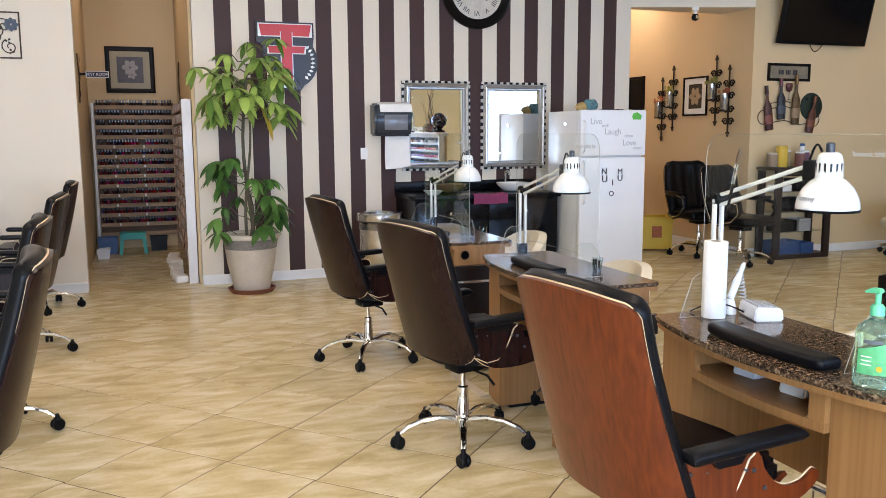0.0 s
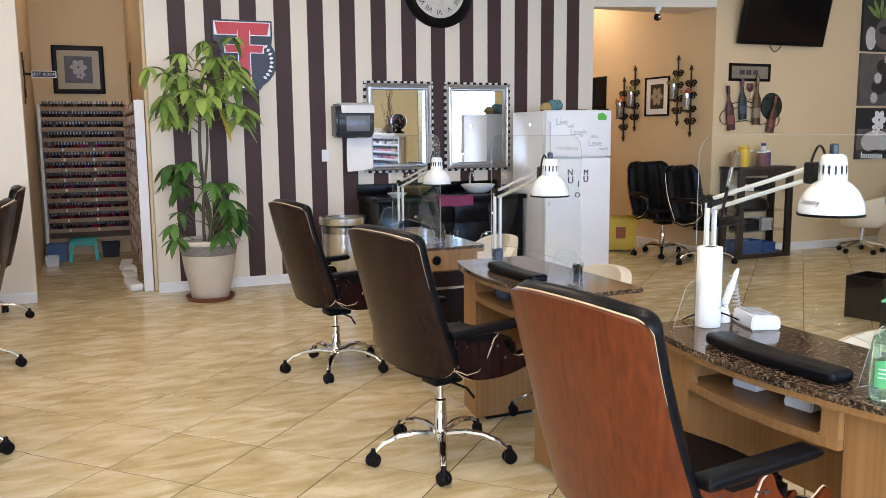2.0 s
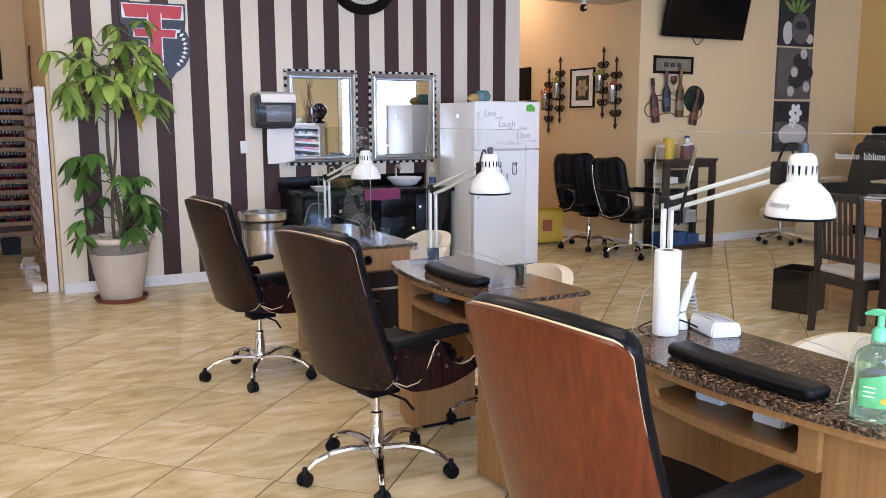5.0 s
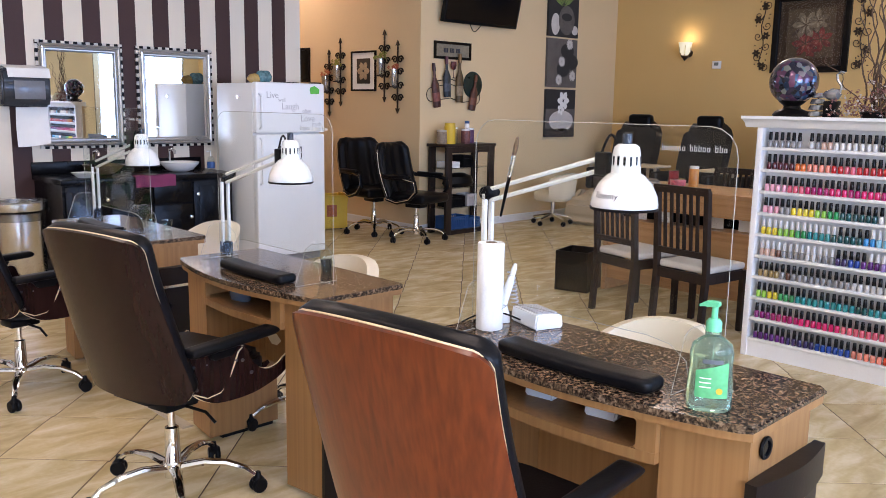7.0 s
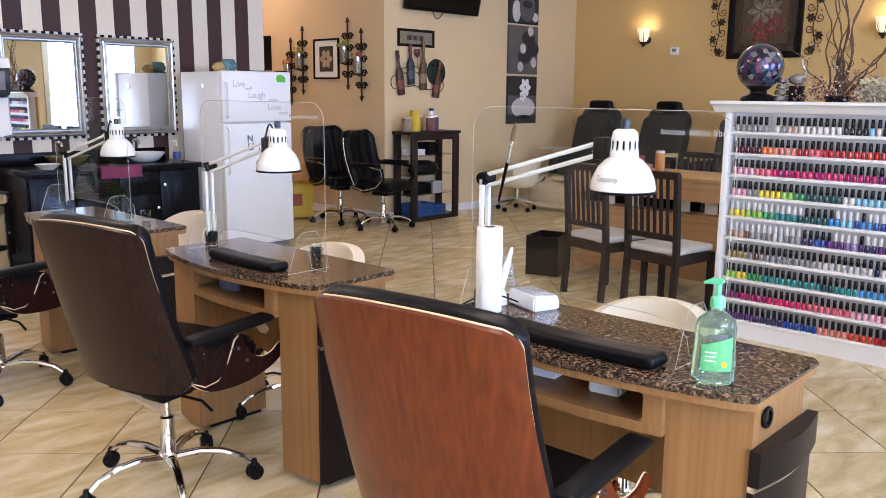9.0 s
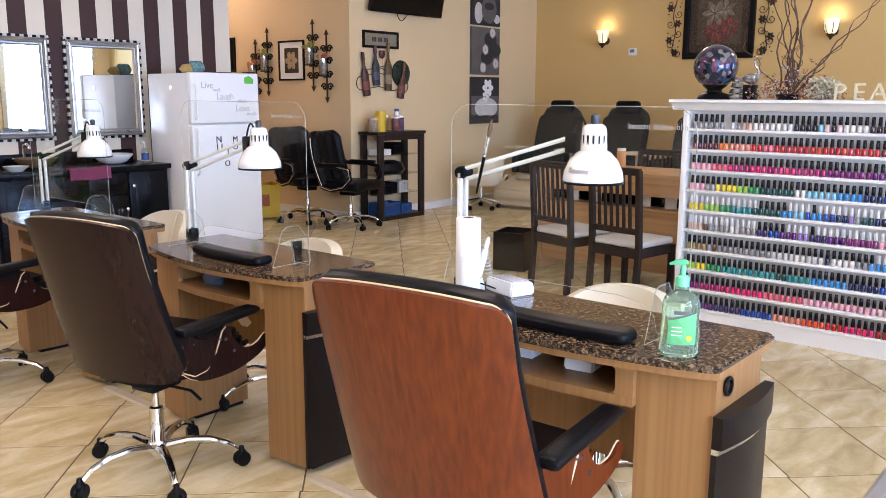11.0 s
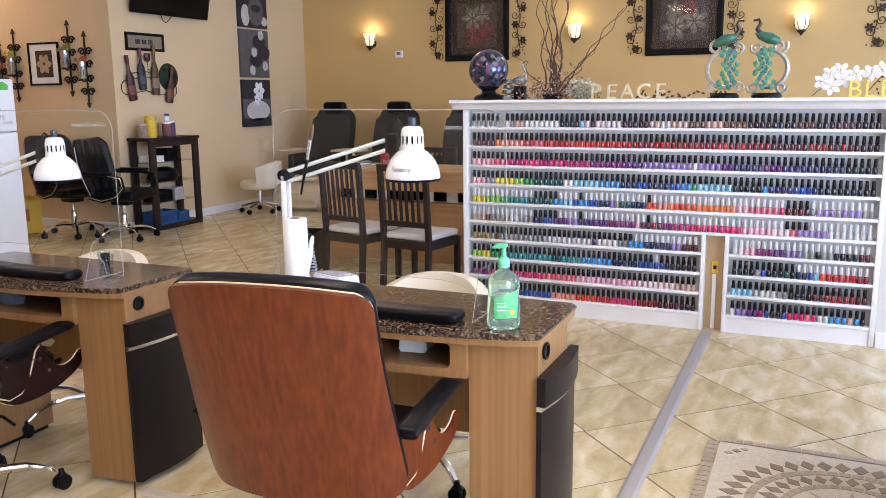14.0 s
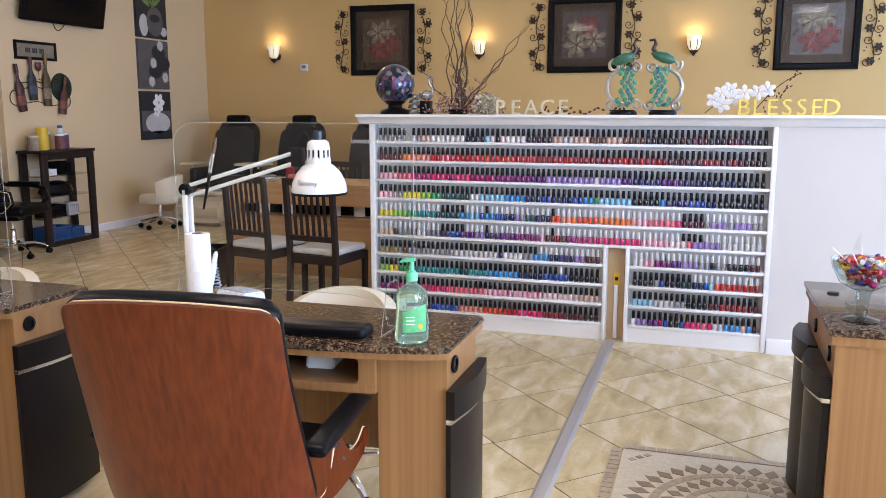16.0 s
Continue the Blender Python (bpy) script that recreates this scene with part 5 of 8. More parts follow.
# towel dispenser and switch
d = thing("towel_dispenser", "grey plastic paper towel dispenser with towel hanging", "towel dispenser", pose(1.545, SY, 1.42))
bm = B()
prism(bm, [(0.0, 0.0), (-0.17, 0.0), (-0.215, 0.06), (-0.225, 0.20), (-0.19, 0.30), (-0.10, 0.325), (0.0, 0.325)], "x", -0.19, 0.19)
bmesh.ops.bevel(bm, geom=list(bm.edges), offset=0.018, segments=3, affect="EDGES")
part("housing", bm, stuff_mat("smoky_grey_plastic", (0.035, 0.04, 0.048), 0.22, vary=0.1), d, smooth=50)
part("window", box(B(), -0.10, 0.14, -0.232, -0.226, 0.06, 0.21, 0.003), stuff_mat("grey_window_plastic", (0.16, 0.17, 0.19), 0.18), d)
part("paper_stack", prism(B(), [(-0.22, 0.235), (-0.195, 0.305), (-0.03, 0.335), (-0.03, 0.34), (-0.198, 0.312), (-0.227, 0.237)], "x", -0.14, 0.19), PAPER, d, "white sheet lying on top")
part("towel", sheet(B(), lambda u, v: (-0.06 + 0.26 * u, -0.10 + 0.02 * math.sin(3 * v + u), -0.005 - (0.33 - 0.03 * u * u) * v), 8, 8, 0.002), PAPER, d, "hanging paper towel")
sw = thing("light_switch", "ivory light switch plate on the striped wall", "light switch", pose(1.288, SY - 0.0025, 1.245))
part("plate", box(B(), -0.036, 0.036, -0.007, 0, -0.058, 0.058, 0.002), ENAMEL, sw)
part("rocker", box(B(), -0.014, 0.014, -0.011, -0.0072, -0.03, 0.03, 0.002), ENAMEL, sw)

# steel bin
b = thing("trash_can", "round brushed steel trash can with plastic liner", "trash can", pose(1.30, 6.62, 0))
part("body", lathe(B(), [(0.0, 0.0), (0.195, 0.0), (0.20, 0.01), (0.20, 0.60), (0.0, 0.60)], 40), STEEL, b)
part("liner", lathe(B(), [(0.202, 0.54), (0.212, 0.56), (0.208, 0.60), (0.216, 0.622), (0.205, 0.622)], 40), glass_mat("liner_film", (0.95, 0.95, 0.95), 0.2, 0.7), b, "clear plastic liner")
part("lid_ring", lathe(B(), [(0.18, 0.623), (0.225, 0.623), (0.228, 0.635), (0.228, 0.685), (0.215, 0.695), (0.15, 0.69), (0.15, 0.64)], 40), STEEL, b)

# mirrors
BEAD = stuff_mat("mirror_bead_white", (0.62, 0.58, 0.52), 0.35, vary=0.1)
def wall_mirror(x0, x1, z0, z1):
    m = thing("wall_mirror", "silver-framed wall mirror with black and white beading", "mirror", pose((x0 + x1) / 2, SY - 0.003, (z0 + z1) / 2), group="wall mirrors")
    w, h = (x1 - x0) / 2, (z1 - z0) / 2
    part("glass", box(B(), -w + 0.085, w - 0.085, -0.012, -0.006, -h + 0.085, h - 0.085), MIRROR, m, smooth=0)
    prof = [(0.022, 0.0), (0.022, -0.03), (0.035, -0.042), (0.048, -0.034), (0.058, -0.038), (0.068, -0.026), (0.078, -0.026), (0.09, -0.012), (0.09, 0.0)]
    bm = B()
    rings = []
    for o, y in prof:
        rings.append([bm.verts.new(v) for v in ((-w + o, y, -h + o), (w - o, y, -h + o), (w - o, y, h - o), (-w + o, y, h - o))])
    for a, c_ in zip(rings, rings[1:]):
        for i in range(4):
            bm.faces.new((a[i], a[(i + 1) % 4], c_[(i + 1) % 4], c_[i]))
    part("frame", bm, SILVER, m, "ribbed silver frame", smooth=25)
    black, white = B(), B()
    for along, half, other in (("x", w, h), ("z", h, w)):
        n = int(2 * half / 0.035)
        for i in range(n):
            a = -half + 2 * half * i / n
            t = black if i % 2 else white
            for sgn in (-1, 1):
                if along == "x":
                    box(t, a + 0.002, a + 2 * half / n - 0.002, -0.022, 0.0, sgn * (other - 0.011) - 0.011, sgn * (other - 0.011) + 0.011)
                else:
                    box(t, sgn * (other - 0.011) - 0.011, sgn * (other - 0.011) + 0.011, -0.0215, 0.0, a + 0.002, a + 2 * half / n - 0.002)
    for bm_, mm in ((black, PICBLACK), (white, BEAD)):
        tagged(part("bead_border", bm_, mm, m), kind="stuff")
    return m


wall_mirror(1.690, 2.437, 1.060, 1.978)
wall_mirror(2.562, 3.322, 1.060, 1.975)

# black sink cabinet
cab = thing("sink_cabinet", "black two-basin sink cabinet with steel knobs", "cabinet", pose(1.62, 6.50, 0))
CW, CD = 1.53, 0.655
part("body", box(B(), 0.0, CW, 0.02, CD, 0.08, 0.80), BLACKCAB, cab)
part("plinth", box(B(), 0.03, CW - 0.03, 0.06, CD, 0.0, 0.08), PLASTIC, cab)
bm = box(B(), -0.02, CW + 0.02, -0.03, CD, 0.80, 0.845, 0.008)
part("countertop", bm, BLACKCAB, cab, "glossy black top")
part("backsplash", box(B(), -0.02, CW + 0.02, CD - 0.02, CD, 0.845, 0.95, 0.004), BLACKCAB, cab)
for i in range(4):
    x0 = 0.02 + i * (CW - 0.04) / 4
    x1 = x0 + (CW - 0.04) / 4 - 0.012
    if i in (1, 2):
        dr = part("drawer_front", box(B(), x0, x1, 0.0, 0.0195, 0.60, 0.785, 0.004), BLACKCAB, cab)
    z1 = 0.785 if i in (0, 3) else 0.585
    do = part("door", box(B(), x0, x1, 0.0, 0.0195, 0.10, z1, 0.004), BLACKCAB, cab)
    part("door_panel", box(B(), x0 + 0.05, x1 - 0.05, -0.005, -0.0005, 0.15, z1 - 0.05, 0.003), BLACKCAB, do)
    kx = (x1 - 0.03) if i % 2 == 0 else (x0 + 0.03)
    part("knob", lathe(B(), [(0, -0.001), (0.006, -0.001), (0.006, -0.014), (0.015, -0.02), (0.015, -0.028), (0, -0.032)], 14, (kx, 0, z1 - 0.12), "y"), CHROME, do)
def basin(x, y, mat_, lab):
    s_ = thing("vessel_sink", lab, "sink", pose(x, y, 0.845))
    part("bowl", lathe(B(), [(0.0, 0.001), (0.07, 0.001), (0.12, 0.02), (0.17, 0.075), (0.175, 0.09), (0.165, 0.088), (0.11, 0.03), (0.0, 0.016)], 32), mat_, s_)
    part("tap", tube(B(), [(0.0, 0.20, 0.0), (0.0, 0.20, 0.16), (0.0, 0.19, 0.19), (0.0, 0.14, 0.20), (0.0, 0.10, 0.185), (0, 0.095, 0.16)], 0.013, 10), CHROME, s_)
basin(2.08, 6.80, stuff_mat("bronze_glass_basin", (0.22, 0.14, 0.07), 0.18, metal=0.4, vary=0.3, scale=20), "bronze glass vessel sink on the black cabinet")
basin(2.78, 6.80, ENAMEL, "white vessel sink on the black cabinet")
bm = sheet(B(), lambda u, v: (2.20 + 0.36 * u, 6.455 - (0.012 if v > 0.4 else 0.0) + 0.16 * max(0, 0.4 - v), 0.85 - 0.16 * max(0, v - 0.4) + 0.004 * math.sin(9 * u)), 12, 12, 0.008)
thing("hand_towel", "mauve towel draped over the cabinet edge", "towel", None, bm, MAUVE)
t = thing("soap_bottle", "clear soap bottle with pump beside the sink", "soap bottle", pose(3.02, 6.66, 0.845))
part("bottle", lathe(B(), [(0, 0.001), (0.032, 0.001), (0.034, 0.10), (0.026, 0.13), (0.012, 0.14), (0, 0.14)], 18), GLASS, t)
part("pump", tube(B(), [(0, 0, 0.14), (0, 0, 0.19), (-0.04, 0, 0.185)], 0.007, 8), ENAMEL, t)
part("label", lathe(B(), [(0.0345, 0.03), (0.0355, 0.03), (0.0355, 0.09), (0.0345, 0.09)], 18), BLUE, t)
bm = lathe(B(), [(0.0, 0.001), (0.05, 0.001), (0.10, 0.045), (0.095, 0.045), (0.045, 0.008), (0.0, 0.008)], 28)
thing("bowl", "small white ceramic bowl on the black cabinet", "bowl", pose(1.84, 6.62, 0.845), bm, ENAMEL)

# fridge
f = thing("fridge", "white two-door fridge with magnets and script lettering", "fridge", pose(3.195, 6.14, 0))
FW, FD, FH = 0.742, 0.70, 1.665
part("body", box(B(), 0.004, FW - 0.004, 0.075, FD, 0.03, FH - 0.008, 0.008), FRIDGE, f)
part("kick_grille", box(B(), 0.02, FW - 0.02, 0.06, 0.074, 0.0, 0.07), stuff_mat("grey_grille", (0.2, 0.2, 0.2), 0.5), f)
fz = part("freezer_door", box(B(), 0.0, FW, 0.0, 0.07, 1.212, FH, 0.014, 3), FRIDGE, f)
fd = part("fridge_door", box(B(), 0.0, FW, 0.0, 0.07, 0.075, 1.200, 0.014, 3), FRIDGE, f)
part("handle", tube(B(), [(0.035, 0.0, 1.25), (0.035, -0.035, 1.27), (0.035, -0.035, 1.54), (0.035, 0.0, 1.56)], 0.011, 8), FRIDGE, fz)
part("handle", tube(B(), [(0.035, 0.0, 0.75), (0.035, -0.035, 0.77), (0.035, -0.035, 1.15), (0.035, 0.0, 1.17)], 0.011, 8), FRIDGE, fd)
part("hinge_cover", box(B(), FW - 0.1, FW - 0.02, 0.02, 0.12, FH - 0.006, FH + 0.012, 0.003), PLASTIC, f)
for words, x, z, sz in (("Live", 0.17, 1.525, 0.085), ("well", 0.27, 1.495, 0.05), ("Laugh", 0.36, 1.425, 0.085), ("often", 0.54, 1.395, 0.05), ("Love", 0.55, 1.315, 0.085), ("much", 0.65, 1.275, 0.05)):
    t = new("lettering", text_mesh(words, sz, 0.001, SILVERINK, 0.95))
    t.parent, t.location = fz, (x, -0.001, z)
    tagged(t, "grey script lettering")
for w, x, z, sz in (("N", 0.27, 1.035, 0.085), ("U", 0.275, 0.955, 0.10), ("M", 0.45, 1.035, 0.075), ("U", 0.45, 0.965, 0.09), ("I", 0.365, 0.92, 0.085), ("O", 0.355, 0.815, 0.075)):
    me = text_mesh(w, sz, 0.006, INK)
    t = new("letter_magnet", me)
    t.matrix_world = pose(3.195 + x, 6.14 - 0.004, z)
    tagged(t, "black letter magnet on the fridge door", "magnet", "letter magnets")
bm = prism(B(), [(-0.045, -0.03), (0.045, -0.03), (0.05, 0.01), (0.02, 0.03), (0.0, 0.042), (-0.045, 0.03), (-0.055, 0.0)], "y", -0.006, 0)
thing("green_magnet", "bright green note magnet on the freezer door", "magnet", pose(3.195 + 0.63, 6.14 - 0.0005, 1.60), bm, stuff_mat("bright_green", (0.10, 0.50, 0.06), 0.5))
bm = lathe(B(), [(0.0, 0.0), (0.02, 0.0), (0.018, 0.006), (0, 0.006)], 14, axis="x")
thing("round_magnet", "small round magnet on the fridge side", "magnet", pose(3.194, 6.45, 1.53, 0, 180, 0), bm, STEEL)
# things on the fridge
g = thing("fish_bowl_ornament", "round blue-green glass ornament with gold fish", "ornament", pose(3.50, 6.50, FH - 0.008))
part("bowl", lathe(B(), [(0, 0.0), (0.04, 0.0), (0.075, 0.035), (0.08, 0.07), (0.06, 0.11), (0.045, 0.12), (0, 0.12)], 20), stuff_mat("teal_art_glass", (0.10, 0.22, 0.24), 0.1, vary=0.5, scale=30), g)
part("fish", lathe(B(), [(0, -0.09), (0.04, -0.05), (0.05, 0.0), (0.03, 0.06), (0, 0.1)], 12, (-0.09, 0, 0.045), "x"), stuff_mat("amber_glass", (0.45, 0.30, 0.10), 0.15, vary=0.3, scale=20), g)
bm = lathe(B(), [(0, 0.0), (0.12, 0.0), (0.13, 0.012), (0.12, 0.02), (0, 0.02)], 24)
thing("black_tray", "flat black tray on top of the fridge", "tray", pose(3.72, 6.45, FH - 0.008), bm, PLASTIC)

# ---- alcove ----
SHELFW = wood_mat("unpainted_pine", (0.27, 0.175, 0.105), (0.42, 0.29, 0.18), 0.6, "X", 1.0, 0)
r = thing("polish_shelf", "tall wooden shelf packed with nail polish bottles", "shelf", pose(-1.385, 10.02, 0))
part("side_board", box(B(), 0.0, 0.03, 0.0, 0.26, 0.0, 1.83), WHITE, r)
part("side_board", box(B(), 0.97, 0.995, 0.14, 0.26, 0.0, 1.83), SHELFW, r)
part("back_board", box(B(), 0.03, 0.97, 0.25, 0.262, 0.18, 1.84), stuff_mat("brown_shelf_back", (0.15, 0.092, 0.058), 0.7, vary=0.15), r)
A_ROWS = [1.80 - 0.122 * i for i in range(14)]
for z in A_ROWS:
    part("shelf", box(B(), 0.0305, 0.9695, 0.145, 0.249, z - 0.016, z), SHELFW, r)
    part("shelf_lip", box(B(), 0.0305, 0.9695, 0.135, 0.1445, z - 0.045, z + 0.006), SHELFW, r)
for i, z in enumerate(A_ROWS[4:13]):
    for x in (0.23 + 0.012 * (i % 3), 0.58 - 0.01 * (i % 2)):
        part("price_tag", box(B(), x, x + 0.022, 0.1325, 0.1347, z - 0.034, z - 0.002), PAPER, r)
stock = B()
random.seed(5)
for ri, z in enumerate(A_ROWS[:13]):
    x = 0.06
    while x < 0.94:
        if random.random() < 0.93:
            c_ = random.choice((18, 18, 4, 30, 4) if ri < 4 else (6, 5, 13, 5, 4, 30, 18, 6, 17))
            v = [stock.verts.new((-1.385 + x + dx * 0.0155, 10.02 + 0.175 + dy * 0.0155, z + 0.0005 + hz)) for hz in (0.0, 0.04) for dx, dy in ((-0.35, -1), (1, -0.35), (0.35, 1), (-1, 0.35))]
            for fc in ((0, 1, 5, 4), (1, 2, 6, 5), (2, 3, 7, 6), (3, 0, 4, 7), (4, 5, 6, 7)):
                stock.faces.new([v[k] for k in fc]).material_index = c_
            v = [stock.verts.new((-1.385 + x + dx * 0.008, 10.02 + 0.175 + dy * 0.008, z + 0.0405 + hz)) for hz in (0.0, 0.034) for dx, dy in ((-1, -1), (1, -1), (1, 1), (-1, 1))]
            for fc in ((0, 1, 5, 4), (1, 2, 6, 5), (2, 3, 7, 6), (3, 0, 4, 7), (4, 5, 6, 7)):
                stock.faces.new([v[k] for k in fc]).material_index = len(POLISH)
        x += 0.035
random.seed(61)
for i in range(7):
    w, h = random.uniform(0.10, 0.14), random.uniform(0.05, 0.09)
    bm = box(B(), -w / 2, w / 2, -0.12, 0.12, 0.0, h, 0.018, 2)
    thing("wrapped_pack", "white wrapped supply pack on the alcove floor", "pack", pose(-0.535 - 0.02 * (i % 2), 7.46 + 0.27 * i, 0, 0, 0, random.uniform(-14, 14)), bm, PAPER, group="wrapped packs on the floor")
q = thing("side_shelf", "long narrow shelf of polish jars along alcove wall", "shelf", pose(-0.455, 7.30, 0))
part("end_post", box(B(), 0.0, 0.085, 0.0, 0.035, 0.0, 1.78), WHITE, q)
part("end_post", box(B(), 0.0, 0.085, 2.60, 2.63, 0.0, 1.78), SHELFW, q)
part("back_board", box(B(), 0.076, 0.085, 0.0355, 2.5995, 0.1, 1.76), SHELFW, q)
S_ROWS = [1.70 - 0.126 * i for i in range(13)]
for z in S_ROWS:
    part("shelf", box(B(), 0.006, 0.0755, 0.0355, 2.5995, z - 0.016, z), SHELFW, q)
    y = 0.07
    while y < 2.56:
        if random.random() < 0.9:
            h = random.uniform(0.06, 0.095)
            c_ = random.choice((1, 1, 29, 0, 3, 3, 30, 2))
            v = [stock.verts.new((-0.455 + 0.038 + dx * 0.022, 7.30 + y + dy * 0.022, z + 0.0005 + hz)) for hz in (0.0, h) for dx, dy in ((-0.35, -1), (1, -0.35), (0.35, 1), (-1, 0.35))]
            for fc in ((0, 1, 5, 4), (1, 2, 6, 5), (2, 3, 7, 6), (3, 0, 4, 7), (4, 5, 6, 7)):
                stock.faces.new([v[k] for k in fc]).material_index = c_
        y += 0.05
thing("polish_stock", "packed rows of polish bottles and jars on shelves", "nail polish", None, stock, more_mats, kind="stuff", smooth=0)
def frame_ring(bm, w, h, prof, axis="y"):
    """A moulded frame round a w x h picture, profile of (distance in from the edge, depth)."""
    rings = []
    for o, d_ in prof:
        cs = ((-w + o, -h + o), (w - o, -h + o), (w - o, h - o), (-w + o, h - o))
        rings.append([bm.verts.new((a, d_, b_)) for a, b_ in cs])
    for a, c_ in zip(rings, rings[1:]):
        for i in range(4):
            bm.faces.new((a[i], a[(i + 1) % 4], c_[(i + 1) % 4], c_[i]))
    return bm
FRAME_PROF = [(0.0, 0.0), (0.0, -0.028), (0.012, -0.034), (0.03, -0.026), (0.045, -0.028), (0.055, -0.014), (0.055, 0.0)]


def flower(bm, x, z, r, n, y, tilt=0.0, wide=0.42, lift=0.0):
    """Petals round a point near the plane y; lift raises each petal's middle."""
    for i in range(n):
        a = 2 * math.pi * i / n + tilt
        d, s_ = Vector((math.cos(a), 0, math.sin(a))), Vector((-math.sin(a), 0, math.cos(a)))
        c_ = Vector((x, y - 0.0004 * i, z))
        vs = [bm.verts.new(c_ + d * (r * u) + s_ * (r * w_)) for u, w_ in ((0.08, 0), (0.45, wide * 0.8), (0.8, wide * 0.62), (1.0, 0), (0.8, -wide * 0.62), (0.45, -wide * 0.8))]
        if lift:
            apex = bm.verts.new(c_ + d * (r * 0.55) + Vector((0, -lift, 0)))
            for j in range(6):
                bm.faces.new((vs[j], vs[(j + 1) % 6], apex))
        bm.faces.new(vs[::-1])
    return bm


MATBOARD = stuff_mat("cream_mat_board", (0.45, 0.41, 0.31), 0.85, vary=0.03)
pc = thing("framed_picture", "dark-framed flower print in a cream mat", "picture", pose(-0.910, 10.298, 2.25), group="framed pictures")
part("frame", frame_ring(B(), 0.29, 0.285, FRAME_PROF), PICBLACK, pc)
part("mat_board", box(B(), -0.24, 0.24, -0.010, -0.004, -0.235, 0.235), MATBOARD, pc)
part("print", box(B(), -0.155, 0.155, -0.012, -0.0105, -0.16, 0.16), stuff_mat("slate_print", (0.10, 0.11, 0.14), 0.6, vary=0.3, scale=9), pc)
part("print_flower", flower(flower(B(), 0.0, 0.03, 0.10, 6, -0.013), 0.02, -0.06, 0.06, 5, -0.0135), stuff_mat("grey_petal", (0.40, 0.40, 0.42), 0.7, vary=0.2, scale=20), pc)
st = thing("step_stool", "small teal plastic step stool in the alcove", "stool", pose(-0.98, 9.75, 0))
bm = box(B(), -0.15, 0.15, -0.11, 0.11, 0.235, 0.262, 0.01)
part("top", bm, TEAL, st)
for sx in (-1, 1):
    for sy in (-1, 1):
        bm = prism(B(), [(sx * 0.10, 0.236), (sx * 0.142, 0.236), (sx * 0.165, 0.0), (sx * 0.125, 0.0)], "y", sy * 0.105, sy * 0.07)
        part("leg", bm, TEAL, st)
part("apron", box(B(), -0.12, 0.12, -0.104, -0.094, 0.18, 0.2355), TEAL, st)
for x, y, w, d_, h, m_, lab in ((-1.27, 9.85, 0.20, 0.20, 0.20, BLUE, "blue plastic storage bin on the alcove floor"), (-1.31, 9.40, 0.12, 0.14, 0.12, GREYSTRIP, "grey metal canister on the alcove floor"), (-0.68, 9.95, 0.18, 0.16, 0.18, PLASTIC, "black plastic caddy on the alcove floor")):
    bm = B()
    prism(bm, [(-w / 2, 0.0), (w / 2, 0.0), (w / 2 + 0.015, h), (w / 2 - 0.005, h), (w / 2 - 0.018, 0.02), (-w / 2 + 0.018, 0.02), (-w / 2 + 0.005, h), (-w / 2 - 0.015, h)], "y", -d_ / 2, d_ / 2)
    box(bm, -w / 2 + 0.002, w / 2 - 0.002, -d_ / 2 - 0.004, -d_ / 2 + 0.004, 0.002, h), box(bm, -w / 2 + 0.002, w / 2 - 0.002, d_ / 2 - 0.004, d_ / 2 + 0.004, 0.002, h)
    thing("storage_bin", lab, "bin", pose(x, y, 0), bm, m_)
sg = thing("door_sign", "small black sign with white lettering", "sign", pose(-1.23, 8.6, 2.08))
part("plate", box(B(), -0.115, 0.115, -0.006, 0.0, -0.035, 0.035, 0.001), PAPER, sg)
part("face", box(B(), -0.105, 0.105, -0.009, -0.0065, -0.027, 0.027), INK, sg)
t = new("lettering", text_mesh("REST ROOM", 0.042, 0.002, PAPER))
t.parent, t.location = sg, (0, -0.0105, -0.014)
part("bracket", box(B(), -0.20, -0.1155, -0.004, 0.0, -0.012, 0.012), PLASTIC, sg)


def scroll(bm, x, z, r0, r1, turns, start, r=0.004, y=0.0, n=26, sgn=1):
    """A spiral of iron bar in the plane y."""
    pts = []
    for i in range(n + 1):
        t_ = i / n
        a, rr = start + sgn * 2 * math.pi * turns * t_, r0 + (r1 - r0) * t_
        pts.append((x + rr * math.cos(a), y, z + rr * math.sin(a)))
    return tube(bm, pts, r, 5)


for x, y, rz in ((-1.415, 8.35, 90), (-0.362, 9.2, -90)):
    bm = B()
    tube(bm, [(0, -0.012, -0.25), (0, -0.02, 0.0), (0, -0.012, 0.25)], 0.007, 6)
    for k in range(4):
        scroll(bm, 0.04 * (-1) ** k, -0.16 + 0.1 * k, 0.045, 0.01, 1.2, 0, 0.005, -0.02), flower(bm, -0.04 * (-1) ** k, -0.1 + 0.1 * k, 0.05, 5, -0.03)
    thing("iron_wall_ornament", "dark iron leaf ornament on the alcove wall", "wall ornament", pose(x, y, 2.02, 0, 0, rz), bm, IRON)
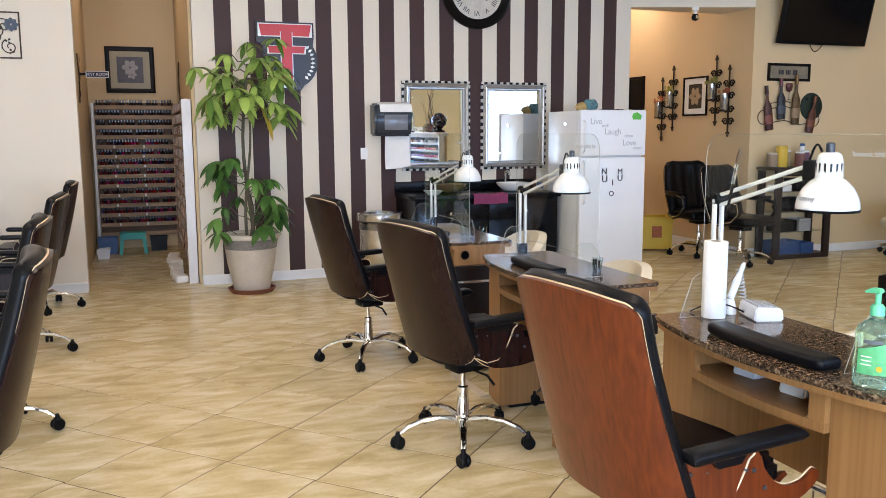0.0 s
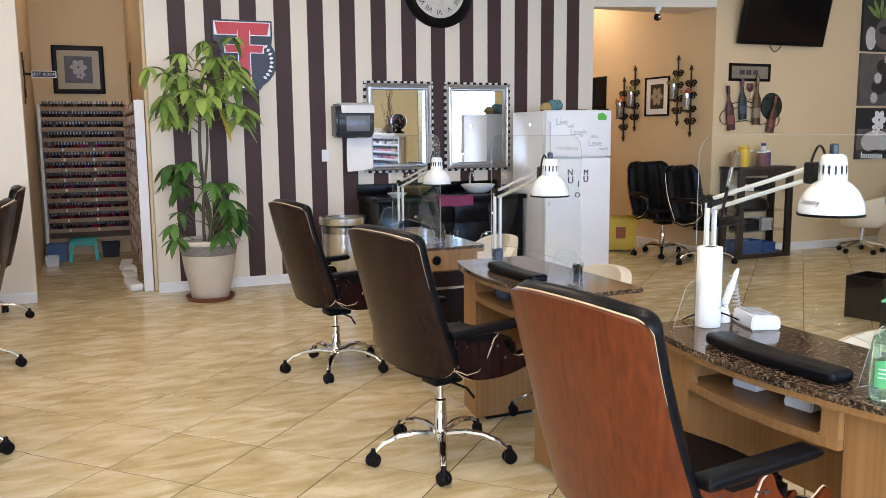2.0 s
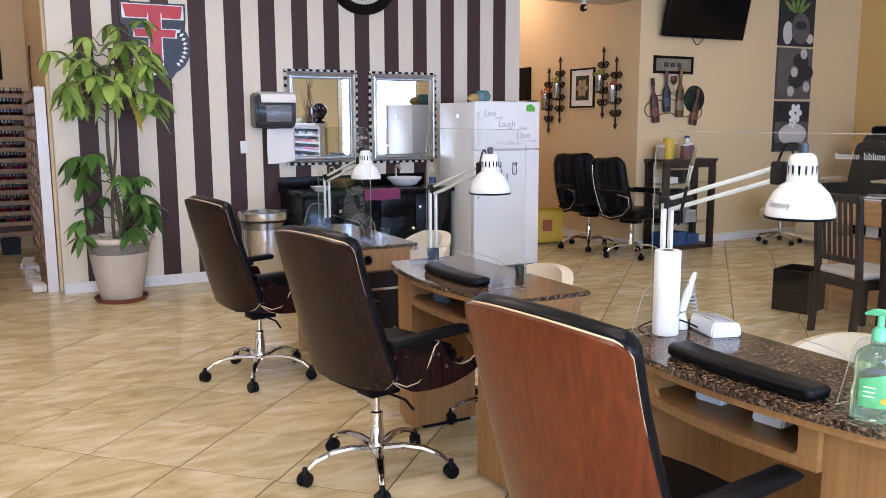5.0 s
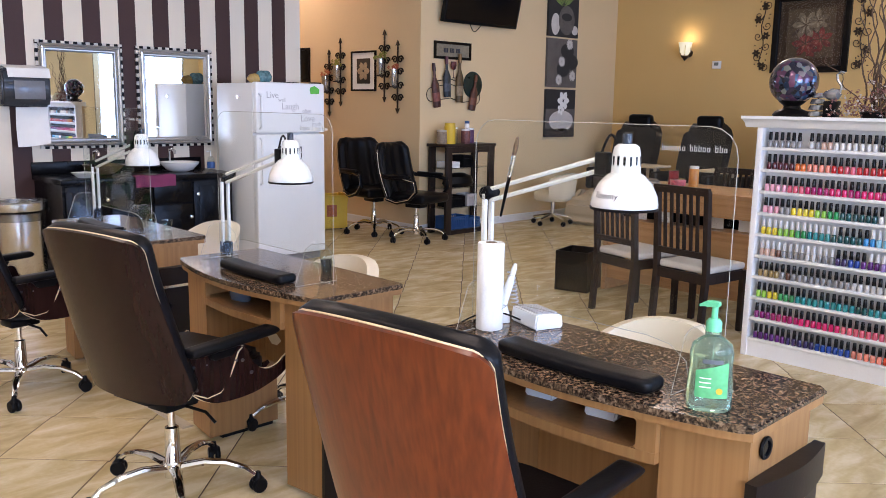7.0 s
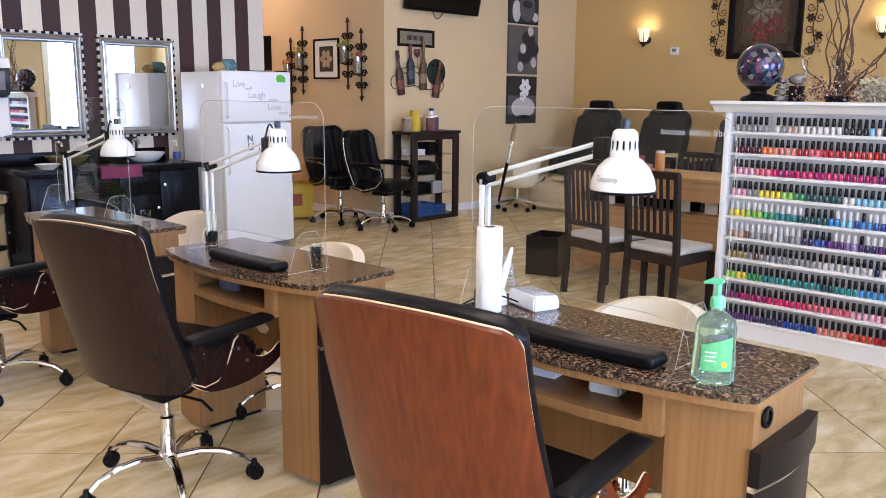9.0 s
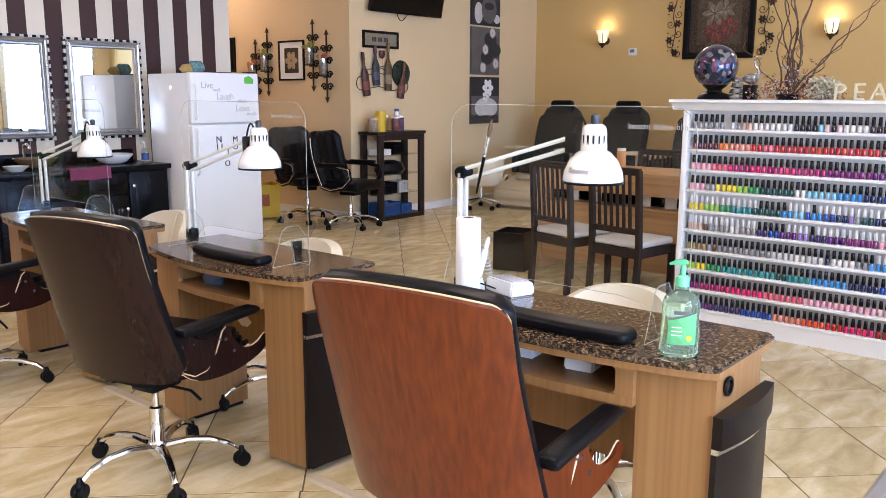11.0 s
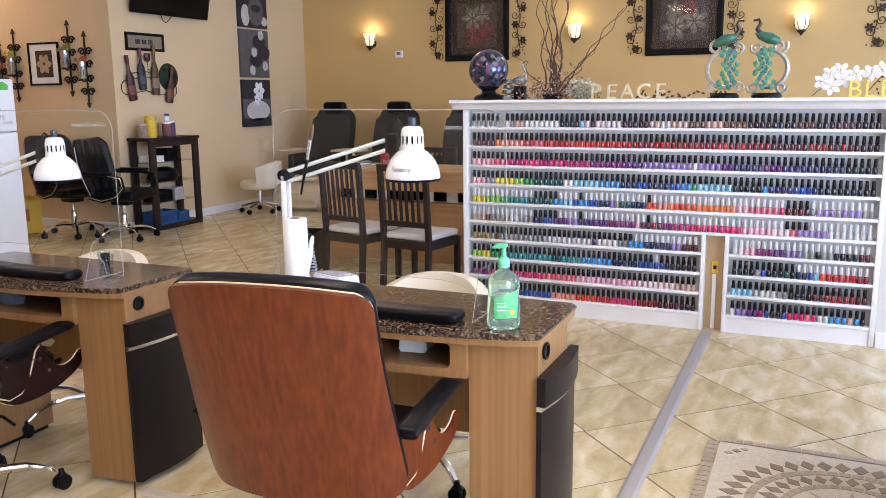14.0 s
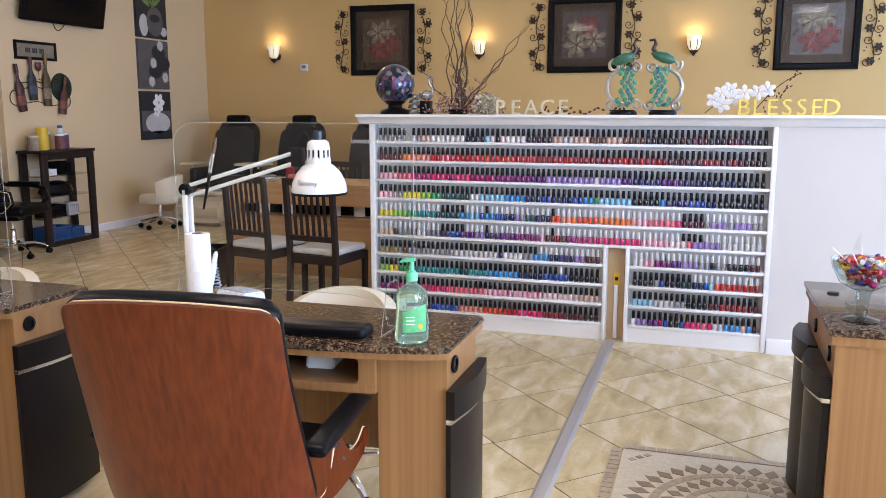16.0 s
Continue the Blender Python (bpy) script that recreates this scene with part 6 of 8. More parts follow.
# metal wall art
bm = frame_ring(B(), 0.20, 0.20, [(0.0, 0.0), (0.0, -0.012), (0.012, -0.012), (0.012, 0.0)])
for k in range(3):
    scroll(bm, -0.09 + 0.1 * k, -0.10 + 0.09 * (k % 2), 0.07, 0.012, 1.3, k, 0.005, -0.008), scroll(bm, -0.05 + 0.06 * k, 0.08 - 0.05 * (k % 2), 0.06, 0.01, -1.2, k, 0.005, -0.008)
for k, (x, z) in enumerate(((-0.12, -0.02), (0.10, -0.05), (0.12, -0.14), (-0.05, 0.02))):
    flower(bm, x, z, 0.028, 3, -0.012, k)
ma = thing("metal_wall_art", "square iron scrollwork wall panel with blue flower", "wall art", pose(-1.975, SY - 0.002, 2.31), bm, IRON)
part("blue_flower", flower(B(), 0.13, 0.09, 0.062, 8, -0.016), stuff_mat("blue_grey_metal", (0.05, 0.075, 0.11), 0.5, metal=0.0), ma)

# ---- passage and art wall ----
AY = ART_Y
px = PASS_X
sc_ = thing("framed_picture", "black-framed orchid photograph in a white mat", "picture", pose(px - 0.001, 7.762, 1.88, 0, 0, -90), group="framed pictures")
part("frame", frame_ring(B(), 0.24, 0.24, [(0.0, 0.0), (0.0, -0.02), (0.022, -0.02), (0.022, 0.0)]), PICBLACK, sc_)
part("mat_board", box(B(), -0.22, 0.22, -0.008, -0.003, -0.22, 0.22), PAPER, sc_)
part("print", box(B(), -0.13, 0.13, -0.010, -0.0085, -0.15, 0.15), stuff_mat("sepia_print", (0.030, 0.022, 0.016), 0.5, vary=0.3, scale=9), sc_)
part("print_flower", flower(B(), 0.0, 0.0, 0.12, 6, -0.0115), stuff_mat("tan_petal", (0.42, 0.32, 0.20), 0.6, vary=0.3, scale=20), sc_)
for k, (y, z) in enumerate(((8.46, 1.74), (8.22, 1.87), (7.36, 1.93), (7.12, 1.80))):
    cs = thing("candle_sconce", "wrought iron spear sconce with a mercury glass cup", "wall sconce", pose(px - 0.002, y, z, 0, 0, -90), group="spear candle sconces")
    bm = B()
    tube(bm, [(0, -0.012, -0.36), (0, -0.012, 0.34)], 0.011, 6)
    for sg_ in (-1, 1):
        prism(bm, [(0.0, sg_ * 0.42), (0.035, sg_ * 0.36), (0.012, sg_ * 0.365), (0.0, sg_ * 0.33), (-0.012, sg_ * 0.365), (-0.035, sg_ * 0.36)], "y", -0.018, -0.006)
        for q_ in (-1, 1):
            for zz in (-0.24, -0.1, 0.06, 0.2):
                scroll(bm, q_ * 0.052, zz, 0.048, 0.010, 1.3 * q_, math.pi / 2 * (1 - q_), 0.0085, -0.012, 18)
    part("iron_scrollwork", bm, IRON, cs)
    part("glass_cup", lathe(B(), [(0.0, -0.10), (0.042, -0.10), (0.046, -0.095), (0.046, 0.09), (0.042, 0.09), (0.04, -0.08), (0.0, -0.085)], 20, (0, -0.075, 0)), stuff_mat("mercury_glass", (0.55, 0.56, 0.58), 0.15, metal=0.9, vary=0.3, scale=40), cs)
    part("cup_ring", lathe(B(), [(0.05, -0.105), (0.05, -0.12), (0.0, -0.12), (0.0, -0.105)], 16, (0, -0.075, 0)), IRON, cs)
    fl = B()
    random.seed(30 + k)
    for i in range(14):
        flower(fl, random.uniform(-0.06, 0.06), 0.11 + random.uniform(-0.02, 0.05), 0.025, 5, -0.075 + random.uniform(-0.05, 0.05), i)
    dfl = part("dried_flowers", fl, stuff_mat("dried_flowers", ((0.45, 0.14, 0.06), (0.30, 0.28, 0.05), (0.25, 0.27, 0.06), (0.45, 0.12, 0.06))[k], 0.8, vary=0.3, scale=30), cs)
    tagged(dfl, kind="stuff")
dk = thing("dark_panel", "small dark framed panel on the passage wall", "wall panel", pose(px - 0.001, 9.09, 1.98, 0, 0, -90))
part("frame", frame_ring(B(), 0.20, 0.22, [(0.0, 0.0), (0.0, -0.02), (0.03, -0.02), (0.03, 0.0)]), PICBLACK, dk)
part("face", box(B(), -0.175, 0.175, -0.010, -0.004, -0.195, 0.195), TVBLACK, dk)
sec = thing("security_camera", "small white dome security camera under the header", "security camera", pose(5.05, 6.93, 2.82))
part("mount", lathe(B(), [(0, 0.0), (0.04, 0.0), (0.04, -0.03), (0.02, -0.05), (0.018, -0.075), (0, -0.075)], 20), ENAMEL, sec)
part("head", lathe(B(), [(0, -0.07), (0.03, -0.078), (0.042, -0.11), (0.035, -0.14), (0, -0.155)], 20), PLASTIC, sec)
part("lens", lathe(B(), [(0, 0.0), (0.02, 0.0), (0.018, -0.012), (0, -0.014)], 14, (0.0, -0.032, -0.115), "y"), CHROME, sec)
bm = prism(B(), [(0, 0.06), (0.03, 0.02), (0.03, -0.02), (0, -0.06), (-0.03, -0.02), (-0.03, 0.02)], "y", -0.012, 0)
thing("iron_wall_hanging", "small dark iron ornament above the passage", "wall ornament", pose(5.05, 6.955 - 0.018, 3.0, 0, 0, -17.4), bm, IRON)
tv = thing("television", "black flat television on a tilted wall bracket", "television", pose(6.60, AY - 0.17, 2.775, 12, 0, 0))
part("case", box(B(), -0.63, 0.63, 0.0, 0.06, -0.36, 0.36, 0.008), PLASTIC, tv)
part("screen", box(B(), -0.605, 0.605, -0.003, -0.0005, -0.325, 0.335), TVBLACK, tv, smooth=0)
part("bracket", box(B(), -0.15, 0.15, 0.0605, 0.16, -0.12, 0.12), PLASTIC, tv)
part("cable", tube(B(), bend((-0.15, 0.05, -0.35), (0.05, 0.05, -0.35), -0.09), 0.005, 6), PLASTIC, tv)
sg = thing("framed_sign", "black-framed cream wall sign with dark lettering", "sign", pose(6.215, AY - 0.001, 2.115))
part("frame", frame_ring(B(), 0.302, 0.10, [(0.0, 0.0), (0.0, -0.018), (0.03, -0.018), (0.03, 0.0)]), PICBLACK, sg)
part("face", box(B(), -0.275, 0.275, -0.008, -0.003, -0.072, 0.072), stuff_mat("parchment", (0.22, 0.19, 0.13), 0.6, vary=0.25, scale=8), sg)
random.seed(7)
x = -0.15
for i in range(11):
    w_ = random.uniform(0.016, 0.026)
    if i not in (3, 7):
        part("lettering", box(B(), x, x + w_, -0.0105, -0.0085, -0.026, 0.026), INK, sg)
    x += w_ + 0.006
# wine bottle wall sculpture
ws = thing("wine_wall_sculpture", "painted metal wine bottle wall sculpture with round plate", "wall art", pose(6.28, AY - 0.002, 1.70))
for k, (x, z, h, tilt, cols) in enumerate(((-0.33, -0.24, 0.50, -8, (0.13, 0.05, 0.04)), (-0.17, -0.12, 0.46, -3, (0.05, 0.06, 0.07)), (0.03, -0.18, 0.56, 0, (0.16, 0.10, 0.04)), (0.24, -0.27, 0.42, 10, (0.15, 0.055, 0.035)))):
    bm = lathe(B(), [(0, 0.0), (0.05, 0.0), (0.054, 0.01), (0.054, h * 0.52), (0.02, h * 0.68), (0.017, h), (0, h)], 18)
    bmesh.ops.scale(bm, vec=(1, 0.6, 1), verts=bm.verts)
    bt = part("bottle_relief", bm, stuff_mat("painted_metal", tuple(0.6 * q for q in cols), 0.4, metal=0.3, vary=0.5, scale=14), ws, at=pose(x, -0.035, z, 0, tilt, 0))
    part("label_band", lathe(B(), [(0.0545, h * 0.14), (0.056, h * 0.14), (0.056, h * 0.34), (0.0545, h * 0.34)], 18), stuff_mat("wine_label", ((0.20, 0.06, 0.045), (0.06, 0.07, 0.09), (0.24, 0.17, 0.10), (0.18, 0.06, 0.03))[k], 0.6, vary=0.4, scale=25), bt, at=Matrix.Diagonal((1, 0.62, 1, 1)))
    part("cap_foil", lathe(B(), [(0.0175, h * 0.82), (0.021, h * 0.82), (0.021, h + 0.004), (0, h + 0.004)], 14), stuff_mat("cap_foil", ((0.05, 0.02, 0.02), (0.12, 0.04, 0.05), (0.20, 0.11, 0.04), (0.16, 0.06, 0.03))[k], 0.35, metal=0.4), bt)
part("plate_relief", lathe(B(), [(0.0, -0.02), (0.10, -0.022), (0.155, -0.012), (0.16, 0.0), (0.0, 0.0)], 32, (0.285, 0.0, 0.03), "y"), stuff_mat("dark_green_metal", (0.018, 0.035, 0.03), 0.3, metal=0.4, vary=0.4, scale=12), ws)
gl = lathe(B(), [(0.03, 0.0), (0.004, 0.01), (0.004, 0.09), (0.035, 0.11), (0.045, 0.15), (0.04, 0.19), (0, 0.19)], 16)
bmesh.ops.scale(gl, vec=(1, 0.5, 1), verts=gl.verts)
part("glass_relief", gl, stuff_mat("dark_red_metal", (0.10, 0.03, 0.03), 0.35, metal=0.4, vary=0.4, scale=20), ws, at=pose(-0.07, -0.03, 0.10))
wire = B()
for z in (-0.16, 0.0, 0.06):
    tube(wire, [(-0.33, -0.01, z), (-0.1, -0.012, z + 0.03), (0.1, -0.012, z - 0.02), (0.28, -0.01, z)], 0.005, 5)
scroll(wire, -0.40, -0.10, 0.085, 0.07, 0.75, 1.2, 0.005, -0.01), scroll(wire, 0.33, -0.12, 0.08, 0.07, 0.7, 4.5, 0.005, -0.01)
part("wire_frame", wire, IRON, ws)
# three canvas prints
GREYS = [stuff_mat("canvas_black", (0.02, 0.02, 0.022), 0.7, vary=0.4, scale=7), stuff_mat("canvas_grey", (0.105, 0.095, 0.090), 0.7, vary=0.4, scale=9), stuff_mat("canvas_pale", (0.56, 0.54, 0.52), 0.7, vary=0.15, scale=9), stuff_mat("canvas_green", (0.16, 0.24, 0.06), 0.7, vary=0.3, scale=9)]
def oval(bm, x, z, rx, rz, y, n=20, a0=0.0, a1=2 * math.pi):
    bm.faces.new([bm.verts.new((x + rx * math.cos(a0 + (a1 - a0) * i / n), y, z + rz * math.sin(a0 + (a1 - a0) * i / n))) for i in range(n if a1 - a0 > 6.2 else n + 1)])
    return bm
for k, z in enumerate((2.72, 2.062, 1.40)):
    cv = thing("canvas_print", ("black and white canvas of bowl with bamboo leaves", "black and white canvas of daisies and bowls", "black and white canvas of orchid in a bowl")[k], "canvas print", pose(8.245, AY - 0.001, z), group="canvas prints")
    part("canvas", box(B(), -0.315, 0.315, -0.032, 0.0, -0.316, 0.316), GREYS[1 if k == 1 else 0], cv)
    Y = -0.0335
    if k == 0:
        part("painted_shape", oval(B(), -0.17, -0.16, 0.09, 0.14, Y), GREYS[2], cv), part("painted_shape", oval(B(), 0.24, -0.22, 0.07, 0.06, Y), GREYS[2], cv)
        part("painted_shape", oval(B(), 0.06, -0.10, 0.17, 0.19, Y - 0.001), GREYS[1], cv)
        part("painted_shape", oval(B(), 0.06, -0.06, 0.11, 0.05, Y - 0.002), GREYS[0], cv)
        lv = B()
        for a in (35, 60, 90, 120, 145):
            flower(lv, -0.02, 0.06, 0.30, 1, Y - 0.003, radians(a), 0.12)
        tagged(part("painted_leaves", lv, GREYS[3], cv), kind="stuff")
    elif k == 1:
        for x, zz in ((0.10, 0.16), (0.02, -0.08), (0.20, 0.02)):
            part("painted_shape", oval(B(), x, zz, 0.14, 0.10, Y - 0.0005 * (1 + x)), GREYS[0], cv)
        dz = B()
        for x, zz in ((0.14, 0.25), (-0.02, 0.02), (-0.07, -0.22), (0.22, -0.16)):
            flower(dz, x, zz, 0.075, 12, Y - 0.003, 0, 0.22)
        tagged(part("painted_daisies", dz, GREYS[2], cv), kind="stuff")
    else:
        part("painted_shape", box(B(), -0.314, 0.314, Y, -0.0325, -0.20, 0.06), GREYS[1], cv)
        part("painted_shape", oval(B(), 0.02, -0.10, 0.26, 0.14, Y - 0.001), GREYS[2], cv)
        part("painted_shape", oval(B(), 0.02, -0.25, 0.22, 0.05, Y - 0.001), GREYS[0], cv)
        part("painted_orchid", flower(flower(B(), 0.05, 0.17, 0.13, 6, Y - 0.002), 0.0, 0.05, 0.08, 5, Y - 0.003), PAPER, cv)

# black office chairs in the passage corner
def black_chair(m):
    c_ = thing("office_chair", "black leather office chair with silver trim and chrome base", "office chair", m, group="black office chairs")
    star_base(c_, 40)
    def bk(u, v):
        s_ = -math.cos(math.pi * u)
        half = 0.262 + 0.018 * math.sin(math.pi * v)
        d = (1 - v) * 0.58
        if d < 0.10:
            half -= 0.10 - math.sqrt(max(0.0, 0.01 - (0.10 - d) ** 2))
        return (-0.22 - 0.15 * v - 0.025 * math.sin(math.pi * v) + 0.045 * s_ * s_, s_ * half, 0.47 + 0.58 * v)
    def fat(u, v):
        k = 1.0
        for d in (0.28 * (1 - abs(math.cos(math.pi * u))), 0.58 * min(v, 1 - v)):
            k *= math.sqrt(max(0.0, 1 - max(0.0, 1 - d / 0.04) ** 2))
        return 0.02 + (0.075 + 0.014 * math.cos(2 * math.pi * 5 * u)) * k
    part("backrest", sheet(B(), bk, 40, 24, fat), LEATHER, c_, "padded backrest with upright stitched channels", smooth=70)
    for u in (0.0, 1.0):
        part("piping", tube(B(), [Vector(bk(u, i / 16)) + Vector((-0.012, 0, 0)) for i in range(15)], 0.007, 6), STEEL, c_, "silver side trim")
    bm = box(B(), -0.24, 0.27, -0.25, 0.25, 0.42, 0.525, 0.04, 3)
    part("seat", bm, LEATHER, c_, smooth=70)
    for sg_ in (-1, 1):
        pts = [(-0.20, sg_ * 0.265, 0.46), (-0.05, sg_ * 0.285, 0.43), (0.12, sg_ * 0.30, 0.47), (0.21, sg_ * 0.30, 0.56), (0.19, sg_ * 0.30, 0.66), (0.05, sg_ * 0.30, 0.685), (-0.22, sg_ * 0.285, 0.69), (-0.27, sg_ * 0.25, 0.72)]
        part("arm_loop", tube(B(), pts, 0.021, 8), PLASTIC, c_)
        part("arm_trim", tube(B(), [(x + 0.004, y + sg_ * 0.020, z + 0.004) for x, y, z in pts[:6]], 0.006, 6), STEEL, c_, "silver line along the arm")
        bm = box(B(), -0.20, 0.13, sg_ * 0.30 - 0.03, sg_ * 0.30 + 0.03, 0.69, 0.725, 0.012)
        part("arm_pad", bm, LEATHER, c_, smooth=60)
    part("tilt_mechanism", box(B(), -0.1, 0.1, -0.07, 0.07, 0.36, 0.42, 0.01), PLASTIC, c_)
    return c_


bc = black_chair(pose(5.31, 7.08, 0, 0, 0, -96) @ Matrix.Scale(1.04, 4))
copy_thing(bc, pose(5.34, 6.38, 0, 0, 0, -78) @ Matrix.Scale(0.98, 4))
mb = thing("mop_bucket", "yellow plastic mop bucket behind the black chairs", "bucket", pose(5.12, 7.72, 0, 0, 0, -20))
bm = prism(B(), [(-0.16, 0.02), (0.16, 0.02), (0.21, 0.42), (0.18, 0.42), (0.14, 0.05), (-0.14, 0.05), (-0.18, 0.42), (-0.21, 0.42)], "y", -0.16, 0.16)
box(bm, -0.19, 0.19, -0.17, -0.15, 0.02, 0.41), box(bm, -0.19, 0.19, 0.15, 0.17, 0.02, 0.41)
part("tub", bm, YELLOW, mb)
part("label", box(B(), -0.06, 0.06, -0.174, -0.1705, 0.16, 0.30), stuff_mat("warning_label", (0.40, 0.10, 0.02), 0.5, vary=0.3, scale=30), mb)
for sx in (-1, 1):
    part("wheel", lathe(B(), [(0, -0.02), (0.02, -0.02), (0.02, 0.02), (0, 0.02)], 10, (sx * 0.13, -0.1, 0.02), "y"), PLASTIC, mb)

# dark etagere
et = thing("shelf_unit", "dark wooden open shelf unit filled with supplies", "shelf unit", pose(5.82, 6.40, 0))
EW, ED, EH = 0.80, 0.31, 1.045
for x0 in (0.0, EW - 0.09):
    for y0 in (0.0, ED - 0.035):
        part("post", box(B(), x0, x0 + 0.09, y0, y0 + 0.035, 0.0, EH - 0.035, 0.003), ESPRESSO, et)
part("top", box(B(), -0.015, EW + 0.015, -0.012, ED + 0.012, EH - 0.034, EH, 0.004), ESPRESSO, et)
for z in (0.03, 0.30, 0.53, 0.76):
    part("shelf", box(B(), 0.005, EW - 0.005, 0.037, ED - 0.037, z, z + (0.022 if z < 0.1 else 0.01)), ESPRESSO if z < 0.1 else GLASS, et)
part("bottom_rail", box(B(), 0.0905, EW - 0.0905, 0.003, 0.03, 0.0, 0.05), ESPRESSO, et)
part("top_rail", box(B(), 0.0905, EW - 0.0905, 0.003, 0.03, EH - 0.10, EH - 0.0345), ESPRESSO, et)
def jar(name, lab, x, y, z, r_, h, m_, cap=None):
    j = thing(name, lab, "jar", pose(x, y, z))
    part("jar_body", lathe(B(), [(0, 0.001), (r_ * 0.95, 0.001), (r_, 0.01), (r_, h * 0.85), (r_ * 0.9, h * 0.88), (0, h * 0.88)], 18), m_, j)
    part("lid", lathe(B(), [(0, h * 0.881), (r_ * 0.96, h * 0.881), (r_ * 0.96, h), (0, h)], 18), cap or ENAMEL, j)
jar("wipes_tub", "yellow cleaning wipes tub on the shelf unit", 5.98, 6.52, EH, 0.065, 0.24, YELLOW, YELLOW)
jar("cotton_jar", "clear glass jar on the shelf unit", 6.10, 6.58, EH, 0.05, 0.19, GLASS)
jar("brown_jar", "brown and white supply jar on the shelf unit", 6.24, 6.52, EH, 0.055, 0.17, stuff_mat("brown_label", (0.20, 0.07, 0.06), 0.5, vary=0.5, scale=30))
jar("brown_jar", "dark purple supply jar on the shelf unit", 6.34, 6.55, EH, 0.05, 0.18, stuff_mat("purple_label", (0.10, 0.04, 0.10), 0.5, vary=0.5, scale=30))
jar("spray_bottle", "white spray bottle on the shelf unit", 6.36, 6.62, EH, 0.03, 0.26, ENAMEL, BLUE)
jar("cotton_bag", "pale bag of cotton on the shelf unit", 5.88, 6.55, EH, 0.06, 0.16, stuff_mat("tan_bag", (0.30, 0.22, 0.15), 0.7, vary=0.4, scale=25), stuff_mat("clear_bag", (0.5, 0.45, 0.4), 0.4))
def crate(lab, x, y, z, w, d_, h, m_):
    bm = B()
    box(bm, 0, w, 0, d_, 0.001, 0.006), box(bm, 0, 0.006, 0, d_, 0.006, h), box(bm, w - 0.006, w, 0, d_, 0.006, h)
    for y0 in (0, d_ - 0.006):
        box(bm, 0.006, w - 0.006, y0, y0 + 0.006, 0.006, 0.02), box(bm, 0.006, w - 0.006, y0, y0 + 0.006, h - 0.02, h)
        n = max(3, int(w / 0.03))
        for i in range(n):
            xx = 0.006 + (w - 0.012) * i / n
            box(bm, xx, xx + (w - 0.012) / n * 0.6, y0 + 0.001, y0 + 0.005, 0.02, h - 0.02)
    box(bm, 0.01, w - 0.01, 0.01, d_ - 0.01, 0.007, h * 0.7)
    thing("basket", lab, "basket", pose(x, y, z), bm, m_, group="supply baskets")
crate("blue plastic basket on the bottom shelf", 5.90, 6.44, 0.052, 0.34, 0.22, 0.15, BLUE)
crate("blue plastic basket on the bottom shelf", 6.25, 6.44, 0.052, 0.18, 0.22, 0.12, BLUE)
crate("grey slatted basket on the middle shelf", 6.22, 6.45, 0.31, 0.16, 0.2, 0.14, stuff_mat("pale_grey_plastic", (0.42, 0.42, 0.42), 0.5))
crate("black plastic basket on the middle shelf", 5.92, 6.45, 0.31, 0.26, 0.2, 0.13, PLASTIC)
crate("white tray of files on the upper shelf", 5.90, 6.45, 0.77, 0.18, 0.2, 0.07, ENAMEL)
crate("black basket of cords on the upper shelf", 6.14, 6.45, 0.77, 0.16, 0.2, 0.14, PLASTIC)
bm = lathe(B(), [(0, 0.0), (0.20, 0.0), (0.24, 0.04), (0.20, 0.12), (0.08, 0.16), (0, 0.16)], 24)
bmesh.ops.scale(bm, vec=(1, 0.5, 1), verts=bm.verts)
thing("black_bag", "soft black bag on the shelf unit", "bag", pose(6.16, 6.555, 0.541), bm, LEATHER)

# ---- east wall ----
EX = EAST_X
GLOWGLASS = glow_mat("lit_frosted_glass", (1.0, 0.90, 0.54), 0.58, (0.8, 0.76, 0.55))
for y in (5.567, 2.575, -0.11):
    w = thing("wall_lamp", "lit frosted glass wall lamp on an iron bracket", "wall lamp", pose(EX - 0.002, y, 2.27, 0, 0, -90), group="lit wall lamps")
    part("back_plate", lathe(B(), [(0, 0.0), (0.055, 0.0), (0.05, -0.015), (0, -0.018)], 20, (0, 0, -0.05), "y"), IRON, w)
    part("bracket", tube(B(), [(0, -0.01, -0.06), (0, -0.06, -0.12), (0, -0.11, -0.105)], 0.009, 8), IRON, w)
    part("finial", lathe(B(), [(0, -0.155), (0.012, -0.145), (0.022, -0.125), (0.045, -0.105), (0.055, -0.085), (0.0, -0.085)], 18, (0, -0.11, 0)), IRON, w)
    part("shade", lathe(B(), [(0.040, -0.084), (0.064, -0.060), (0.078, -0.015), (0.080, 0.040), (0.092, 0.088), (0.086, 0.088), (0.074, 0.040), (0.072, -0.015), (0.058, -0.055), (0.034, -0.080)], 24, (0, -0.11, 0)), GLOWGLASS, w, "glowing amber glass shade")
    for i in range(6):
        a = 2 * math.pi * i / 6
        c_, s_ = math.cos(a), math.sin(a)
        part("shade_rib", tube(B(), [(0.046 * c_, -0.11 + 0.046 * s_, -0.085), (0.069 * c_, -0.11 + 0.069 * s_, -0.058), (0.082 * c_, -0.11 + 0.082 * s_, -0.015), (0.083 * c_, -0.11 + 0.083 * s_, 0.025 + 0.02 * (i % 2))], 0.004, 5), IRON, w)
    pt = bpy.data.lights.new("wall_lamp_bulb", "POINT")
    pt.energy, pt.color, pt.shadow_soft_size = 1.4, (1.0, 0.84, 0.52), 0.03
    new("wall_lamp_bulb", pt).location = (EX - 0.112, y, 2.40)
th = thing("thermostat", "small white thermostat on the wall", "thermostat", pose(EX - 0.001, 5.15, 2.06, 0, 0, -90))
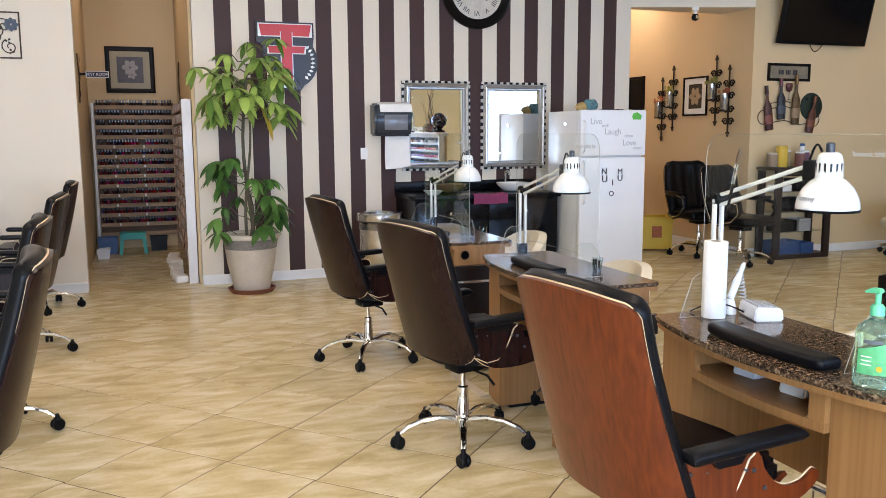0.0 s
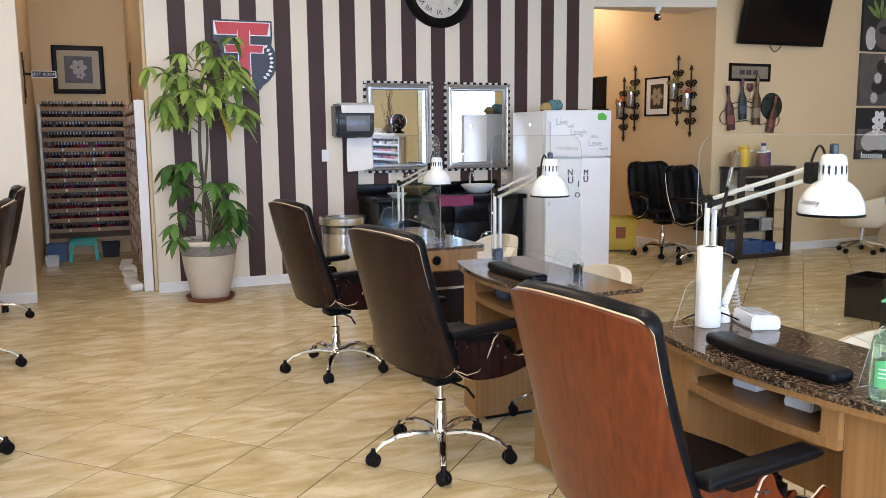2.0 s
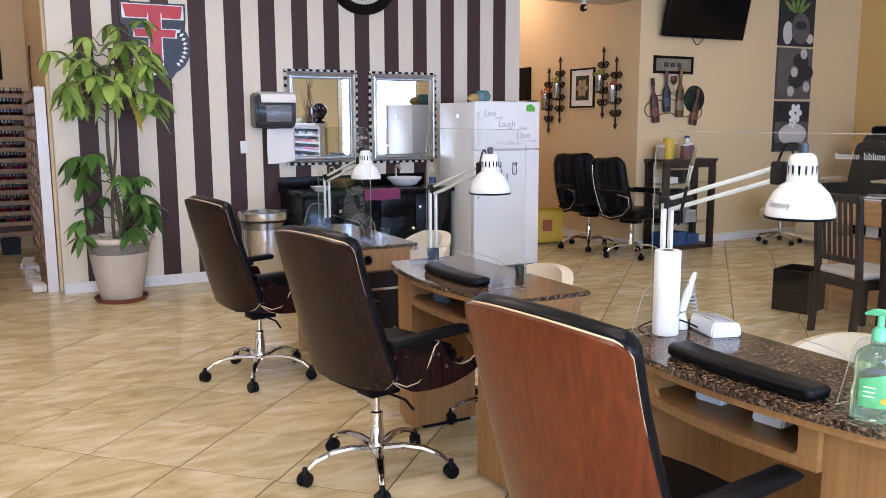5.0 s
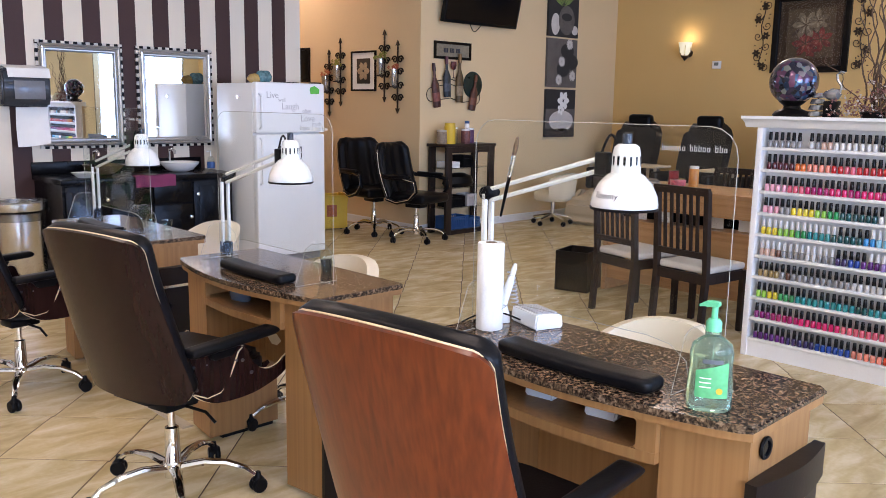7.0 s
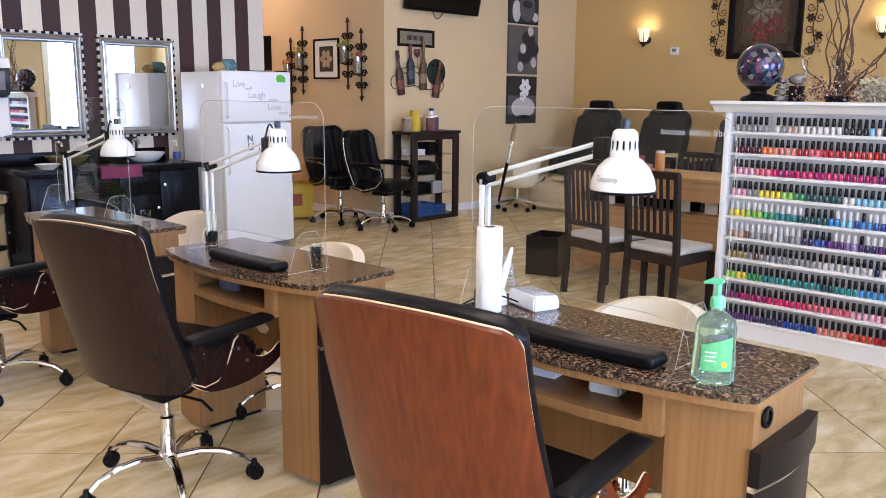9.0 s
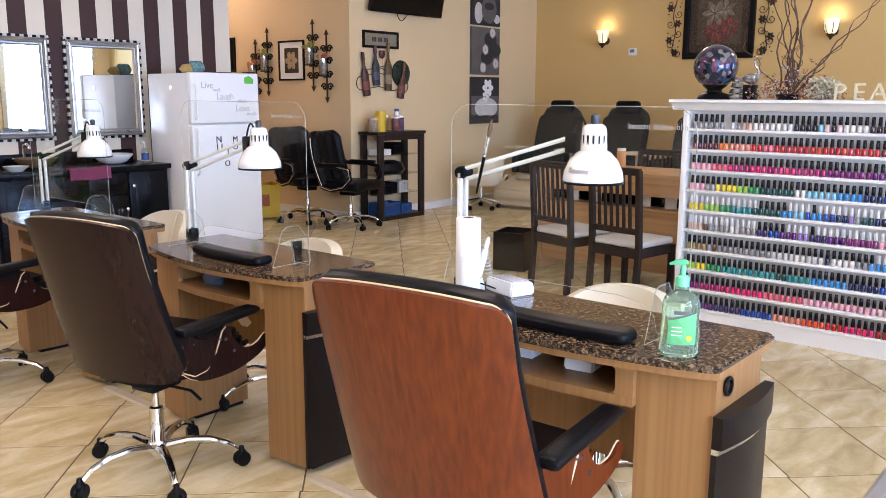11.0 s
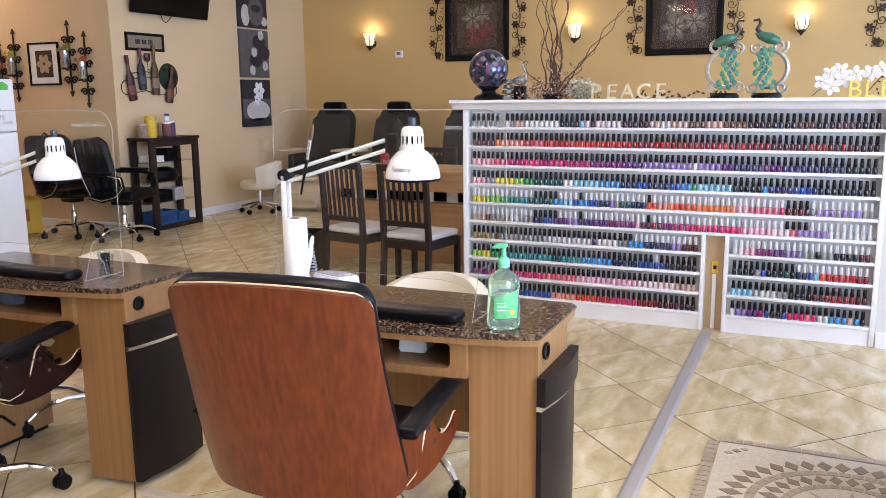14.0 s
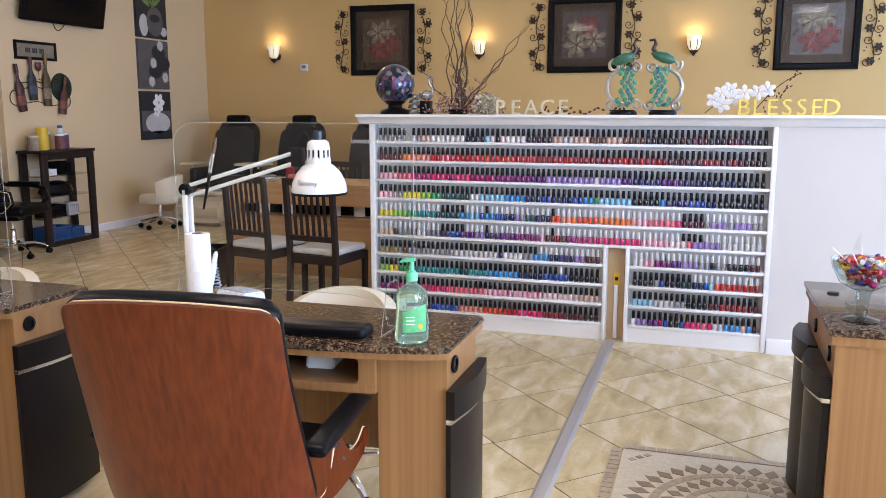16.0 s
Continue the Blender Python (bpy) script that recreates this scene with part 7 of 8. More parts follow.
part("case", box(B(), -0.06, 0.06, -0.025, 0, -0.05, 0.05, 0.005), ENAMEL, th)
part("display", box(B(), -0.03, 0.03, -0.0275, -0.0255, -0.01, 0.03), stuff_mat("grey_display", (0.15, 0.17, 0.15), 0.3), th)
PRINT = [stuff_mat("painting_ground", c_, 0.6, vary=0.45, scale=5, fine=14) for c_ in ((0.085, 0.056, 0.025), (0.070, 0.052, 0.042), (0.115, 0.095, 0.080))] + [stuff_mat("painting_border", (0.065, 0.038, 0.020), 0.6, vary=0.5, scale=30, fine=70, spec=0.2)]
PET = {"red": stuff_mat("painted_red_petal", (0.19, 0.030, 0.022), 0.6, vary=0.8, scale=9, fine=25), "cream": stuff_mat("painted_cream_petal", (0.20, 0.155, 0.095), 0.6, vary=0.6, scale=9, fine=25), "light_red": stuff_mat("painted_pink_petal", (0.26, 0.070, 0.048), 0.6, vary=0.8, scale=9, fine=25), "light_cream": stuff_mat("painted_ivory_petal", (0.32, 0.26, 0.17), 0.6, vary=0.6, scale=9, fine=25), "brown": stuff_mat("painted_brown_leaf", (0.06, 0.035, 0.02), 0.5, vary=0.3, scale=12)}


def iron_scroll(y, side):
    """Upright iron vine with curls, leaves and flowers; side is +1 or -1."""
    bm = B()
    spine = [(0.02 * side * math.sin(i * 0.9), -0.012, -0.42 + 0.84 * i / 14) for i in range(15)]
    tube(bm, spine, 0.006, 6)
    for i in range(7):
        z = -0.38 + 0.125 * i
        k = side * (1 if i % 2 else -1)
        scroll(bm, k * 0.055, z, 0.055, 0.012, 1.25 * k, math.pi if k > 0 else 0.0, 0.005, -0.012, 20)
        for t_ in range(2):
            a = random.uniform(0, 6.28)
            flower(bm, -k * 0.05 + 0.02 * math.cos(a), z + 0.03 * math.sin(a), 0.03, 1, -0.016, a, 0.35)
    ob = thing("iron_wall_scroll", "dark iron scrollwork with metal flowers beside picture", "wall ornament", pose(EX - 0.001, y, 2.40, 0, 0, -90), bm, IRON, group="iron scrolls")
    for x, z in ((-0.02, -0.37), (0.06, -0.21), (-0.05, 0.0), (0.06, 0.2), (-0.02, 0.36)):
        fl = flower(flower(B(), side * x, z, 0.055, 6, -0.02, 0, 0.34), side * x, z, 0.03, 5, -0.026, 0.4, 0.4)
        part("metal_flower", fl, IRON, ob)


random.seed(21)
for k, yc in enumerate((3.960, 1.225, -1.480)):
    pi_ = thing("framed_picture", ("dark-framed painting of cream and red lilies", "dark-framed painting of pale magnolias under glass", "dark-framed painting of red lilies under glass")[k], "picture", pose(EX - 0.001, yc, 2.405, 0, 0, -90), group="framed lily paintings")
    part("frame", frame_ring(B(), 0.462, 0.465, [(0.0, 0.0), (0.0, -0.035), (0.02, -0.045), (0.05, -0.035), (0.065, -0.038), (0.08, -0.018), (0.08, 0.0)]), PICBLACK, pi_)
    part("border", box(B(), -0.39, 0.39, -0.010, -0.004, -0.392, 0.392), PRINT[3], pi_)
    part("painting", box(B(), -0.285, 0.285, -0.012, -0.0105, -0.29, 0.29), PRINT[k], pi_)
    part("fillet", frame_ring(B(), 0.372, 0.374, [(0.0, -0.0101), (0.0, -0.0135), (0.008, -0.0135), (0.008, -0.0101)]), IRON, pi_, "thin bronze line")
    lf = B()
    for i in range(9):
        flower(lf, random.uniform(-0.2, 0.2), random.uniform(-0.22, 0.2), 0.14, 1, -0.0125, random.uniform(0, 6.28), 0.18)
    tagged(part("painted_leaves", lf, PET["brown"], pi_), kind="stuff")
    spots_ = ((-0.06, 0.10, 0.15, "cream"), (0.08, 0.14, 0.12, "cream"), (-0.05, -0.12, 0.15, "red"), (0.13, -0.08, 0.13, "red"), (0.02, -0.20, 0.08, "red"))
    if k == 1:
        spots_ = ((-0.10, -0.12, 0.16, "cream"), (0.12, -0.06, 0.15, "cream"), (0.05, 0.12, 0.12, "red"), (-0.12, 0.08, 0.10, "cream"))
    for i, (x, z, r_, c_) in enumerate(spots_):
        part("painted_flower", flower(B(), x, z, r_ * 1.15, 6, -0.0127 - 0.0001 * i, i * 0.5, 0.30), PET[c_], pi_)
        part("painted_flower", flower(B(), x, z, r_ * 0.72, 6, -0.0155 - 0.0001 * i, i * 0.5 + 0.12, 0.12), PET["light_" + c_], pi_)
    g_ = part("glass", box(B(), -0.385, 0.385, -0.0215, -0.0195, -0.387, 0.387), PICGLASS, pi_, smooth=0)
    g_.visible_shadow = False
    for side in (-1, 1):
        iron_scroll(yc - side * 0.60, side)

# ---- pedicure chairs ----
GREYLEATHER = stuff_mat("charcoal_vinyl", (0.009, 0.0085, 0.0085), 0.4, vary=0.2, scale=8, fine=150, bump=0.15, spec=0.3)
CREAMTUB = stuff_mat("cream_tub_plastic", (0.62, 0.52, 0.36), 0.35, vary=0.05)
def pedicure_chair(m):
    c_ = thing("pedicure_chair", "black massage pedicure chair on a cream foot tub", "pedicure chair", m, group="pedicure chairs")
    tub_bm = prism(B(), [(-0.35, 0.0), (0.80, 0.0), (0.86, 0.10), (0.80, 0.30), (0.45, 0.36), (0.30, 0.42), (-0.30, 0.42), (-0.38, 0.3)], "y", -0.36, 0.36)
    bmesh.ops.bevel(tub_bm, geom=list(tub_bm.edges), offset=0.06, segments=4, affect="EDGES", clamp_overlap=True)
    part("tub_base", tub_bm, CREAMTUB, c_, smooth=60)
    def bk(u, v):
        s_ = 2 * u - 1
        half = 0.29 + 0.03 * math.sin(math.pi * v) - 0.15 * smoothstep((v - 0.80) / 0.17)
        return (-0.22 - 0.26 * v + 0.05 * s_ * s_, s_ * half, 0.52 + 0.86 * v - 0.05 * abs(s_) ** 3)
    bm = sheet(B(), bk, 14, 22, 0.13)
    bmesh.ops.bevel(bm, geom=[e for e in bm.edges if e.calc_face_angle(0) > 1.0], offset=0.035, segments=3, affect="EDGES")
    part("backrest", bm, GREYLEATHER, c_, smooth=70)
    bm = box(B(), -0.50, -0.36, -0.17, 0.17, 1.20, 1.405, 0.05, 3)
    part("headrest", bm, LEATHER, c_, smooth=70)
    part("seat", box(B(), -0.26, 0.30, -0.27, 0.27, 0.42, 0.56, 0.045, 3), GREYLEATHER, c_, smooth=70)
    for sg_ in (-1, 1):
        part("armrest", box(B(), -0.30, 0.26, sg_ * 0.36 - 0.05, sg_ * 0.36 + 0.05, 0.42, 0.70, 0.03, 2), GREYLEATHER, c_, smooth=60)
        part("side_tray", box(B(), -0.05, 0.32, sg_ * 0.40 - 0.11, sg_ * 0.40 + 0.11, 0.745, 0.775, 0.01), CREAMTUB, c_)
        part("tray_post", lathe(B(), [(0, 0.42), (0.02, 0.42), (0.02, 0.745), (0, 0.745)], 10, (0.1, sg_ * 0.43, 0)), CREAMTUB, c_)
    part("footrest", box(B(), 0.42, 0.56, -0.16, 0.16, 0.365, 0.42, 0.02), CREAMTUB, c_)
    return c_


pd = pedicure_chair(pose(8.62, 5.93, 0, 0, 0, 184))
copy_thing(pd, pose(8.62, 4.94, 0, 0, 0, 180))
copy_thing(pd, pose(8.62, 3.88, 0, 0, 0, 180))
copy_thing(pd, pose(8.62, 2.82, 0, 0, 0, 180))
ps = thing("pedicure_stool", "low cream swivel stool with curved back", "stool", pose(7.56, 6.24, 0, 0, 0, 100) @ Matrix.Scale(1.12, 4))
def psb(u, v):
    a = math.pi * (0.1 + 0.8 * u) + math.pi / 2
    r_ = 0.225 + 0.02 * v
    return (r_ * math.cos(a), r_ * math.sin(a), 0.34 + (0.26 - 0.06 * abs(2 * u - 1) ** 2) * v)
bm = sheet(B(), psb, 20, 5, 0.05)
bmesh.ops.bevel(bm, geom=[e for e in bm.edges if e.calc_face_angle(0) > 1.0], offset=0.018, segments=2, affect="EDGES")
part("backrest", bm, IVORY, ps, smooth=70)
part("seat", lathe(B(), [(0, 0.28), (0.19, 0.28), (0.215, 0.30), (0.215, 0.36), (0.19, 0.38), (0, 0.385)], 26), IVORY, ps, smooth=60)
part("column", lathe(B(), [(0, 0.10), (0.025, 0.10), (0.025, 0.28), (0, 0.28)], 14), CHROME, ps)
for i in range(5):
    a = radians(72 * i + 10)
    part("base_arm", tube(B(), [(0.02 * math.cos(a), 0.02 * math.sin(a), 0.12), (0.22 * math.cos(a), 0.22 * math.sin(a), 0.075)], 0.016, 8), CHROME, ps)
    part("castor", lathe(B(), [(0, -0.02), (0.022, -0.02), (0.028, -0.01), (0.028, 0.01), (0.022, 0.02), (0, 0.02)], 14, (0.22 * math.cos(a), 0.22 * math.sin(a), 0.028), "y"), PLASTIC, ps)

# ---- drying table and slat chairs ----
OAK = wood_mat("honey_oak_laminate", (0.42, 0.22, 0.09), (0.56, 0.33, 0.155), 0.4, "Y", 1.0, 0.1)
tb = thing("drying_table", "honey oak nail drying table with open slots", "table", pose(4.86, 0, 0))
part("tabletop", box(B(), -0.01, 0.62, 1.20, 3.56, 0.845, 0.875, 0.004), OAK, tb)
part("end_panel", box(B(), 0.0, 0.60, 3.51, 3.545, 0.0, 0.8445), OAK, tb)
part("end_panel", box(B(), 0.0, 0.60, 1.22, 1.25, 0.0, 0.8445), OAK, tb)
part("upper_panel", box(B(), 0.0, 0.02, 1.2505, 3.5095, 0.70, 0.8445), OAK, tb)
# black sheet stands for the shade deep inside the open slots
part("slot_shade_sheet", box(B(), 0.20, 0.215, 1.2505, 3.5095, 0.50, 0.70), TVBLACK, tb)
part("slot_shelf", box(B(), 0.0, 0.20, 1.2505, 3.5095, 0.575, 0.60), OAK, tb)
part("lower_panel", box(B(), 0.02, 0.045, 1.2505, 3.5095, 0.10, 0.5745), OAK, tb)
for i in range(9):
    part("slot_card", box(B(), 0.10, 0.105, 1.45 + i * 0.22, 1.55 + i * 0.22, 0.605, 0.69), PAPER if i % 3 else PLASTIC, tb)
part("bench", box(B(), -0.36, -0.02, 1.4, 2.05, 0.42, 0.47, 0.015), LEATHER, tb)
jar("lotion_bottle", "orange lotion bottle with white pump on table", 5.16, 2.93, 0.875, 0.038, 0.17, stuff_mat("orange_lotion", (0.62, 0.26, 0.06), 0.3, vary=0.2, scale=15), ENAMEL)
jar("red_tumbler", "red plastic tumbler on the drying table", 5.18, 3.12, 0.875, 0.04, 0.12, stuff_mat("red_plastic", (0.35, 0.03, 0.04), 0.2), stuff_mat("red_plastic_lid", (0.30, 0.03, 0.04), 0.2))
jar("candy_cup", "clear cup of pink candies on the table", 5.08, 3.02, 0.875, 0.06, 0.07, stuff_mat("pink_candy", (0.55, 0.12, 0.16), 0.3, vary=0.6, scale=60), GLASS)
ml = thing("magazine_pile", "fanned pile of magazines on the drying table", "magazines", pose(5.12, 3.34, 0.875))
for i in range(4):
    part("magazine", box(B(), -0.11, 0.11, -0.08, 0.08, 0.001 + i * 0.009, 0.009 + i * 0.009), (PAPER, stuff_mat("magazine_cover", (0.25, 0.28, 0.32), 0.3, vary=0.5, scale=12), PAPER, stuff_mat("magazine_cover_dark", (0.08, 0.08, 0.10), 0.3, vary=0.5, scale=12))[i], ml, at=pose(0.01 * i, 0, 0, 0, 0, 13 * i))
bm = sheet(B(), lambda u, v: (4.90 + 0.02 * v, 2.12 + 0.22 * u, 0.876 + 0.26 * v), 2, 2, 0.004)
st_ = thing("menu_stand", "clear acrylic menu stand on the drying table", "menu stand", None, bm, ACRYLIC)
bm = prism(B(), [(-0.15, 0.0), (0.15, 0.0), (0.165, 0.33), (0.155, 0.33), (0.14, 0.012), (-0.14, 0.012), (-0.155, 0.33), (-0.165, 0.33)], "y", -0.13, 0.13)
box(bm, -0.16, 0.16, -0.14, -0.13, 0.0, 0.33), box(bm, -0.16, 0.16, 0.13, 0.14, 0.0, 0.33)
thing("waste_bin", "square dark brown waste bin on the floor", "waste bin", pose(4.72, 3.68, 0, 0, 0, 15), bm, DARKDOOR)


def slat_chair(m):
    """Dark wooden chair with seven slats and a cream seat; it faces local +x."""
    c_ = thing("dining_chair", "dark stained slat-back chair with a cream seat pad", "chair", m, group="slat-back chairs")
    for sg_ in (-1, 1):
        bm = prism(B(), [(-0.245, 0.0), (-0.205, 0.0), (-0.175, 0.42), (-0.215, 0.975), (-0.25, 0.975), (-0.215, 0.42)], "y", sg_ * 0.20 - 0.018, sg_ * 0.20 + 0.018)
        part("leg", bm, ESPRESSO, c_)
        part("leg", prism(B(), [(0.19, 0.0), (0.225, 0.0), (0.23, 0.42), (0.19, 0.42)], "y", sg_ * 0.20 - 0.018, sg_ * 0.20 + 0.018), ESPRESSO, c_)
        part("side_rail", box(B(), -0.175, 0.19, sg_ * 0.20 - 0.011, sg_ * 0.20 + 0.011, 0.36, 0.425), ESPRESSO, c_)
    part("top_rail", prism(B(), [(-0.256, 0.94), (-0.22, 0.94), (-0.222, 0.99), (-0.258, 0.99)], "y", -0.215, 0.215), ESPRESSO, c_)
    part("lower_rail", box(B(), -0.226, -0.196, -0.1815, 0.1815, 0.53, 0.57), ESPRESSO, c_)
    part("front_rail", box(B(), 0.20, 0.222, -0.1815, 0.1815, 0.36, 0.425), ESPRESSO, c_)
    part("back_rail", box(B(), -0.212, -0.19, -0.1815, 0.1815, 0.36, 0.425), ESPRESSO, c_)
    for i in range(6):
        y = -0.13 + 0.052 * i
        part("slat", prism(B(), [(-0.216, 0.5705), (-0.204, 0.5705), (-0.234, 0.9395), (-0.246, 0.9395)], "y", y - 0.011, y + 0.011), ESPRESSO, c_)
    bm = box(B(), -0.19, 0.225, -0.205, 0.205, 0.426, 0.475, 0.018, 3)
    part("seat_pad", bm, FABRIC, c_, "cream fabric seat pad", smooth=60)
    return c_


sl = slat_chair(pose(4.40, 2.93, 0, 0, 0, -14))
copy_thing(sl, pose(4.30, 2.36, 0, 0, 0, -8))
copy_thing(sl, pose(5.75, 3.0, 0, 0, 0, 175))
copy_thing(sl, pose(5.75, 2.3, 0, 0, 0, 182))

# ---- on top of the polish rack ----
TZ, TX = 1.452, 4.03
gb = thing("gazing_globe", "iridescent mosaic glass globe on a dark pedestal", "globe", pose(TX, 1.70, TZ))
GLOBE = bpy.data.materials.new("iridescent_mosaic_glass")
n_, l_, p_ = nodes_of(GLOBE)
tc, vo, rp = n_.new("ShaderNodeTexCoord"), n_.new("ShaderNodeTexVoronoi"), n_.new("ShaderNodeValToRGB")
vo.inputs["Scale"].default_value = 36
l_.new(tc.outputs["Object"], vo.inputs["Vector"]), l_.new(vo.outputs["Color"], rp.inputs[0])
els = rp.color_ramp.elements
els[0].color, els[1].color = (0.008, 0.008, 0.012, 1), (0.14, 0.24, 0.22, 1)
for pos, col in ((0.35, (0.03, 0.025, 0.05, 1)), (0.45, (0.16, 0.06, 0.12, 1)), (0.52, (0.012, 0.012, 0.02, 1)), (0.62, (0.05, 0.12, 0.24, 1)), (0.72, (0.02, 0.02, 0.03, 1)), (0.82, (0.24, 0.20, 0.20, 1))):
    els.new(pos).color = col
l_.new(rp.outputs[0], p_.inputs["Base Color"])
p_.inputs["Roughness"].default_value, p_.inputs["Metallic"].default_value, p_.inputs["Coat Weight"].default_value = 0.15, 0.4, 0.35
part("globe", lathe(B(), [(0.03, 0.075)] + [(0.135 * math.sin(a), 0.20 - 0.135 * math.cos(a)) for a in [0.3 + i * 0.2 for i in range(14)]] + [(0.0, 0.335)], 40), GLOBE, gb)
part("pedestal", lathe(B(), [(0, 0.0), (0.10, 0.0), (0.105, 0.01), (0.09, 0.03), (0.05, 0.045), (0.045, 0.06), (0.075, 0.085), (0.08, 0.10), (0.0, 0.08)], 28), PICBLACK, gb)
sw_ = thing("glass_swan", "silvery glass swan figurine on a black block", "figurine", pose(TX, 1.475, TZ))
part("block", box(B(), -0.035, 0.035, -0.035, 0.035, 0.0, 0.09, 0.004), PLASTIC, sw_)
SWAN = stuff_mat("silvered_glass", (0.42, 0.42, 0.42), 0.12, metal=0.7, vary=0.2, scale=30)
part("swan_body", lathe(B(), [(0, -0.05), (0.03, -0.03), (0.036, 0.0), (0.02, 0.04), (0, 0.06)], 14, (0, 0, 0.125), "y"), SWAN, sw_)
part("swan_neck", tube(B(), [(0, -0.035, 0.13), (0, -0.045, 0.17), (0, -0.02, 0.205), (0, -0.015, 0.235), (0, -0.035, 0.25), (0, -0.055, 0.243)], 0.009, 8, 0.006), SWAN, sw_)
sh_ = thing("shell_ornament", "stack of pale silver shells beside the globe", "ornament", pose(TX + 0.03, 1.565, TZ))
for i in range(4):
    part("shell", lathe(B(), [(0, 0.0), (0.06 - 0.008 * i, 0.006), (0.05 - 0.008 * i, 0.03), (0, 0.034)], 16, (0, 0, 0.001 + 0.034 * i)), SWAN, sh_)

# branches and blossoms
random.seed(8)
br = thing("branch_arrangement", "dry curly branches with pink and white blossoms", "flower arrangement", pose(TX, 1.25, TZ))
part("base_dish", lathe(B(), [(0, 0.0), (0.06, 0.0), (0.07, 0.03), (0.06, 0.035), (0, 0.03)], 20), PICBLACK, br)
TWIG = stuff_mat("dry_twig", (0.10, 0.055, 0.03), 0.8, vary=0.3, scale=20)
for k in range(16):
    lean = random.uniform(-0.25, 0.25) if k < 10 else random.uniform(-1.0, 1.0)
    h = random.uniform(0.6, 1.15) if k < 10 else random.uniform(0.18, 0.4)
    y0, ph = random.uniform(-0.04, 0.04), random.uniform(0, 6)
    pts = [(0.03 * math.sin(ph + i * 1.0), y0 - lean * 0.35 * (i / 14) ** 0.9 - (0.5 * (i / 14) if k in (3, 7) else 0) + 0.016 * math.sin(ph + i * 1.25), 0.02 + h * i / 14 * (0.55 if k in (3, 7) else 1)) for i in range(15)]
    part("branch", tube(B(), pts, 0.006 if k < 10 else 0.004, 5, 0.002), TWIG, br)
bl_p, bl_w, bl_c = B(), B(), B()
def puff(bm, x, y, z, r_):
    for i in range(5):
        a, e = random.uniform(0, 6.28), random.uniform(-1, 1)
        d_ = Vector((math.cos(a) * math.cos(e), math.sin(a) * math.cos(e), math.sin(e)))
        s_ = d_.orthogonal().normalized()
        c_ = Vector((x, y, z)) + d_ * r_ * 0.3
        bm.faces.new([bm.verts.new(c_ + d_ * r_ * u + s_ * r_ * w_) for u, w_ in ((0, 0), (0.5, 0.4), (1, 0), (0.5, -0.4))])
for i in range(260):
    y = random.gauss(0.0, 0.13)
    puff(random.choice((bl_p, bl_w, bl_p)), random.uniform(-0.06, 0.06), y, max(0.02, abs(random.gauss(0.03, 0.10)) * (1 - min(0.8, abs(y) * 2))), 0.016)
for i in range(150):
    a = random.uniform(0, 6.28)
    r_ = 0.075 * random.random() ** 0.5
    puff(bl_c, random.uniform(-0.05, 0.05), -0.19 + r_ * math.cos(a), 0.065 + r_ * 0.8 * math.sin(a), 0.022)
part("pink_blossom", bl_p, stuff_mat("dusty_pink_blossom", (0.26, 0.11, 0.09), 0.8, vary=0.4, scale=40), br)
part("white_blossom", bl_w, stuff_mat("white_blossom", (0.55, 0.48, 0.44), 0.8, vary=0.2, scale=40), br)
part("hydrangea", bl_c, stuff_mat("cream_hydrangea", (0.62, 0.58, 0.42), 0.8, vary=0.2, scale=40), br, "cream hydrangea head")


def letters(words, y_left, y_right, size, mat_, name, lab):
    t_ = thing(name, lab, "sign letters", pose(TX - 0.06, (y_left + y_right) / 2, TZ, 0, 0, -90))
    n = len(words)
    for i, ch in enumerate(words):
        o = new("letter", text_mesh(ch, size, 0.02, mat_))
        o.parent = t_
        o.location = ((i - (n - 1) / 2) * (y_left - y_right) / n, 0, 0.001)
    return t_


letters("PEACE", 1.00, 0.49, 0.135, CREAMLET, "peace_letters", "free-standing cream and gold letters spelling a word")
letters("BLESSED", -0.50, -1.06, 0.135, GOLD, "blessed_letters", "free-standing shiny gold letters spelling a word")
PEAG = stuff_mat("peacock_green", (0.035, 0.15, 0.085), 0.3, vary=0.35, scale=25)
PEATAIL = stuff_mat("pale_green_feather_enamel", (0.075, 0.27, 0.155), 0.3, vary=0.6, scale=30)
PEAB = stuff_mat("peacock_blue", (0.03, 0.12, 0.34), 0.3, vary=0.2, scale=25)
PEWTER = stuff_mat("aged_silver_resin", (0.46, 0.42, 0.35), 0.35, metal=0.6, vary=0.35, scale=25)
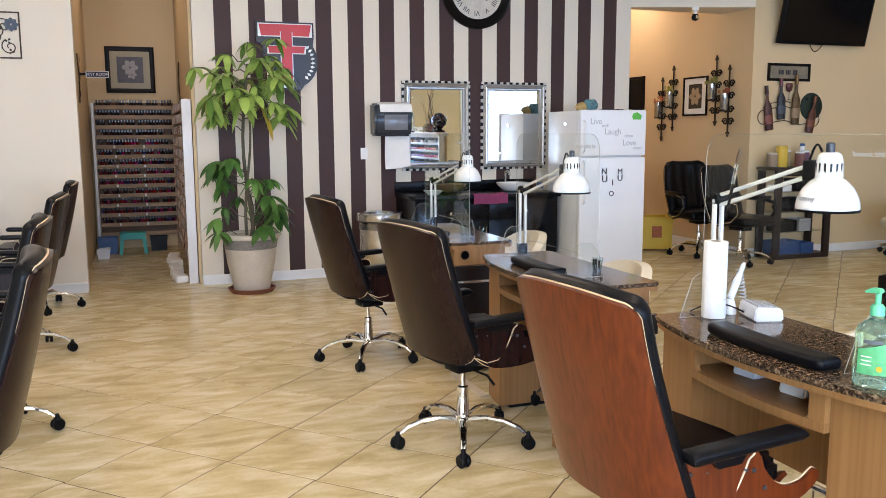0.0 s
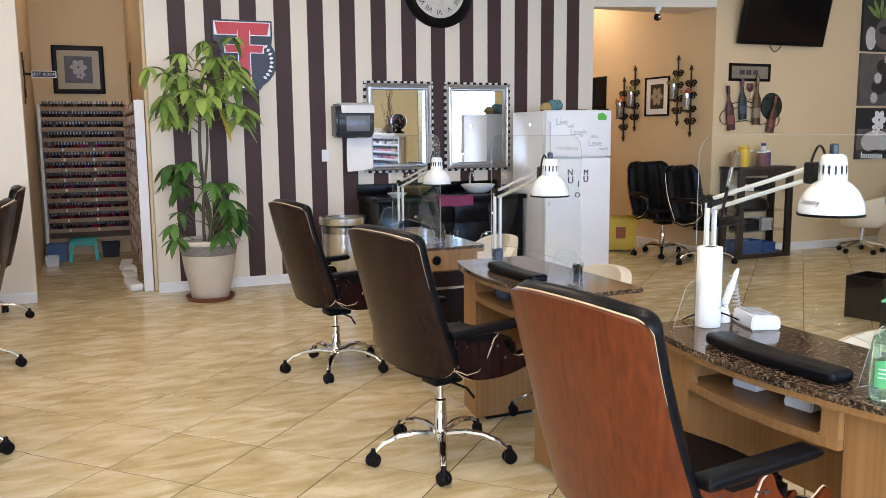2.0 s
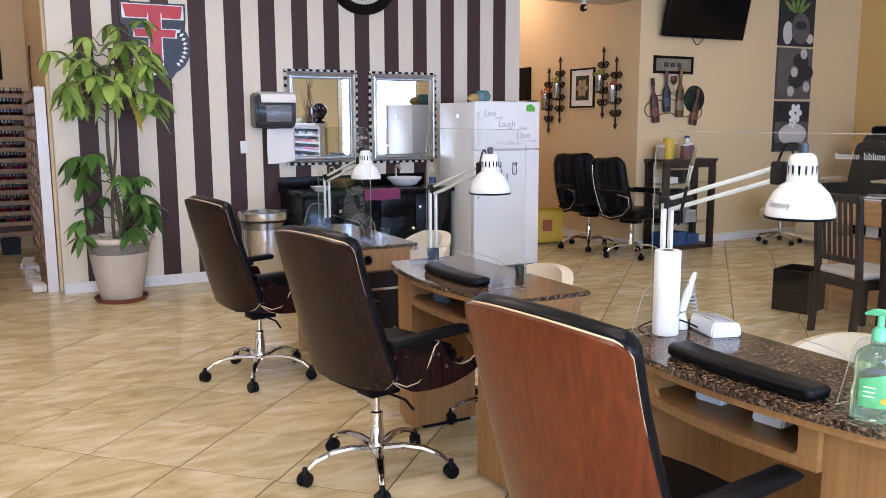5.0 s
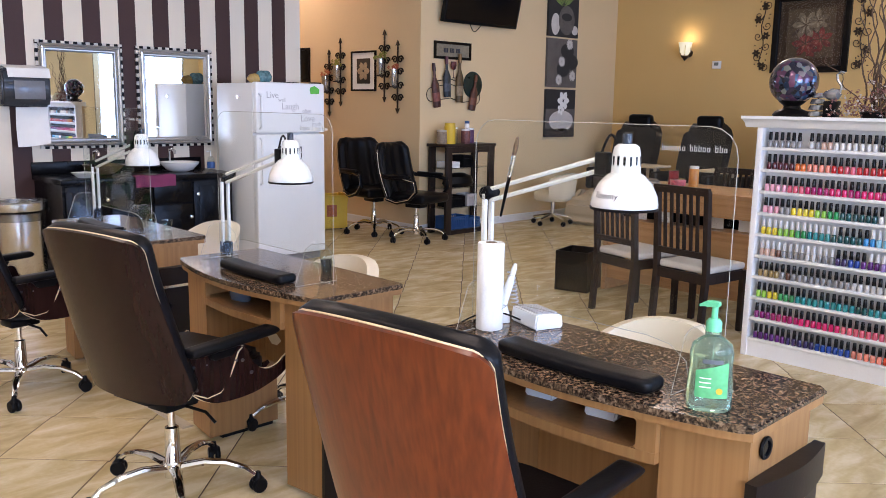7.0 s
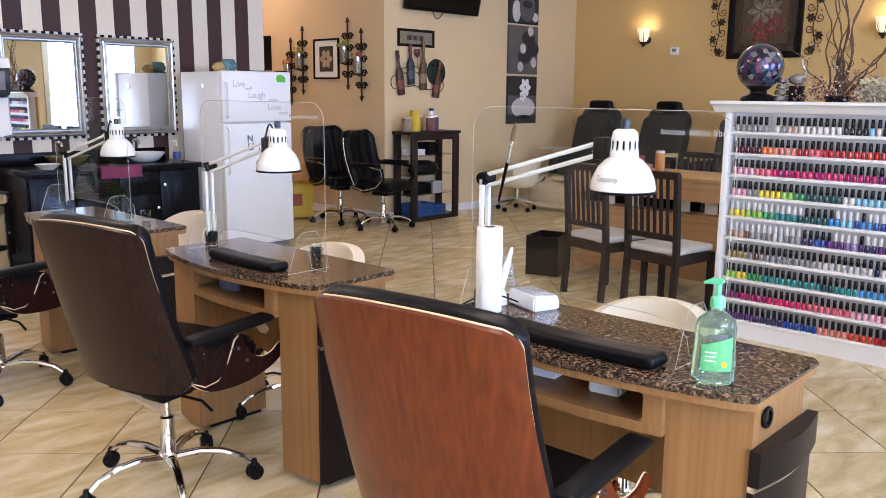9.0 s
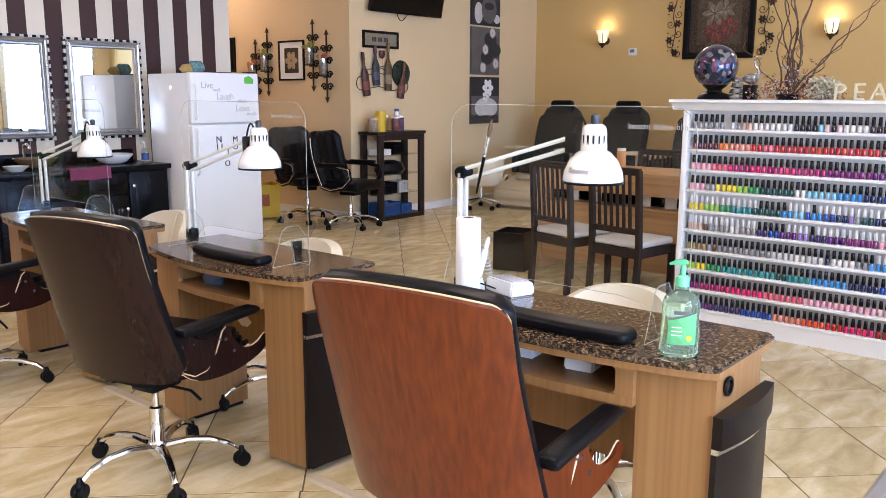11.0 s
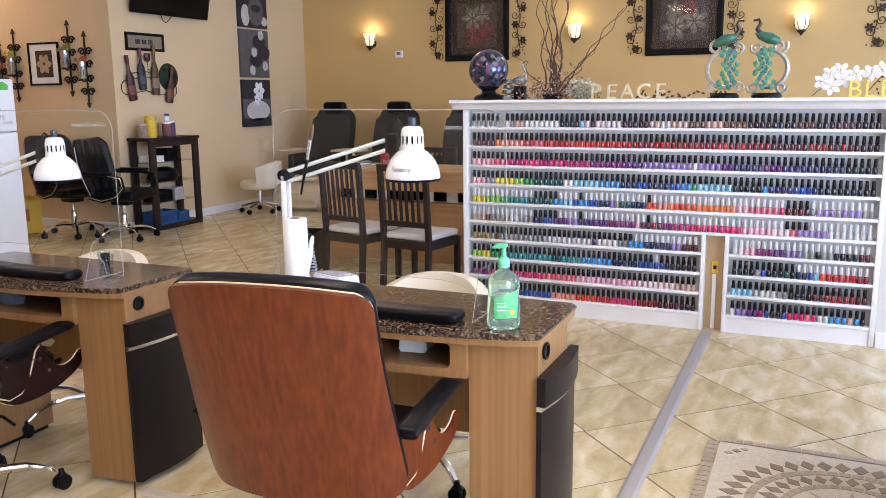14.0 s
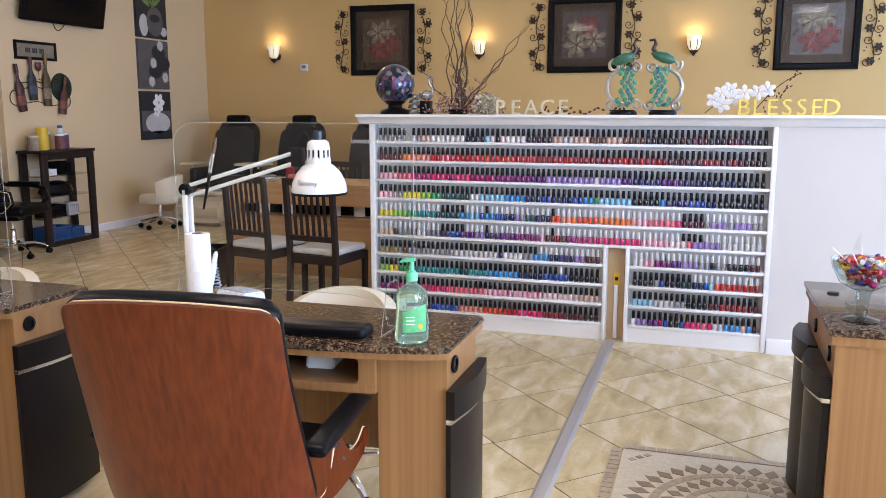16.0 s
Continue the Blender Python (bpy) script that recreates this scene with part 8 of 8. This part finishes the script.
for y, k, lab in ((0.17, 1, "green peacock figurine in a silver crescent scroll"), (-0.07, -1, "green peacock figurine with trailing tail on scroll")):
    pk = thing("peacock_figurine", lab, "figurine", pose(TX, y, TZ, 0, 0, -90), group="peacock figurines")
    part("base", lathe(B(), [(0, 0.0), (0.085, 0.0), (0.085, 0.015), (0.07, 0.03), (0, 0.03)], 24), PICBLACK, pk)
    bm = B()
    scroll(bm, 0.0, 0.165, 0.115, 0.10, 0.62, 1.2 if k > 0 else 1.95, 0.014, 0.0, 22, k)
    scroll(bm, -0.06 * k, 0.30, 0.045, 0.012, 1.2, 0.5, 0.010, 0.0, 20, k), scroll(bm, 0.07 * k, 0.29, 0.035, 0.01, 1.2, 2.5, 0.009, 0.0, 20, -k)
    scroll(bm, -0.08 * k, 0.06, 0.035, 0.01, 1.2, 0, 0.009, 0, 20, k), scroll(bm, 0.08 * k, 0.06, 0.035, 0.01, 1.2, 3, 0.009, 0, 20, -k)
    part("silver_scroll", bm, PEWTER, pk)
    bd = lathe(B(), [(0, -0.09), (0.024, -0.06), (0.034, 0.0), (0.024, 0.05), (0, 0.07)], 16, (0, 0, 0), "x")
    bmesh.ops.transform(bd, matrix=Matrix.Translation((0.0, -0.01, 0.345)) @ Matrix.Rotation(radians(-20 * k), 4, "Y"), verts=bd.verts)
    part("bird_body", bd, PEAG, pk)
    part("neck", tube(B(), [(0.045 * k, -0.01, 0.365), (0.07 * k, -0.01, 0.40), (0.055 * k, -0.01, 0.43), (0.065 * k, -0.01, 0.455), (0.095 * k, -0.01, 0.45)], 0.016, 8, 0.007), stuff_mat("dark_bronze", (0.05, 0.03, 0.02), 0.35, metal=0.5), pk)
    tail = B()
    for row in range(9):
        for col in range(3 if row % 2 else 2):
            n_ = 3 if row % 2 else 2
            spread = (col - (n_ - 1) / 2) * (0.030 + 0.0016 * (8 - row))
            flower(tail, spread + k * 0.03 * math.sin(row * 0.36), 0.09 + 0.027 * row, 0.046, 1, -0.024 - 0.0022 * row - 0.0005 * col, -math.pi / 2 + spread * 5, 0.42, 0.006)
    tagged(part("tail", tail, PEATAIL, pk), kind="stuff")
    for i in range(9):
        part("eye_spot", lathe(B(), [(0, -0.056), (0.007, -0.056), (0.007, -0.040), (0, -0.040)], 10, (random.uniform(-0.022, 0.022) + k * 0.022, 0, 0.28 - 0.026 * i), "y"), PEAB, pk)
orc = thing("orchid_spray", "white silk orchid spray lying on the rack top", "flower arrangement", pose(TX, -0.42, TZ, 0, 0, -90))
stem = [(-0.10, 0, 0.01), (0.0, -0.01, 0.10), (0.10, -0.01, 0.155), (0.22, -0.005, 0.145), (0.30, 0, 0.16)]
part("stem", tube(B(), stem, 0.004, 6), stuff_mat("green_stem", (0.12, 0.20, 0.05), 0.6), orc)
for i, (x, z) in enumerate(((-0.05, 0.09), (0.0, 0.06), (0.06, 0.10), (0.04, 0.15), (0.12, 0.13), (0.20, 0.135), (0.25, 0.15), (-0.01, 0.13))):
    f_ = flower(flower(B(), x, z, 0.052, 5, -0.02, i * 0.7, 0.4, 0.008), x, z, 0.022, 3, -0.032, i, 0.4, 0.006)
    part("orchid_flower", f_, stuff_mat("white_orchid_petal", (0.78, 0.76, 0.74), 0.6, vary=0.06), orc)
vine = B()
tube(vine, bend((0.18, 0.01, 0.02), (0.42, 0.01, 0.24), 0.03), 0.003, 5)
for i in range(12):
    flower(vine, 0.24 + 0.016 * i, 0.05 + 0.017 * i + random.uniform(-0.03, 0.03), 0.022, 2, 0.0, random.uniform(0, 6), 0.3)
part("brown_vine", vine, TWIG, orc)
bm = B()
for i in range(20):
    flower(bm, random.uniform(-0.28, 0.28), random.uniform(0.005, 0.04), 0.03, 2, random.uniform(-0.02, 0.04), random.uniform(0, 6), 0.3)
thing("dried_garland", "low garland of dried brown leaves on rack top", "garland", pose(TX + 0.04, 0.42, TZ, 0, 0, -90), bm, TWIG, kind="stuff")
ol = thing("wall_outlet", "yellow plug outlet with white conduit in rack gap", "outlet", pose(RX + 0.077, 0.175, 0.40, 0, 0, -90))
part("plate", box(B(), -0.02, 0.02, -0.006, 0.0, -0.04, 0.04, 0.002), YELLOW, ol)
part("socket", box(B(), -0.010, 0.010, -0.009, -0.0065, -0.012, 0.012, 0.002), PLASTIC, ol)
part("conduit", box(B(), -0.012, 0.012, -0.02, 0.0, -0.396, -0.042, 0.003), WHITE, ol)

# ---- counter of two desks by the medallion ----
ct = thing("double_desk", "pair of beech nail desks under one granite top", "desk", pose(1.435, -0.765, 0))
bm = box(B(), -0.01, 0.80, -1.05, 0.012, 0.779, 0.800, 0.006)
part("granite_top", bm, GRANITE, ct, "polished brown granite top")
part("top_band", box(B(), 0.0, 0.79, -1.04, 0.002, 0.750, 0.7785), BEECH, ct)
part("body", box(B(), 0.012, 0.778, -1.03, -0.012, 0.02, 0.7495), BEECH, ct)
part("plinth", box(B(), 0.03, 0.76, -1.0, -0.03, 0, 0.02), PLASTIC, ct)
for x0 in (0.03, 0.41):
    x1 = x0 + 0.35
    bul = [(x0 + (x1 - x0) * i / 10, 0.012 + 0.036 * math.sin(math.pi * i / 10)) for i in range(11)]
    bk_ = [(x1, -0.0115), (x0, -0.0115)]
    dr = part("cabinet_door", prism(B(), bul + bk_, "z", 0.03, 0.545), DARKDOOR, ct, "dark brown bowed cabinet door")
    part("drawer_front", prism(B(), [(x, y + 0.012) for x, y in bul] + bk_, "z", 0.562, 0.635), DARKDOOR, ct)
    part("grip_strip", prism(B(), bul + bk_, "z", 0.546, 0.561), STEEL, dr)
    part("grommet", lathe(B(), [(0, -0.0115), (0.027, -0.0115), (0.025, -0.004), (0.0, -0.006)], 18, (x0 + 0.09, 0, 0.69), "y"), TVBLACK, ct)
    part("cable_hole", lathe(B(), [(0, 0.8005), (0.022, 0.8005), (0.02, 0.804), (0, 0.8045)], 18, (x0 + 0.17, -0.07, 0)), PLASTIC, ct)
cb = thing("candy_bowl", "footed clear glass bowl full of wrapped candies", "candy bowl", pose(1.585, -0.865, 0.80))
part("foot", lathe(B(), [(0, 0.0), (0.055, 0.0), (0.058, 0.006), (0.022, 0.018), (0.018, 0.03), (0.024, 0.09), (0.03, 0.105), (0, 0.105)], 24), CUTGLASS, cb)
part("bowl", lathe(B(), [(0.0, 0.106), (0.035, 0.107), (0.075, 0.13), (0.098, 0.175), (0.106, 0.205), (0.101, 0.205), (0.092, 0.175), (0.07, 0.137), (0.0, 0.114)], 32), CUTGLASS, cb)
random.seed(14)
CANDY = [stuff_mat("candy_wrapper", c_, 0.2, vary=0.2, scale=60, bump=0) for c_ in ((0.55, 0.02, 0.03), (0.70, 0.40, 0.03), (0.50, 0.03, 0.18), (0.10, 0.05, 0.25), (0.62, 0.60, 0.58), (0.55, 0.53, 0.52), (0.45, 0.10, 0.08))]
for i in range(84):
    a, lev = random.uniform(0, 6.28), i // 21
    r_ = (0.045, 0.064, 0.082, 0.078)[lev] * random.random() ** 0.5
    z = (0.134, 0.155, 0.178, 0.200)[lev]
    bm = lathe(B(), [(0, -0.019), (0.009, -0.018), (0.003, -0.011), (0.008, -0.008), (0.010, 0.0), (0.008, 0.008), (0.003, 0.011), (0.009, 0.018), (0, 0.019)], 7, axis="x")
    part("candy", bm, random.choice(CANDY), cb, at=pose(r_ * math.cos(a), r_ * math.sin(a), z, random.uniform(0, 90), random.uniform(-40, 40), random.uniform(0, 360)))
for k in range(5):
    part("lollipop_stick", tube(B(), [(0.05 * math.cos(k * 1.3), 0.05 * math.sin(k * 1.3), 0.19), (0.10 * math.cos(k * 1.3), 0.10 * math.sin(k * 1.3), 0.235)], 0.002, 5), PAPER, cb)
cs = thing("card_holder", "clear acrylic card holder on the granite", "card holder", pose(1.80, -0.88, 0.80, 0, 0, 20))
part("back_plate", prism(B(), [(0, 0.001), (0.0, 0.27), (0.02, 0.24), (0.07, 0.15), (0.07, 0.001)], "y", -0.002, 0.002), ACRYLIC, cs)
part("front_plate", box(B(), 0.0, 0.07, -0.04, -0.036, 0.001, 0.11), ACRYLIC, cs)
bm = lathe(B(), [(0, 0.001), (0.06, 0.001), (0.08, 0.05), (0.07, 0.055), (0, 0.06)], 20)
thing("red_candy_dish", "low dish of red candies behind the bowl", "candy dish", pose(1.85, -1.15, 0.80), bm, CANDY[0])

# ---- mosaic medallion in the floor ----
MA = stuff_mat("mosaic_cream_stone", (0.60, 0.52, 0.38), 0.35, vary=0.12, scale=30)
MB = stuff_mat("mosaic_brown_stone", (0.24, 0.17, 0.10), 0.35, vary=0.2, scale=30)
MC = stuff_mat("mosaic_tan_stone", (0.40, 0.31, 0.20), 0.35, vary=0.2, scale=30)
mc, half = (1.70, -0.57), 0.505
def med(name, bm, m_):
    ob = thing(name, "inlaid stone mosaic pieces in the floor", "floor mosaic", pose(mc[0], mc[1], 0), bm, m_, kind="stuff", smooth=0)
slab = prism(B(), [(-half, -half), (half, -half), (half, half), (-half, half)], "z", 0.0002, 0.003)
med("mosaic_ground", slab, MA)
dark, tan = B(), B()
def piece(bm, pts):
    prism(bm, pts, "z", 0.0032, 0.005)
def ringp(bm, r0, r1, n, gap=0.12, off=0.0, diamond=False):
    for i in range(n):
        a0, a1 = 2 * math.pi * (i + off) / n, 2 * math.pi * (i + off + 1 - gap) / n
        am, rm = (a0 + a1) / 2, (r0 + r1) / 2
        P = lambda r_, a: (r_ * math.cos(a), r_ * math.sin(a))
        piece(bm, [P(r0, am), P(rm, a1), P(r1, am), P(rm, a0)] if diamond else [P(r0, a0), P(r1, a0), P(r1, a1), P(r0, a1)])
ringp(dark, 0.375, 0.465, 40, 0.15, 0, True), ringp(tan, 0.335, 0.37, 48, 0.12), ringp(dark, 0.255, 0.33, 32, 0.15, 0.5, True), ringp(tan, 0.22, 0.25, 36, 0.12)
for i in range(16):
    a = 2 * math.pi * i / 16
    r_ = 0.205 if i % 2 == 0 else 0.15
    piece(dark if i % 2 else tan, [(0.02 * math.cos(a), 0.02 * math.sin(a)), (r_ * 0.45 * math.cos(a + 0.19), r_ * 0.45 * math.sin(a + 0.19)), (r_ * math.cos(a), r_ * math.sin(a)), (r_ * 0.45 * math.cos(a - 0.19), r_ * 0.45 * math.sin(a - 0.19))])
for sx in (-1, 1):
    for sy in (-1, 1):
        for k in range(3):
            x, y = sx * (0.40 + 0.03 * k), sy * (0.46 - 0.03 * k)
            piece(dark if k % 2 else tan, [(x - 0.018, y), (x, y + 0.018), (x + 0.018, y), (x, y - 0.018)])
for i in range(22):
    a = -half + 2 * half * i / 22
    b_ = a + 2 * half / 22 - 0.004
    t_ = tan if i % 2 else dark
    for s_ in (-1, 1):
        piece(tan, [(a, s_ * (half + 0.028) - 0.022), (b_, s_ * (half + 0.028) - 0.022), (b_, s_ * (half + 0.028) + 0.022), (a, s_ * (half + 0.028) + 0.022)])
        piece(tan, [(s_ * (half + 0.028) - 0.022, a), (s_ * (half + 0.028) + 0.022, a), (s_ * (half + 0.028) + 0.022, b_), (s_ * (half + 0.028) - 0.022, b_)])
med("mosaic_dark_pieces", dark, MB), med("mosaic_tan_pieces", tan, MC)

# ---- floor tiles ----
HALF = 0.336
def tile_bm(bm, x, y, top=0.0):
    h, b = HALF - 0.0045, 0.003
    ring0 = [bm.verts.new((x + dx * h, y + dy * h, top - 0.006)) for dx, dy in ((1, 0), (0, 1), (-1, 0), (0, -1))]
    ring1 = [bm.verts.new((x + dx * h, y + dy * h, top - 0.0012)) for dx, dy in ((1, 0), (0, 1), (-1, 0), (0, -1))]
    ring2 = [bm.verts.new((x + dx * (h - b), y + dy * (h - b), top)) for dx, dy in ((1, 0), (0, 1), (-1, 0), (0, -1))]
    for a, c in ((ring0, ring1), (ring1, ring2)):
        for i in range(4):
            bm.faces.new((a[i], a[(i + 1) % 4], c[(i + 1) % 4], c[i]))
    bm.faces.new(ring2)


floor = bpy.data.objects["floor"]
tile_mesh = mesh_of((lambda b: (tile_bm(b, 0, 0), b)[1])(B()), "floor_tile", TILE)
rest, near = B(), 0
GC, GS = math.cos(radians(0.9)), math.sin(radians(0.9))
for i in range(-16, 32):
    for j in range(-26, 34):
        if (i + j) % 2:
            continue
        gx, gy = HALF * i, HALF * (j + 1)
        x, y = 0.130 + GC * gx + GS * gy, 3.225 + GC * gy - GS * gx
        if not (-4.95 < x < 9.8 and -5.1 < y < 11.1) or (y > STRIPED_Y + 0.3 and not (-1.9 < x < 0.1 or 4.0 < x < 6.0)):
            continue
        if -2.4 < x < 5.6 and -1.0 < y < 7.2 and near < 300:
            near += 1
            t = new("floor_tile", tile_mesh)
            t.parent = floor
            t.location = (x, y, 0)
        else:
            tile_bm(rest, x, y)
me = mesh_of(rest, "floor_tiles", TILE)
ob = new("floor_tiles", me)
ob.parent = floor
tagged(ob, "", "", "", "stuff")
